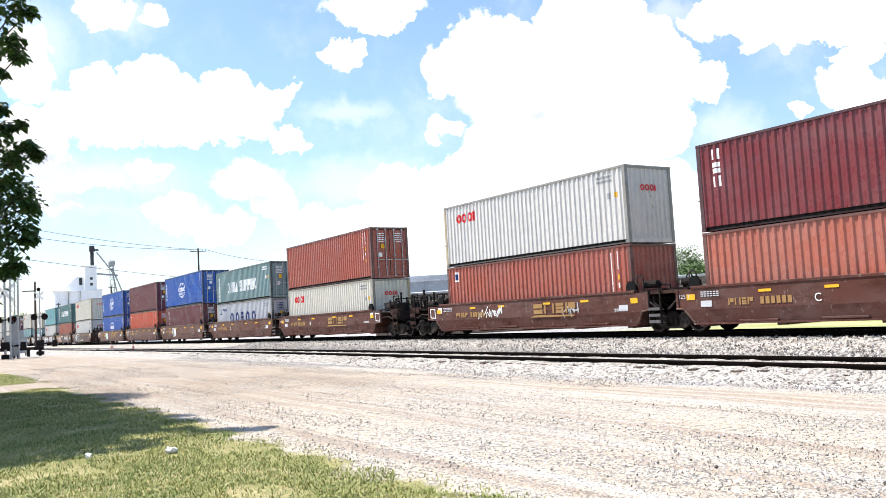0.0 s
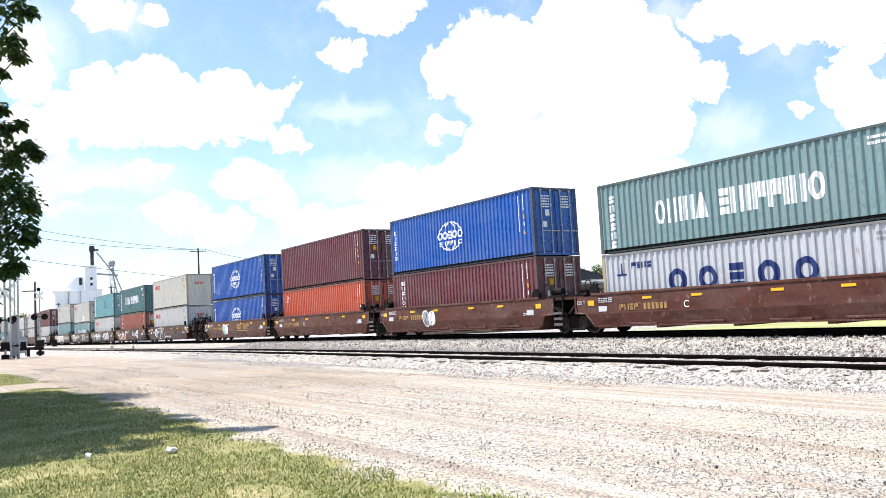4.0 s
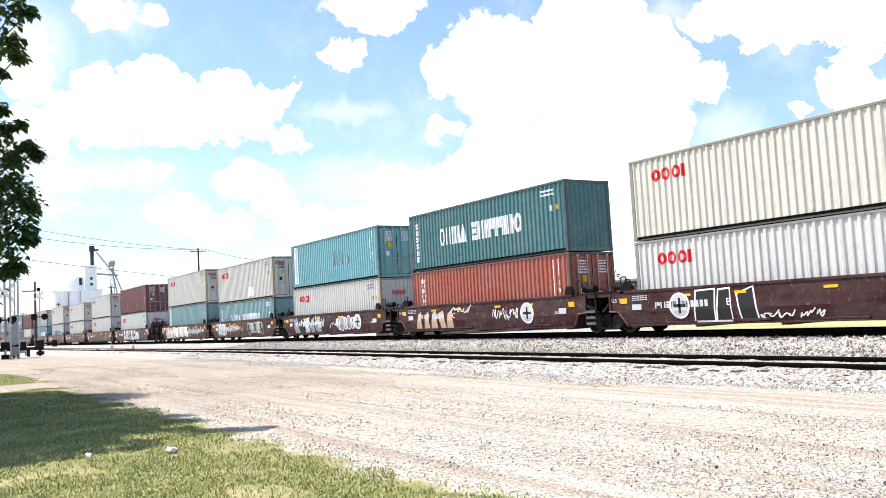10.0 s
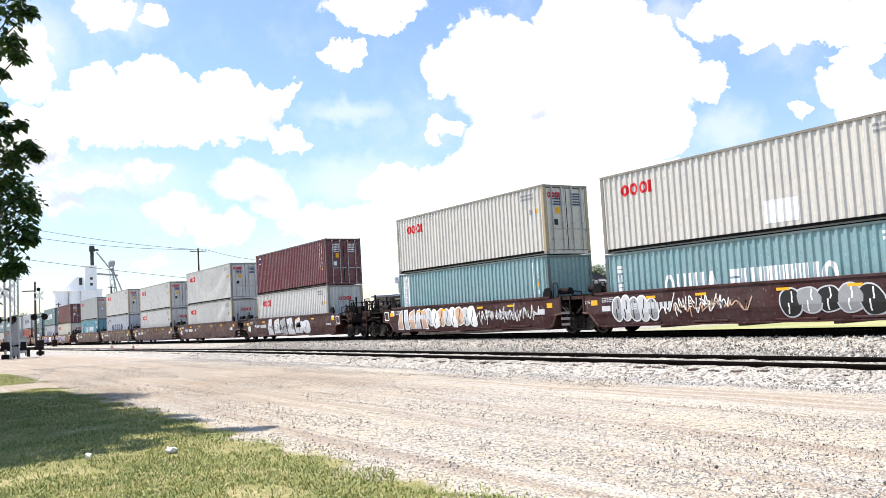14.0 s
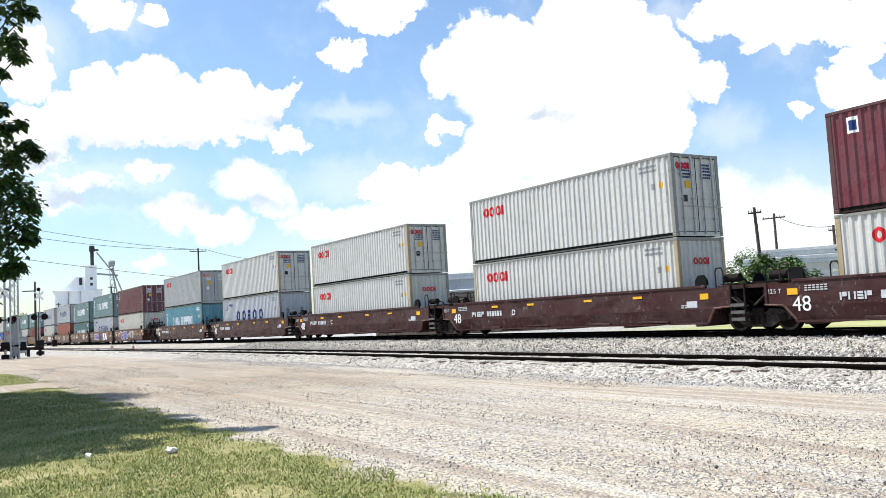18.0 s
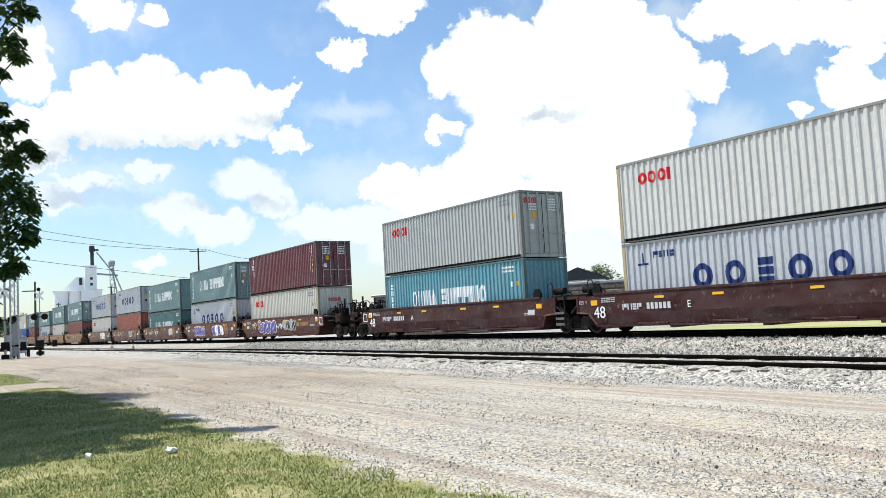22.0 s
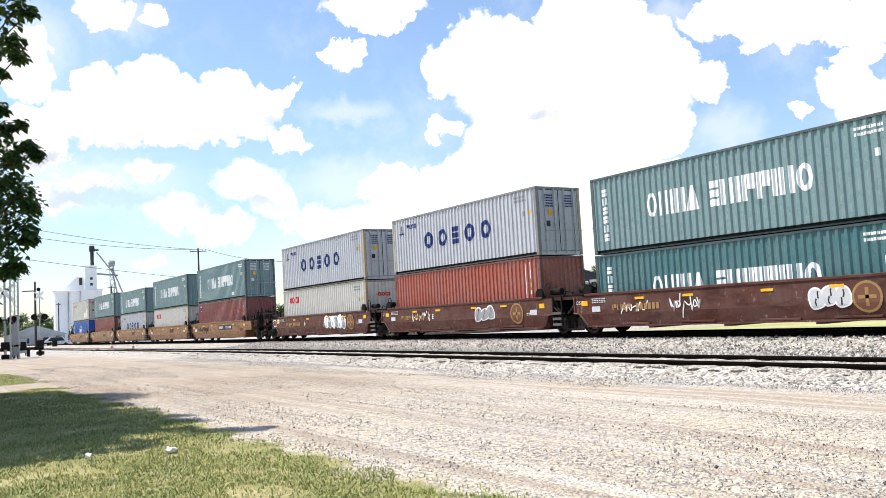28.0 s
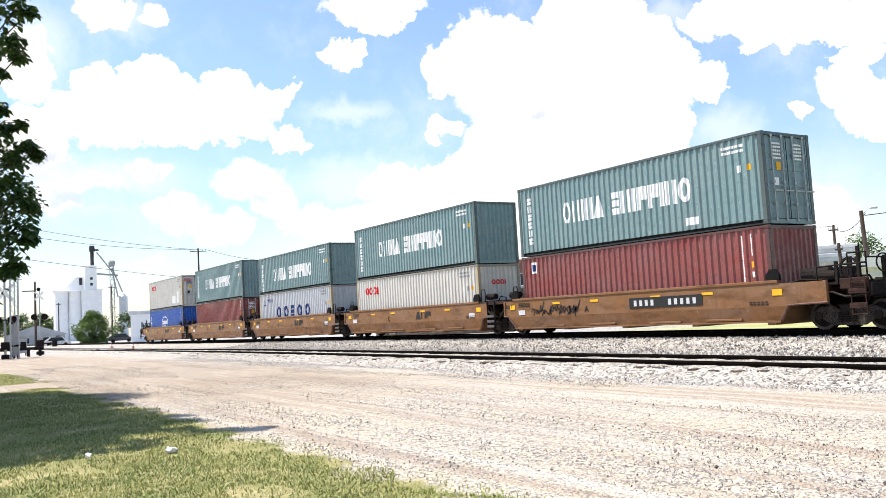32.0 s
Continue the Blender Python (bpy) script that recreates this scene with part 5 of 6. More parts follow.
    edge = op("ADD", sep.outputs[1], ramp(noise_at(1.1, 5), 0.3, 0.7, -0.45, 0.45))
    # the lawn stops at a pale strip, behind which a small green patch follows
    ex = op("ADD", sep.outputs[0], ramp(noise_at(0.9, 4), 0.3, 0.7, -0.7, 0.7))
    lawn_end = op("MULTIPLY", ramp(ex, -27.0, -27.6), ramp(ex, -31.2, -30.6))
    past = ramp(ex, -44.0, -45.0)
    edge = op("ADD", edge, op("ADD", op("MULTIPLY", lawn_end, 9.0), op("MULTIPLY", past, 9.0)))
    c = mixed(ramp(edge, 3.85, 4.1), turf, dirt)
    c = mixed(op("MULTIPLY", ramp(sep.outputs[1], 28.2, 29.0), ramp(ex, -39.0, -29.0)), c, far_turf)
    # the crossing road, a pale strip over the tracks far down the line
    road_x = op("MULTIPLY", ramp(sep.outputs[0], -104.0, -102.0), ramp(sep.outputs[0], -78.0, -80.0))
    c = mixed(road_x, c, (0.44, 0.42, 0.40))
    link(c, bsdf.inputs["Base Color"])
    bsdf.inputs["Roughness"].default_value = 0.95
    bsdf.inputs["Specular IOR Level"].default_value = 0.15
    b = add("ShaderNodeBump")
    b.inputs["Strength"].default_value, b.inputs["Distance"].default_value = 1.0, 0.05
    link(op("ADD", noise_at(9.0, 7), op("MULTIPLY", vor.outputs["Distance"], -0.5)), b.inputs["Height"])
    link(b.outputs[0], bsdf.inputs["Normal"])
    return m


def ballast_material():
    m = bpy.data.materials.new("limestone_ballast")
    m.use_nodes = True
    nt = m.node_tree
    add, link = nt.nodes.new, nt.links.new
    bsdf = nt.nodes["Principled BSDF"]
    tc = add("ShaderNodeTexCoord").outputs["Object"]
    vor = add("ShaderNodeTexVoronoi")
    vor.inputs["Scale"].default_value = 16.0
    link(tc, vor.inputs["Vector"])
    sp = add("ShaderNodeSeparateColor")
    link(vor.outputs["Color"], sp.inputs[0])
    ramp = add("ShaderNodeValToRGB")
    ramp.color_ramp.elements[0].color, ramp.color_ramp.elements[1].color = (0.13, 0.12, 0.11, 1), (0.64, 0.60, 0.53, 1)
    mid = ramp.color_ramp.elements.new(0.45)
    mid.color = (0.46, 0.425, 0.375, 1)
    link(sp.outputs[0], ramp.inputs[0])
    nz = add("ShaderNodeTexNoise")
    nz.inputs["Scale"].default_value, nz.inputs["Detail"].default_value = 0.7, 6
    link(tc, nz.inputs["Vector"])
    mix = add("ShaderNodeMix")
    mix.data_type = "RGBA"
    mr = add("ShaderNodeMapRange")
    mr.inputs["From Min"].default_value, mr.inputs["From Max"].default_value, mr.inputs["To Max"].default_value = 0.45, 0.75, 0.6
    link(nz.outputs["Fac"], mr.inputs["Value"]), link(mr.outputs[0], mix.inputs["Factor"])
    link(ramp.outputs[0], mix.inputs["A"])
    mix.inputs["B"].default_value = (0.30, 0.25, 0.21, 1)
    link(mix.outputs["Result"], bsdf.inputs["Base Color"])
    bsdf.inputs["Roughness"].default_value = 0.9
    b = add("ShaderNodeBump")
    b.inputs["Strength"].default_value, b.inputs["Distance"].default_value = 1.0, 0.06
    b.invert = True
    link(vor.outputs["Distance"], b.inputs["Height"])
    link(b.outputs[0], bsdf.inputs["Normal"])
    return m


def stone_material():
    m = bpy.data.materials.new("crushed_stone")
    m.use_nodes = True
    nt = m.node_tree
    add, link = nt.nodes.new, nt.links.new
    geo = add("ShaderNodeNewGeometry")
    ramp = add("ShaderNodeValToRGB")
    ramp.color_ramp.elements[0].color, ramp.color_ramp.elements[1].color = (0.08, 0.073, 0.068, 1), (0.71, 0.67, 0.60, 1)
    for at, col in ((0.25, (0.33, 0.30, 0.265, 1)), (0.55, (0.58, 0.535, 0.475, 1))):
        ramp.color_ramp.elements.new(at).color = col
    link(geo.outputs["Random Per Island"], ramp.inputs[0])
    nz = add("ShaderNodeTexNoise")
    nz.inputs["Scale"].default_value, nz.inputs["Detail"].default_value = 60, 3
    link(add("ShaderNodeTexCoord").outputs["Object"], nz.inputs["Vector"])
    mix = add("ShaderNodeMix")
    mix.data_type, mix.blend_type = "RGBA", "MULTIPLY"
    mix.inputs["Factor"].default_value = 0.35
    link(ramp.outputs[0], mix.inputs["A"]), link(nz.outputs["Color"], mix.inputs["B"])
    link(mix.outputs["Result"], nt.nodes["Principled BSDF"].inputs["Base Color"])
    nt.nodes["Principled BSDF"].inputs["Roughness"].default_value = 0.9
    return m


GROUND, BALLAST, STONES = ground_material(), ballast_material(), stone_material()


def spread(a, b, n):
    return [a + (b - a) * i / n for i in range(n + 1)]


def ground_sheet():
    xs = [-3000, -1500, -800, -400] + spread(-200, -40, 40)[0:] + spread(-38, 6, 88) + [12, 40, 150, 600, 3000]
    ys = [-3000, -600, -100, -30, -10] + spread(-4, 14, 60) + spread(15, 30, 15) + [36, 60, 120, 300, 900, 3000]
    bm = bmesh.new()
    grid = []
    for x in xs:
        col = []
        for y in ys:
            z = 0.0
            if -210 < x < 10 and -5 < y < 12:
                z = 0.05 * noise.noise((x * 0.16, y * 0.5, 3.1)) + 0.025 * noise.noise((x * 0.6, y * 1.3, 7.7))
                if 4.2 < y < 10.5:  # wheel tracks
                    z -= 0.03 * (math.exp(-((y - 5.6) / 0.35) ** 2) + math.exp(-((y - 7.3) / 0.35) ** 2))
            col.append(bm.verts.new((x, y, z + fall(x))))
        grid.append(col)
    for a, b in zip(grid, grid[1:]):
        for k in range(len(ys) - 1):
            bm.faces.new((a[k], b[k], b[k + 1], a[k + 1]))
    for f in bm.faces:
        f.smooth = True
    ob = part("ground", bm, GROUND)
    tagged(ob, "pale dirt and gravel ground with turf at its edges", "ground", kind="structure")


def ballast_bed(name, profile, label):
    """A long bank of stones with an uneven surface; profile in y and z."""
    bm = bmesh.new()
    xs = [-900, -500, -300] + spread(-200, -60, 140) + spread(-59.5, 30, 358) + [60, 200, 400]
    prev = None
    for x in xs:
        row = []
        for k, (y, z) in enumerate(profile):
            j = 0.0 if k in (0, len(profile) - 1) else 0.022
            row.append(bm.verts.new((x, y + random.uniform(-0.06, 0.06), z + random.uniform(-j, j) + fall(x))))
        if prev:
            for k in range(len(profile) - 1):
                bm.faces.new((prev[k], row[k], row[k + 1], prev[k + 1]))
        prev = row
    ob = part(name, bm, BALLAST)
    return tagged(ob, label, "ballast", kind="structure")


def fine_profile(points, step=0.28):
    out = []
    for (y0, z0), (y1, z1) in zip(points, points[1:]):
        n = max(1, round((y1 - y0) / step))
        out += [(y0 + (y1 - y0) * i / n, z0 + (z1 - z0) * i / n) for i in range(n)]
    return out + [points[-1]]


def rail_mesh(x0, x1):
    prof = [(-0.07, 0.0), (0.07, 0.0), (0.07, 0.015), (0.012, 0.03), (0.012, 0.125), (0.036, 0.135), (0.036, 0.168), (-0.036, 0.168), (-0.036, 0.135), (-0.012, 0.125), (-0.012, 0.03), (-0.07, 0.015)]
    bm = bmesh.new()
    stops = [x0, -300, -150, -80, -50, -45, -40, -35, -30, x1]
    rows = [[bm.verts.new((x, y, z + fall(x))) for y, z in prof] for x in stops]
    for a, b in zip(rows, rows[1:]):
        for i in range(len(prof)):
            j = (i + 1) % len(prof)
            bm.faces.new((a[i], a[j], b[j], b[i]))
    bmesh.ops.recalc_face_normals(bm, faces=bm.faces[:])
    return bm


def track(label, y_mid, top, tie_top, x0, x1, tie_from, tie_to):
    t = thing("railway_track", label, "railway track", kind="structure")
    t.location = (0, y_mid, 0)
    for s in (-1, 1):
        part("rail", rail_mesh(x0, x1), RAIL, t, "dark rusty rail", pose(0, s * 0.7535, top - 0.17))
        stops = [x0, -300, -150, -80, -50, -45, -40, -35, -30, x1]
        head = bmesh.new()
        rows = [[head.verts.new((x, y, fall(x))) for y in (-0.028, 0.028)] for x in stops]
        for a, b in zip(rows, rows[1:]):
            head.faces.new((a[0], b[0], b[1], a[1]))
        part("rail_head", head, RAIL_TOP, t, "worn shiny rail head", pose(0, s * 0.7535, top + 0.002))
    me = shared("tie", TIE, lambda: boxes((-0.115, 0.115, -1.32, 1.32, -0.15, 0.0), bevel=0.012))
    x, n = tie_from, 0
    while x < tie_to and n < 290:
        k = part("tie", me, None, t, "", pose(x + random.uniform(-0.03, 0.03), random.uniform(-0.08, 0.08), tie_top + fall(x) + random.uniform(-0.015, 0.01), 0, 0, random.uniform(-1.5, 1.5)))
        x += 0.52
        n += 1
    bm = bmesh.new()
    x = tie_from
    while x < tie_to:
        for s in (-1, 1):
            box(bm, x - 0.1, x + 0.1, s * 0.7535 - 0.17, s * 0.7535 + 0.17, top - 0.175 + fall(x), top - 0.155 + fall(x))
        x += 0.52
    part("tie_plates", bm, RAIL, t, "rusty tie plates")["kind"] = "stuff"
    return t


ground_sheet()
MAIN_Y, SIDE_Y = TRACK_Y, 14.66
ballast_bed("ballast_main", fine_profile([(19.2, -0.03), (20.2, 0.05), (21.3, 0.20), (22.0, 0.25), (25.1, 0.25), (25.9, 0.20), (27.6, -0.03)]), "pale grey limestone ballast under the main track")
ballast_bed("ballast_siding", fine_profile([(12.5, -0.03), (12.95, 0.06), (13.35, 0.15), (13.65, 0.185), (15.9, 0.185), (16.8, 0.10), (19.4, -0.03)]), "pale grey limestone ballast round the siding")
track("straight main railway track on a ballast bank", MAIN_Y, RAIL_Z, 0.275, -900, 400, -75, 15)
track("rusty siding track with half-buried timber ties", SIDE_Y, 0.28, 0.163, -900, 400, -75, 12)


def loose_stones():
    """Stones lying on the dirt, by the siding and on the banks, as they can be told apart."""
    rnd = random.Random(77)
    verts, faces = [], []
    shape = [(1, 0, 0), (0, 1, 0), (-1, 0, 0), (0, -1, 0), (0, 0, 0.8), (0, 0, -0.5)]
    tris = [(0, 1, 4), (1, 2, 4), (2, 3, 4), (3, 0, 4), (1, 0, 5), (2, 1, 5), (3, 2, 5), (0, 3, 5)]
    spots = []
    while len(spots) < 48000:
        x = -3.0 - 42 * rnd.random() ** 1.5
        y = rnd.uniform(4.0, 12.6)
        lumps = noise.noise((x * 0.16, y * 0.8, 1.0)) + 0.5 * noise.noise((x * 0.6, y * 2.2, 4.0))
        if lumps < rnd.uniform(-0.7, 0.3) and y < 11.2:
            continue
        spots.append((x, y, 0.0, rnd.uniform(0.006, 0.014) * (1.0 if y < 11 else 1.3) * (1.7 if rnd.random() < 0.02 else 1.0)))
    for _ in range(26000):
        x = 4.0 - 64 * rnd.random() ** 1.3
        y = rnd.uniform(16.2, 22.6)
        z = 0.07 - 0.03 * (y - 16) / 3.4 if y < 19.2 else max(0.0, min(0.25, 0.03 + 0.19 * (y - 20.0) / 1.6)) if y > 20 else 0.03
        spots.append((x, y, z, rnd.uniform(0.03, 0.058)))
    for _ in range(9000):
        x = 4.0 - 50 * rnd.random() ** 1.3
        y = rnd.uniform(12.1, 15.9)
        if 13.75 < y < 14.05 or 15.25 < y < 15.55:
            continue
        spots.append((x, y, min(0.185, 0.19 * max(0.0, y - 12.55)) - 0.008, rnd.uniform(0.012, 0.032)))
    for x, y, z, r in spots:
        n = len(verts)
        q = Euler((rnd.uniform(0, 6), rnd.uniform(0, 6), rnd.uniform(0, 6))).to_matrix()
        sx, sy, sz = rnd.uniform(0.7, 1.4), rnd.uniform(0.6, 1.2), rnd.uniform(0.6, 1.0)
        for v in shape:
            p = q @ Vector((v[0] * r * sx, v[1] * r * sy, v[2] * r * sz))
            verts.append((x + p.x, y + p.y, z + 0.35 * r + p.z + fall(x)))
        faces.extend(tuple(n + i for i in t) for t in tris)
    me = bpy.data.meshes.new("loose_stones")
    me.from_pydata(verts, [], faces)
    ob = part("loose_stones", me, STONES)
    tagged(ob, "loose pale and dark crushed stones on dirt and banks", "stones", kind="stuff")


loose_stones()

# ---- turf ----
def grass_patch():
    rnd = random.Random(4)
    verts, faces = [], []

    def blade(x, y, h, w, lean, az, z0=0.0):
        c, s = math.cos(az), math.sin(az)
        n = len(verts)
        tip = (x + lean * s, y - lean * c, z0 + h)
        verts.extend([(x - w * c, y - w * s, z0 - 0.01), (x + w * c, y + w * s, z0 - 0.01), (x + 0.45 * lean * s + w * 0.7 * c, y - 0.45 * lean * c + w * 0.7 * s, z0 + 0.62 * h),
                      (x + 0.45 * lean * s - w * 0.7 * c, y - 0.45 * lean * c - w * 0.7 * s, z0 + 0.62 * h), tip])
        faces.append((n, n + 1, n + 2, n + 3))
        faces.append((n + 3, n + 2, n + 4))

    count = 0
    while count < 110000:
        u = rnd.random()
        x = -4.5 - 36 * u * u
        y = rnd.uniform(-0.6, 4.35)
        if y > 3.95 + 0.45 * noise.noise((x * 1.1, 0.3, 0.0)):
            if rnd.random() > 0.06:
                continue
        if noise.noise((x * 0.9, y * 0.9, 5.0)) < -0.32 and rnd.random() < 0.7:
            continue
        if x < -9 and y < x * -0.07 or -30.6 < x < -27.2:
            continue
        z0 = 0.05 * noise.noise((x * 0.16, y * 0.5, 3.1)) + 0.025 * noise.noise((x * 0.6, y * 1.3, 7.7))
        z0 += fall(x)
        blade(x, y, rnd.uniform(0.015, 0.045), rnd.uniform(0.004, 0.008), rnd.uniform(0.01, 0.06), rnd.uniform(0, 6.28), z0)
        count += 1
    me = bpy.data.meshes.new("turf")
    me.from_pydata(verts, [], faces)
    ob = part("turf", me, GRASS)
    tagged(ob, "short sunlit turf, partly dried out, beside the dirt road", "grass", kind="stuff")


grass_patch()


# ---- trees ----
def leaf_mass(centres, count, size, seed, squash=0.8, droop=0.4):
    """Many small folded leaves round the twigs' ends."""
    rnd = random.Random(seed)
    verts, faces = [], []
    for _ in range(count):
        cx, cy, cz, r = centres[rnd.randrange(len(centres))]
        d = Vector((rnd.gauss(0, 1), rnd.gauss(0, 1), rnd.gauss(0, 1) * squash))
        d = d.normalized() * r * (rnd.random() ** 0.45)
        p = Vector((cx, cy, cz)) + d
        s = size * rnd.uniform(0.6, 1.3)
        az = rnd.uniform(0, 6.28)
        f = Vector((math.cos(az), math.sin(az), -droop + rnd.uniform(-0.6, 0.6))).normalized()
        side = f.cross(Vector((rnd.uniform(-0.5, 0.5), rnd.uniform(-0.5, 0.5), 1))).normalized()
        up = side.cross(f)
        n = len(verts)
        verts.extend([p, p + f * s * 0.45 + side * s * 0.27 + up * s * 0.06, p + f * s, p + f * s * 0.45 - side * s * 0.27 + up * s * 0.06])
        faces.append((n, n + 1, n + 2))
        faces.append((n, n + 2, n + 3))
    me = bpy.data.meshes.new("crown")
    me.from_pydata([tuple(v) for v in verts], [], faces)
    return me


def limb_path(rnd, a, b, r0, r1, bm, steps=4, wob=0.2):
    a, b = Vector(a), Vector(b)
    pts = [a + (b - a) * k / steps + (Vector((rnd.uniform(-wob, wob), rnd.uniform(-wob, wob), rnd.uniform(-wob, wob) * 0.5)) if 0 < k < steps else Vector()) for k in range(steps + 1)]
    for k in range(steps):
        tube(bm, pts[k], pts[k + 1], r0 + (r1 - r0) * k / steps, r0 + (r1 - r0) * (k + 1) / steps, 8)
    return pts


def tree(name, label, base, height, spread_r, crown_low, leaf, count, seed, mat, clumps=26, group="", clump_r=0.26):
    rnd = random.Random(seed)
    t = thing(name, label, "tree", group, pose(*base))
    tr = bmesh.new()
    limb_path(rnd, (0, 0, -0.1), (rnd.uniform(-0.2, 0.2), rnd.uniform(-0.2, 0.2), crown_low + 0.3 * (height - crown_low)), 0.035 * height, 0.02 * height, tr)
    part("trunk", tr, BARK, t)
    cents = []
    limbs = bmesh.new()
    for k in range(clumps):
        az = k * 2.4 + rnd.uniform(-0.4, 0.4)
        u = (k + 0.5) / clumps
        z = crown_low + (height - crown_low) * (u ** 0.9)
        rr = spread_r * math.sin(math.pi * min(0.95, 0.18 + 0.8 * u)) * rnd.uniform(0.55, 1.05)
        c = (rr * math.cos(az), rr * math.sin(az), z)
        cents.append((*c, spread_r * rnd.uniform(0.75, 1.25) * clump_r))
        limb_path(rnd, (0, 0, crown_low * 0.7 + 0.25 * (z - crown_low * 0.7)), c, 0.010 * height, 0.003 * height, limbs, 3, 0.12 * spread_r)
    part("limbs", limbs, BARK, t)
    part("crown", leaf_mass(cents, count, leaf, seed), mat, t)
    return t


# the ends of the outermost limbs, from the trunk's foot, and the leaf clumps' radii
TREE_TIPS = [
    (2.67, 2.89, 6.94, 0.33), (2.7, 3.11, 7.05, 0.23), (2.72, 3.28, 6.99, 0.1), (2.67, 2.89, 6.37, 0.27), (2.69, 3.04, 6.46, 0.16), (2.69, 3.1, 6.21, 0.11),
    (2.67, 2.83, 5.9, 0.09), (2.67, 2.82, 5.32, 0.12), (2.68, 2.92, 4.99, 0.14), (2.7, 3.12, 5.07, 0.09), (2.67, 2.88, 4.64, 0.29), (2.69, 3.06, 4.48, 0.19),
    (2.71, 3.24, 4.7, 0.14), (2.73, 3.36, 4.57, 0.09), (2.68, 2.99, 4.12, 0.19), (2.67, 2.88, 3.87, 0.31), (2.7, 3.15, 3.87, 0.19), (2.71, 3.25, 3.69, 0.1),
    (2.67, 2.91, 3.45, 0.39), (2.7, 3.14, 3.31, 0.25), (2.71, 3.22, 3.17, 0.14), (2.67, 2.9, 2.99, 0.35), (2.69, 3.03, 2.71, 0.12), (2.67, 2.87, 2.64, 0.14),
    (2.64, 2.51, 6.52, 0.41), (2.64, 2.44, 4.0, 0.51), (2.64, 2.55, 3.18, 0.46),
]


def shade_tree(base, seed, label, crown_r, tips=()):
    """A broad shade tree; tips: where its outermost limbs end, from its base."""
    t = tree("shade_tree", label, base, 8.0, crown_r, 2.5, 0.16, 40000, seed, LEAF, 80, "shade trees", 0.26)
    rnd = random.Random(seed)
    bm = bmesh.new()
    for x, y, z, r in tips:
        limb_path(rnd, (0.15 * x, 0.15 * y, 1.8 + 0.4 * (z - 2)), (x, y, z), 0.05, 0.008, bm, 4, 0.12)
    if tips:
        part("outer_limbs", bm, BARK, t)
        part("outer_leaves", leaf_mass(tips, 2600, 0.15, seed + 1, 0.9, 0.7), LEAF, t)
    return t


def overhang(t, base, seed, x0, x1, step, r, y_far):
    """Upper limbs out of view, added so that they shade the lawn from x0 to x1."""
    rnd = random.Random(seed)
    ends, bm = [], bmesh.new()
    gx = x0
    while gx < x1:
        gy = 0.9 + rnd.uniform(0, step)
        while gy < y_far(gx):
            h = max(4.6, (gy + 0.55 + 0.075 * gx) / 0.43) + rnd.uniform(0, 0.6)
            ends.append((gx + rnd.uniform(-0.2, 0.2) - 0.425 * h - base[0], gy - 0.394 * h - base[1], h, r * rnd.uniform(0.7, 1.2)))
            gy += step
        gx += step
    for x, y, z, _ in ends[::2]:
        limb_path(rnd, (0.1 * x, 0.1 * y, 2.2 + 0.3 * (z - 2)), (x, y, z), 0.04, 0.008, bm, 4, 0.12)
    part("upper_limbs", bm, BARK, t)
    part("upper_leaves", leaf_mass(ends, 165 * len(ends), 0.17, seed + 1, 0.9, 0.7), LEAF, t)


# second and third trees are added to fill gaps in the lawn's shadow
for base, seed, crown_r, tips, x0, x1 in (((-17.9, -1.4, 0), 11, 2.6, TREE_TIPS, -18.0, -13.7), ((-24.4, -0.5, 0), 13, 3.0, (), -27.0, -22.0), ((-21.0, -1.2, 0), 17, 2.5, (), -22.0, -18.0)):
    shade = shade_tree(base, seed, "leafy dark green shade tree beside the lawn, mostly unseen", crown_r, tips)
    overhang(shade, base, seed + 40, x0, x1, 0.5, 0.42, lambda gx: 2.4 + 0.40 * (gx + 27) if gx < -24.3 else 3.5 + 0.075 * (gx + 24.3))
    if seed == 11:
        overhang(shade, base, 77, -13.8, -11.7, 0.5, 0.30, lambda gx: 2.9)
# unseen tree, added to keep sky light off the shaded lawn
tree("shade_tree", "leafy dark green shade tree beside the lawn, mostly unseen", (-19.5, -5.6, 0), 9.0, 3.8, 2.6, 0.26, 14000, 19, LEAF, 46, "shade trees", 0.30)
tree("bushy_tree", "round bright green bushy tree by the crossing", (-147.6, 26.8, 0), 5.2, 2.9, 0.3, 0.36, 9000, 12, BUSH_LEAF, 34, clump_r=0.30)
for bx, by, h, r, sd in ((-72.5, 83.5, 7.8, 4.4, 21), (-67.0, 88.5, 6.6, 3.6, 22), (-61.0, 90.0, 6.2, 3.6, 23), (-39.45, 54.0, 4.3, 1.9, 24), (-37.98, 55.0, 4.0, 1.8, 25), (-50.6, 86.2, 7.0, 3.4, 26), (-80.0, 76.0, 6.4, 3.4, 27), (-92.0, 66.0, 6.8, 3.6, 28), (-49.5, 59.5, 4.3, 2.4, 29), (-53.5, 63.0, 4.6, 2.6, 30), (-60.0, 70.0, 5.4, 2.8, 33)):
    tree("broadleaf_tree", "leafy green tree beyond the railway", (bx, by, 0), h, r, h * 0.22, 0.34, 4200, sd, LEAF_FAR, 28, "trees beyond the railway", 0.34)


def far_wood(name, x, y0, y1, h, seed, label):
    rnd = random.Random(seed)
    cents = [(x + rnd.uniform(-6, 6), y, h * rnd.uniform(0.25, 0.8), h * 0.3) for y in spread(y0, y1, max(8, int(abs(y1 - y0) / 2)))]
    ob = part(name, leaf_mass(cents, 9000, 1.2, seed), LEAF_FAR)
    tagged(ob, label, "woods", kind="stuff")


far_wood("far_woods", -398, 30, 62, 11, 31, "dark green line of far trees")
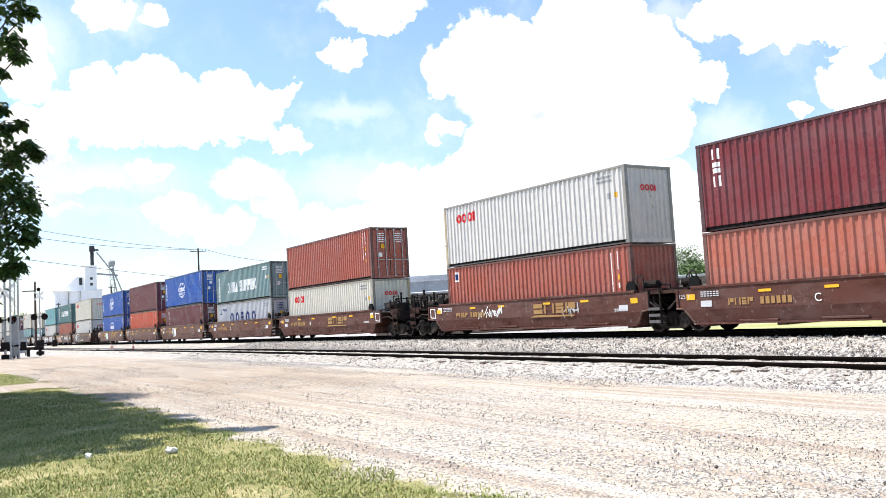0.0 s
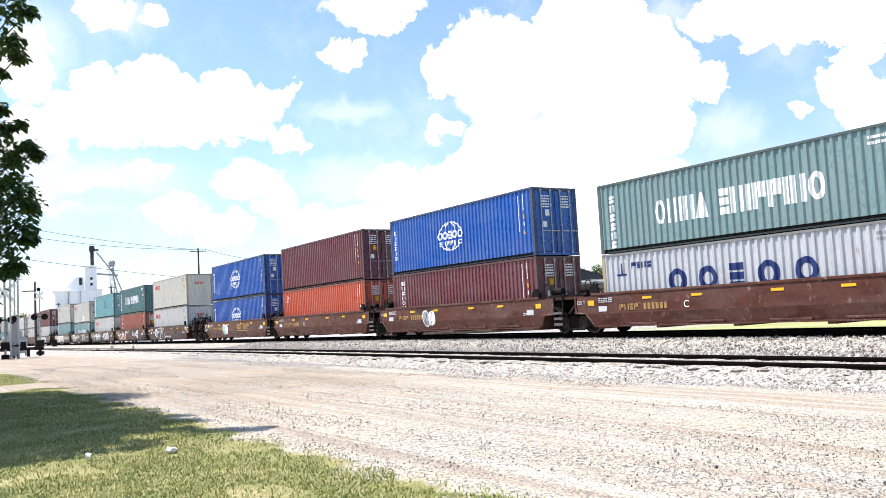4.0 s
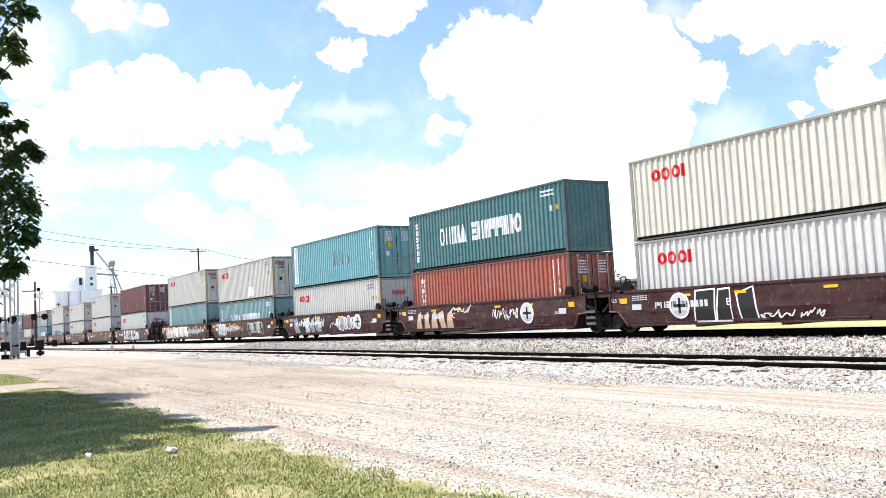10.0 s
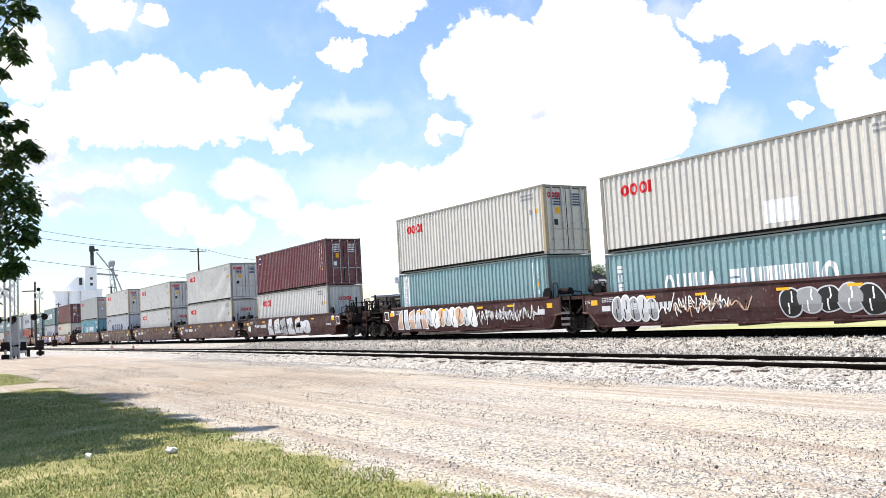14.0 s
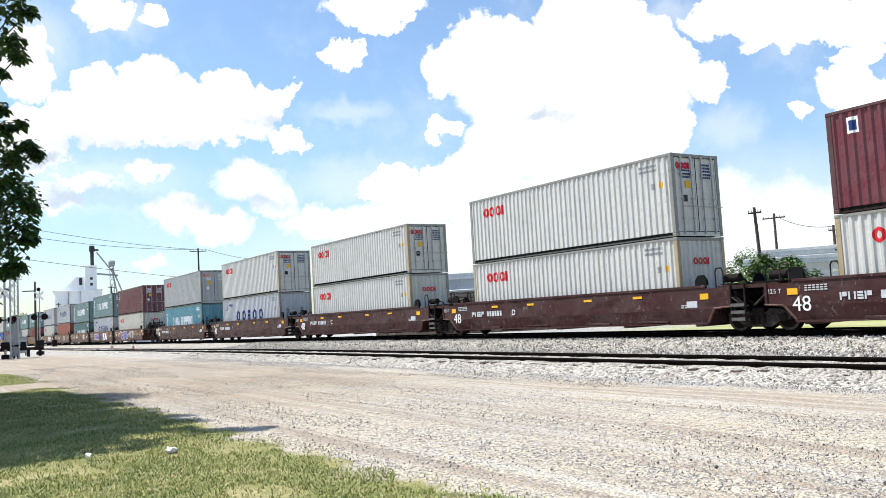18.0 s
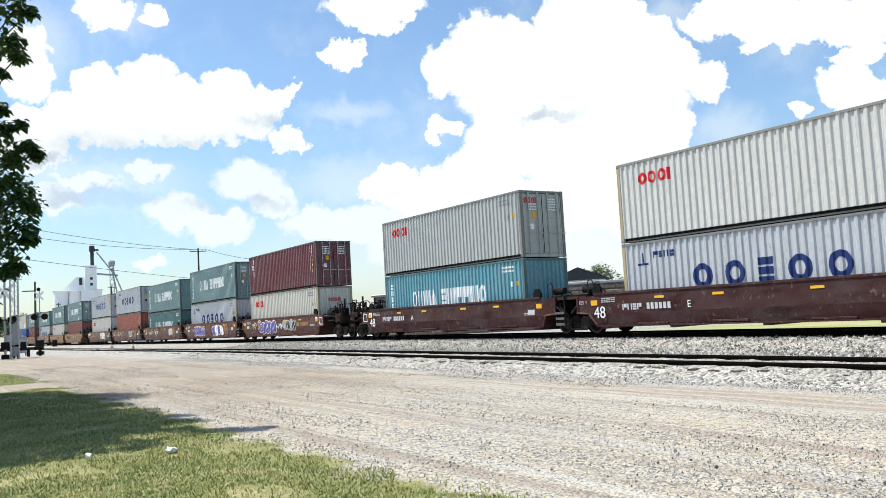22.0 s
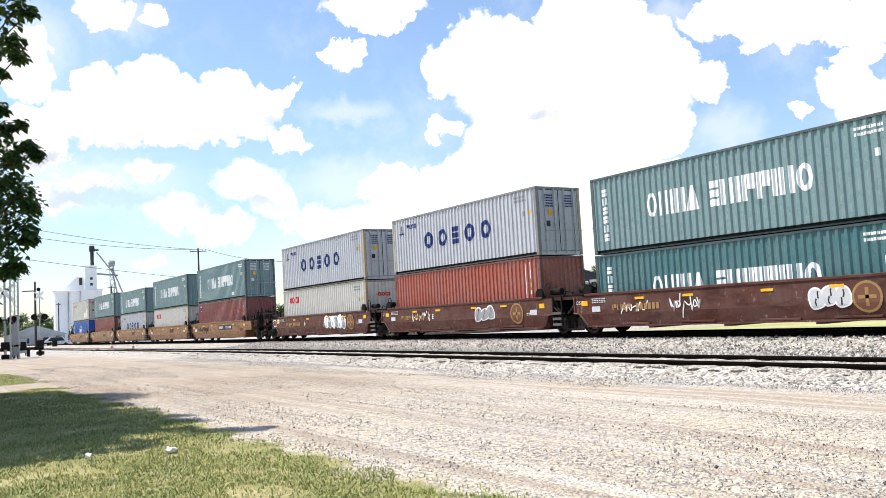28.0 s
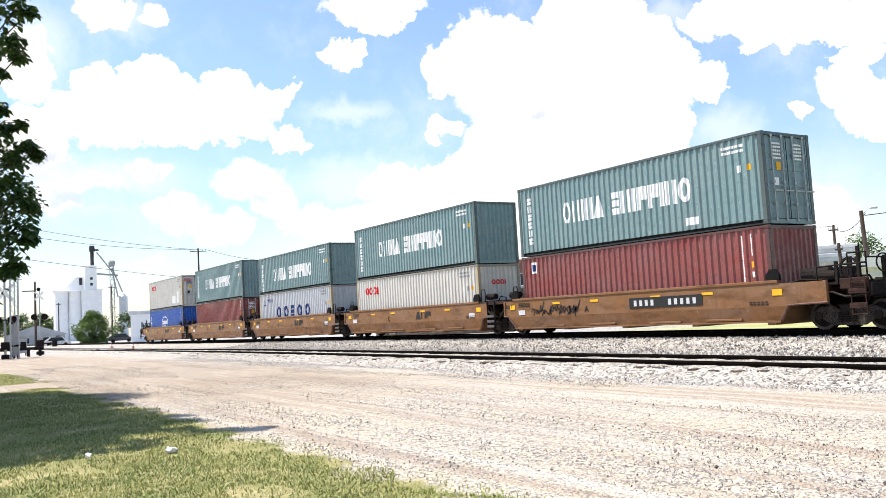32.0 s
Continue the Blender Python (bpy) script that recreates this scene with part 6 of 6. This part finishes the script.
far_wood("far_woods", -330, 70, 140, 9, 32, "dark green line of far trees")

# ---- poles and cables ----
def utility_pole(base, height, arm=2.4, arms=1, turn=80, lean=0.0, label="weathered wooden utility pole with a crossarm"):
    p = thing("utility_pole", label, "utility pole", "utility poles", pose(*base, 0, lean, turn))
    bm = bmesh.new()
    tube(bm, (0, 0, -0.3), (0, 0, height), 0.17, 0.11, 10)
    part("pole", bm, WOOD, p)
    for k in range(arms):
        z = height - 0.45 - 0.8 * k
        part("crossarm", boxes((-arm / 2, arm / 2, -0.17, -0.06, -0.06, 0.06), bevel=0.01), WOOD, p, "", pose(0, 0, z))
        ins = bmesh.new()
        for x in (-0.45, -0.25, 0.25, 0.45):
            tube(ins, (x * arm, -0.11, z + 0.06), (x * arm, -0.11, z + 0.22), 0.04, 0.03, 6)
        part("insulators", ins, GALV, p)
    return p


def cable(a, b, sag, r=0.026, label="thin dark overhead cable strung between poles"):
    a, b = Vector(a), Vector(b)
    pts = [a + (b - a) * k / 16 - Vector((0, 0, sag * 4 * (k / 16) * (1 - k / 16))) for k in range(17)]
    ob = part("overhead_cable", bent_tube(pts, r, 4), WIRE)
    tagged(ob, label, "cable", "overhead cables")


utility_pole((-122.5, 37.0, 0), 13.4)
arm_pole = utility_pole((-119.9, 14.9, 0), 8.9, 0.5, 0, 80, 0.0, "weathered wooden pole with one short side arm")
part("arm", boxes((-1.5, 0.0, -0.06, 0.06, -0.07, 0.07), bevel=0.01), WOOD, arm_pole, "", pose(0, 0, 7.7))
utility_pole((-196.0, 39.7, 0), 12.4, 1.6)
utility_pole((-247.3, 36.4, 0), 11.0, 1.2)
utility_pole((-41.4, 56.6, 0), 8.5, 1.0, 1, 40, -2.0)
utility_pole((-52.0, 73.5, 0), 9.7, 2.2, 1, 20)
utility_pole((-42.3, 67.9, 0), 7.3, 0.8, 1, 20)
utility_pole((-33.8, 55.0, 0), 4.9, 0.5, 1, 20, -2.0)
lamp = utility_pole((-27.6, 47.6, 0), 6.2, 0.5, 0, 20, -2.0, "leaning wooden pole with a small lamp on an arm")
part("arm", bent_tube([(0, 0, 5.9), (0.35, 0.05, 6.25), (0.62, 0.1, 6.3)], 0.03), GALV, lamp)
part("lamp_head", boxes((-0.12, 0.22, -0.08, 0.08, -0.07, 0.06), bevel=0.03), GALV, lamp, "grey lamp head", pose(0.66, 0.1, 6.28))
cable((-122.5, 36.2, 12.9), (-104.8, 6.3, 15.0), 0.5)
cable((-122.5, 37.8, 12.9), (-107.8, 6.5, 14.3), 0.8)
cable((-141.3, 50.3, 8.8), (-99.8, 6.0, 10.7), 0.3)
cable((-122.5, 38.0, 12.9), (-124.3, 52.7, 11.1), 0.6)
cable((-52.0, 73.5, 9.5), (-42.3, 67.9, 7.2), 0.5)
cable((-42.3, 67.9, 7.0), (-27.6, 47.6, 6.0), 0.6)
cable((-27.6, 47.6, 5.9), (8.0, 44.0, 8.0), 0.7)


# ---- the grain elevator and buildings ----
def windows_on(parent, rows, cols, x0, dx, z0, dz, w, h, y, wall_turn=None):
    for r in range(rows):
        for k in range(cols):
            win = part("window", boxes((-w / 2, w / 2, -0.03, 0.03, 0, h)), GLASS, parent, "dark window", pose(x0 + k * dx, y - 0.02, z0 + r * dz))
            part("frame", boxes((-w / 2 - 0.08, w / 2 + 0.08, -0.06, 0.0, -0.10, 0.0), (-w / 2 - 0.08, w / 2 + 0.08, -0.06, 0.0, h, h + 0.08),
                                (-w / 2 - 0.08, -w / 2, -0.06, 0.0, 0.0, h), (w / 2, w / 2 + 0.08, -0.06, 0.0, 0.0, h)), STUCCO, win)


def grain_elevator():
    g = thing("grain_elevator", "tall white concrete grain elevator with round silos", "grain elevator", m=pose(-376, 62, 0, 0, 0, 81))
    # local x runs across the view, local y away from it
    for x, r in ((-5.65, 2.85), (-0.30, 2.5)):
        bm = bmesh.new()
        tube(bm, (0, 0, 0), (0, 0, 20.4), r, r, 32, False)
        for f in bm.faces:
            f.smooth = True
        part("silo", bm, CONCRETE_WHITE, g, "", pose(x, 0, 0))
    part("back_wall", boxes((-8.2, 2.1, 1.0, 8.0, 0, 20.2)), CONCRETE_WHITE, g)
    part("headhouse", boxes((2.1, 10.0, -2.9, 6.0, 0.0, 20.4)), CONCRETE_WHITE, g)
    part("roof_slab", boxes((-8.7, 10.4, -3.3, 8.2, 20.4, 20.9), bevel=0.1), CONCRETE_WHITE, g)
    part("gallery", boxes((3.6, 8.2, -2.0, 4.0, 20.9, 30.6), bevel=0.1), CONCRETE_WHITE, g)
    part("gallery_roof", plate(bmesh.new(), [(-5.0, 20.9), (3.4, 20.9), (3.4, 26.4), (0.4, 26.4)], -1.0, 3.5), CONCRETE_WHITE, g)
    part("louvre", boxes((1.4, 2.6, -1.12, -0.98, 23.0, 26.0)), ROOF_DARK, g, "dark louvred opening")
    part("cornice", boxes((3.4, 8.4, -2.2, 4.2, 30.6, 31.0), bevel=0.05), CONCRETE_WHITE, g)
    for z in (22.6, 25.0):
        part("window", boxes((5.6, 6.6, -2.06, -1.98, z, z + 1.1)), GLASS, g, "dark window")
    leg = bmesh.new()
    tube(leg, (0, 0, 31.0), (0, 0, 37.6), 0.7, 0.7, 12)
    tube(leg, (0, 0, 37.0), (0, 0, 39.4), 1.2, 1.0, 12)
    box(leg, 0, 2.6, -0.5, 0.5, 37.2, 37.9)
    part("leg", leg, ROOF_DARK, g, "dark conveyor leg", pose(6.6, 0, 0))
    tower = bmesh.new()
    for x, y in ((-0.8, -0.8), (0.8, -0.8), (0.8, 0.8), (-0.8, 0.8)):
        tube(tower, (x, y, 0), (x, y, 31.5), 0.12, 0.12, 5)
    for z in range(0, 31, 3):
        tube(tower, (-0.8, -0.8, z), (0.8, -0.8, z + 3), 0.08, 0.08, 4)
        tube(tower, (0.8, -0.8, z), (0.8, 0.8, z + 3), 0.08, 0.08, 4)
        tube(tower, (0.8, 0.8, z), (-0.8, 0.8, z + 3), 0.08, 0.08, 4)
        tube(tower, (-0.8, 0.8, z), (-0.8, -0.8, z + 3), 0.08, 0.08, 4)
    part("leg_tower", tower, GALV, g, "grey lattice tower", pose(14.2, -0.5, 0))
    part("leg_head", boxes((-1.3, 1.3, -1.0, 1.0, 30.4, 33.0), bevel=0.5), GALV, g, "", pose(14.2, -0.5, 0))
    sp = bmesh.new()
    tube(sp, (8.4, 0, 36.6), (14.2, -0.5, 28.5), 0.3, 0.3, 8)
    tube(sp, (7.0, -1.0, 27.6), (16.5, -0.5, 26.6), 0.4, 0.4, 8)
    tube(sp, (14.2, -0.5, 30.0), (18.2, 0, 19.5), 0.3, 0.3, 8)
    tube(sp, (14.2, -0.5, 29.0), (16.4, 0, 17.5), 0.3, 0.3, 8)
    part("spout", sp, GALV, g, "grey grain spouts")
    tank = bmesh.new()
    tube(tank, (0, 0, 0), (0, 0, 17.6), 1.8, 1.8, 24)
    tube(tank, (0, 0, 17.6), (0, 0, 18.8), 1.8, 0.4, 24)
    part("tank", tank, SHEET, g, "", pose(18.4, 0, 0))
    for z in (5, 9, 13):
        part("platform", boxes((-1.4, 1.4, -1.4, 1.4, 0, 0.2)), GALV, g, "", pose(14.2, -0.5, z))


def house(name, label, base, turn, w, d, h, wall, roof_mat, kind="flat", rows=1, cols=3, rise=1.2, category="building"):
    """A building, its front to local -y; parts: walls, roof, windows, door."""
    b = thing(name, label, category, "buildings", pose(*base, 0, 0, turn))
    t = 0.25
    for nm, lim in (("wall", (-w / 2, w / 2, 0, t, 0, h)), ("wall", (-w / 2, w / 2, d - t, d, 0, h)), ("wall", (-w / 2, -w / 2 + t, t, d - t, 0, h)), ("wall", (w / 2 - t, w / 2, t, d - t, 0, h))):
        part(nm, boxes(lim), wall, b)
    if kind == "flat":
        part("roof", boxes((-w / 2 - 0.3, w / 2 + 0.3, -0.3, d + 0.3, h, h + 0.35), bevel=0.03), roof_mat, b)
        part("parapet", boxes((-w / 2 - 0.32, w / 2 + 0.32, -0.34, -0.10, h + 0.35, h + 0.65), bevel=0.03), roof_mat, b)
    else:
        bm = plate(bmesh.new(), [(-w / 2 - 0.4, h), (w / 2 + 0.4, h), (w / 2 + 0.4, h + 0.12), (0, h + rise), (-w / 2 - 0.4, h + 0.12)], -0.4, d + 0.4)
        part("roof", bm, roof_mat, b)
    dx = w / (cols + 1)
    windows_on(b, rows, cols, -w / 2 + dx, dx, h * 0.3 if rows == 1 else 0.9, h / max(1, rows), min(1.3, dx * 0.5), min(1.5, 0.5 * h / rows), 0)
    part("door", boxes((-0.5, 0.5, -0.05, 0.02, 0, 2.05), bevel=0.01), ROOF_DARK, b, "", pose(w * 0.38, -0.02, 0))
    return b


grain_elevator()
house("white_building", "white sheet-metal building beside the crossing", (-157.4, 39.6, 0), 77, 9, 12, 4.9, CONCRETE_WHITE, SHEET, "flat", 1, 0)
house("metal_shed", "low grey metal shed with a shallow gable", (-201, 25.0, 0), 83, 11.5, 12, 2.3, SHEET_GREY, SHEET_GREY, "gable", 1, 2, 2.2)
house("flat_roofed_building", "pale two-storey flat-roofed building with windows", (-43.9, 66.0, 0), 33, 7.5, 9, 4.9, STUCCO, STUCCO, "flat", 2, 5)
house("porch_building", "small pale building with a flat white roof", (-40.7, 60.0, 0), 33, 7.4, 4, 3.9, STUCCO, SHEET, "flat", 1, 3)
house("metal_shed", "white metal shed with a low gable", (-26.4, 47.0, 0), 33, 4.4, 6, 2.8, SHEET, SHEET, "gable", 1, 1, 0.9)
house("brick_building", "red brick building with a flat roof", (-78.5, 64.0, 0), 45, 5.5, 8, 7.0, BRICK, BRICK, "flat", 2, 3)
house("dark_roofed_house", "house with a dark shingle roof", (-72.5, 65.5, 0), 45, 6, 7, 4.6, STUCCO, ROOF_DARK, "gable", 1, 2, 1.5, "house")
house("warehouse", "long pale grey warehouse with a flat roof", (-77.2, 49.8, 0), 50, 9.5, 8, 5.3, SHEET_GREY, SHEET, "flat", 1, 4)


def stone_wall():
    w = thing("stone_wall", "rough brown stone wall beyond the railway", "wall", m=pose(-45.5, 40.5, 0, 0, 0, 37))
    rnd = random.Random(8)
    part("wall_core", boxes((-15.6, 9.6, 0.05, 0.45, -0.3, 3.1)), STONE, w)
    part("coping", boxes((-15.8, 9.8, -0.12, 0.6, 3.1, 3.28), bevel=0.03), SHEET_GREY, w, "grey coping")
    me = [shared(("stone", k), STONE, lambda k=k: boxes((-0.3 - 0.05 * k, 0.3 + 0.04 * k, -0.10, 0.10, -0.14, 0.14), bevel=0.05)) for k in range(4)]
    n = 0
    for r in range(9):
        x = 9.2 - 0.3 * (r % 2)
        while x > -15.3:
            if n < 300:
                part("stone", rnd.choice(me), None, w, "", pose(x, 0.02 + rnd.uniform(-0.06, 0.04), 0.17 + r * 0.33, rnd.uniform(-6, 6), rnd.uniform(-4, 4), rnd.uniform(-5, 5)))
                n += 1
            x -= rnd.uniform(0.68, 0.80)


stone_wall()


# ---- the level crossing ----
def crossing_signal(base, turn, mast_h, scale, label, lamp_z=0.5, lamp=1.0):
    s = thing("crossing_signal", label, "crossing signal", "level crossing signals", pose(*base, 0, 0, turn))
    m = bmesh.new()
    tube(m, (0, 0, 0), (0, 0, mast_h), 0.075 * scale, 0.065 * scale, 10)
    part("mast", m, GALV, s)
    part("base", boxes((-0.28, 0.28, -0.28, 0.28, 0, 0.35), bevel=0.04), BOGIE, s)
    for a in (45, -45):
        part("crossbuck_blade", boxes((-0.72 * scale, 0.72 * scale, -0.02, 0.02, -0.11 * scale, 0.11 * scale)), MARK["white"], s, "white crossbuck blade", pose(0, -0.10 - 0.02 * (a > 0), mast_h - 0.75 * scale, 0, a, 0))
    z = mast_h * lamp_z
    part("crossbar", boxes((-0.5 * scale, 0.5 * scale, -0.03, 0.03, -0.04, 0.04)), BOGIE, s, "", pose(0, -0.08, z))
    for x in (-0.42 * scale * lamp, 0.42 * scale * lamp):
        d = bmesh.new()
        tube(d, (0, 0.0, 0), (0, -0.04, 0), 0.27 * scale * lamp, 0.27 * scale * lamp, 18)
        plate_ob = part("backing_disc", d, BOGIE, s, "black backing disc", pose(x, -0.12, z))
        l = bmesh.new()
        tube(l, (0, -0.04, 0), (0, -0.07, 0), 0.12 * scale, 0.10 * scale, 14)
        part("lens", l, LENS, plate_ob, "red lamp lens")
        v = bmesh.new()
        ring(v, 0, 0.0, 0.16 * scale, 0.16 * scale, 0.14 * scale, 0.14 * scale, -0.28, -0.04, 14)
        part("hood", v, BOGIE, plate_ob)
    mech = bmesh.new()
    box(mech, -0.3, 0.3, -0.25, 0.25, 0.75, 1.35, bevel=0.04)
    part("gate_machine", mech, BOGIE, s)
    bell = bmesh.new()
    tube(bell, (0, -0.1, 0), (0, -0.28, 0), 0.05, 0.17, 14)
    part("bell", bell, BOGIE, s, "", pose(0, 0, mast_h + 0.05))
    arm = bmesh.new()
    box(arm, 0.1, 1.5, -0.36, -0.30, 0.95, 1.10), box(arm, 1.1, 1.5, -0.42, -0.24, 0.7, 1.3)
    part("counterweight", arm, BOGIE, s)
    return s


crossing_signal((-75.3, 7.15, 0), 80, 6.2, 1.25, "level crossing signal with a white crossbuck and paired lamps")
crossing_signal((-84.5, 10.85, 0), 70, 5.9, 0.70, "level crossing signal with a white crossbuck and paired lamps", 0.585, 1.5)
lat = thing("lattice_mast", "grey steel lattice mast beside the crossing", "mast", m=pose(-74.6, 7.75, 0))
for x, y in ((-0.28, -0.28), (0.28, -0.28), (0.28, 0.28), (-0.28, 0.28)):
    part("leg", shared("mast_leg", GALV, lambda: tube(bmesh.new(), (0, 0, 0), (0, 0, 7.2), 0.045, 0.04, 6)), None, lat, "", pose(x, y, 0))
for k in range(9):
    z = k * 0.8
    for turn in (0, 90, 180, 270):
        part("brace", shared("brace", GALV, lambda: tube(bmesh.new(), (-0.28, -0.28, 0), (0.28, -0.28, 0.8), 0.022, 0.022, 5)), None, lat, "", pose(0, 0, z, 0, 0, turn))
thin = thing("sign_pole", "thin grey pole with a short arm", "pole", m=pose(-79.6, 8.3, 0, 0, 0, 80))
bm = bmesh.new()
tube(bm, (0, 0, 0), (0, 0, 6.7), 0.06, 0.05, 8), tube(bm, (-0.8, 0, 6.6), (0.6, 0, 6.6), 0.04, 0.04, 6)
part("pole", bm, GALV, thin)


def guard_rail():
    g = thing("guard_rail", "low dark steel guard rail on short posts", "guard rail", m=pose(-80.5, 8.3, 0, 0, 0, 82))
    part("beam", boxes((-2.6, 2.3, -0.06, 0.06, 0.55, 0.80), bevel=0.02), BOGIE, g)
    for x in (-2.3, -1.2, 0.0, 1.1, 2.0):
        part("post", boxes((-0.13, 0.13, -0.1, 0.1, 0, 0.55), bevel=0.02), BOGIE, g, "", pose(x, 0.02, 0))


def relay_case(base, turn, label, size):
    r = thing("relay_case", label, "relay case", "railway relay cases", pose(*base, 0, 0, turn))
    w, d, h = size
    part("body", boxes((-w / 2, w / 2, -d / 2, d / 2, 0.25, h), bevel=0.03), GALV, r)
    part("roof", plate(bmesh.new(), [(-w / 2 - 0.08, h), (w / 2 + 0.08, h), (0, h + 0.16)], -d / 2 - 0.08, d / 2 + 0.08), GALV, r)
    part("door", boxes((-w / 2 + 0.08, w / 2 - 0.08, -0.02, 0.02, 0.32, h - 0.1), bevel=0.01), GALV, r, "", pose(0, -d / 2 - 0.015, 0))
    for sx in (-1, 1):
        part("leg", boxes((-0.05, 0.05, -0.2, 0.2, 0, 0.25)), BOGIE, r, "", pose(sx * (w / 2 - 0.12), 0, 0))
    part("handle", boxes((-0.02, 0.02, -0.05, 0.0, 0, 0.2)), BOGIE, r, "", pose(w / 4, -d / 2 - 0.03, 0.9))


relay_case((-86.5, 9.3, 0), 82, "grey metal relay case beside the crossing", (1.4, 0.8, 1.7))
relay_case((-75.2, 6.2, 0), 82, "narrow grey metal relay case at the mast", (0.8, 0.6, 3.0))
relay_case((-75.4, 7.9, 0), 82, "narrow grey metal relay case at the mast", (0.5, 0.5, 3.2))


guard_rail()


def traffic_cone(x, y):
    c = thing("traffic_cone", "small orange traffic cone by the siding", "traffic cone", "traffic cones", pose(x, y, 0.07))
    part("base", boxes((-0.17, 0.17, -0.17, 0.17, 0, 0.04), bevel=0.01), ORANGE, c)
    bm = bmesh.new()
    tube(bm, (0, 0, 0.04), (0, 0, 0.46), 0.12, 0.03, 14)
    part("cone", bm, ORANGE, c)
    bm = bmesh.new()
    tube(bm, (0, 0, 0.2), (0, 0, 0.32), 0.094, 0.068, 14)
    part("collar", bm, MARK["white"], c, "white collar")


traffic_cone(-97.01, 19.53)
traffic_cone(-83.46, 18.73)


def parked_car(base, turn, mat, label, tall=0.0):
    c = thing("parked_car", label, "car", "parked cars", pose(*base, 0, 0, turn))
    body = plate(bmesh.new(), [(-2.3, 0.35), (2.25, 0.35), (2.3, 0.8), (1.5, 0.98), (0.9, 1.45 + tall), (-1.1, 1.5 + tall), (-1.9, 1.0 + tall), (-2.3, 0.95)], -0.88, 0.88)
    bmesh.ops.bevel(body, geom=body.edges[:], offset=0.08, segments=2, affect="EDGES")
    part("body", body, mat, c)
    for sy in (-1, 1):
        part("side_window", plate(bmesh.new(), [(-1.6, 1.02), (1.25, 1.0), (0.8, 1.38 + tall), (-1.0, 1.42 + tall)], -0.01, 0.01), GLASS, c, "", pose(0, sy * 0.885, 0))
        for x in (-1.4, 1.4):
            w = bmesh.new()
            tube(w, (0, -0.1, 0), (0, 0.1, 0), 0.33, 0.33, 16)
            part("wheel", w, RUBBER, c, "", pose(x, sy * 0.82, 0.33))


parked_car((-165.0, 24.0, 0), 80, CAR_WHITE, "white parked pickup by the shed", 0.25)
parked_car((-168.0, 35.5, 0), 80, CAR_DARK, "dark parked car beside the bushy tree", 0.2)
parked_car((-171.0, 32.0, 0), 80, CAR_DARK, "dark parked car beside the bushy tree")


# ---- litter on the turf ----
def litter(x, y, r, seed, label):
    rnd = random.Random(seed)
    bm = bmesh.new()
    n = 9
    mid = bm.verts.new((0, 0, 0.05))
    vs = [bm.verts.new((r * (0.7 + 0.6 * rnd.random()) * math.cos(6.283 * k / n), 0.7 * r * (0.7 + 0.6 * rnd.random()) * math.sin(6.283 * k / n), 0.02 + 0.05 * rnd.random())) for k in range(n)]
    low = [bm.verts.new((v.co.x * 0.8, v.co.y * 0.8, 0.0)) for v in vs]
    for k in range(n):
        j = (k + 1) % n
        bm.faces.new((mid, vs[k], vs[j])), bm.faces.new((vs[k], low[k], low[j], vs[j]))
    bm.faces.new(low[::-1])
    ob = part("crumpled_paper", bm, PAPER, None, "", pose(x, y, 0.03))
    tagged(ob, label, "litter")


litter(-10.75, 2.83, 0.10, 1, "crumpled white paper lying on the turf")
litter(-11.2, 1.95, 0.06, 2, "small scrap of pale paper on the turf")


# ---- what moves ----
def motions():
    for ob, (x, y, z) in MOVING:
        walk(ob, [(0.5 * t, pose(x + s, y, z + fall(x + s), 0, -math.degrees(fall(x + s + 1) - fall(x + s)), 0)) for t, s in enumerate(GONE)])
    # the wheels roll: one turn to each 2.67 m of way
    spin = []
    for k in range(32 * FPS + 1):
        t = k / FPS
        i = min(63, int(2 * t))
        way = GONE[i] + (GONE[i + 1] - GONE[i]) * (2 * t - i)
        spin.append((t, Matrix.Rotation(way / 0.425, 4, "Y")))
    for ob, _ in MOVING:
        for w in ob.children:
            if w.name.startswith("wheelset"):
                at = Matrix.Translation(w.location)
                walk(w, [(t, at @ m) for t, m in spin])


motions()
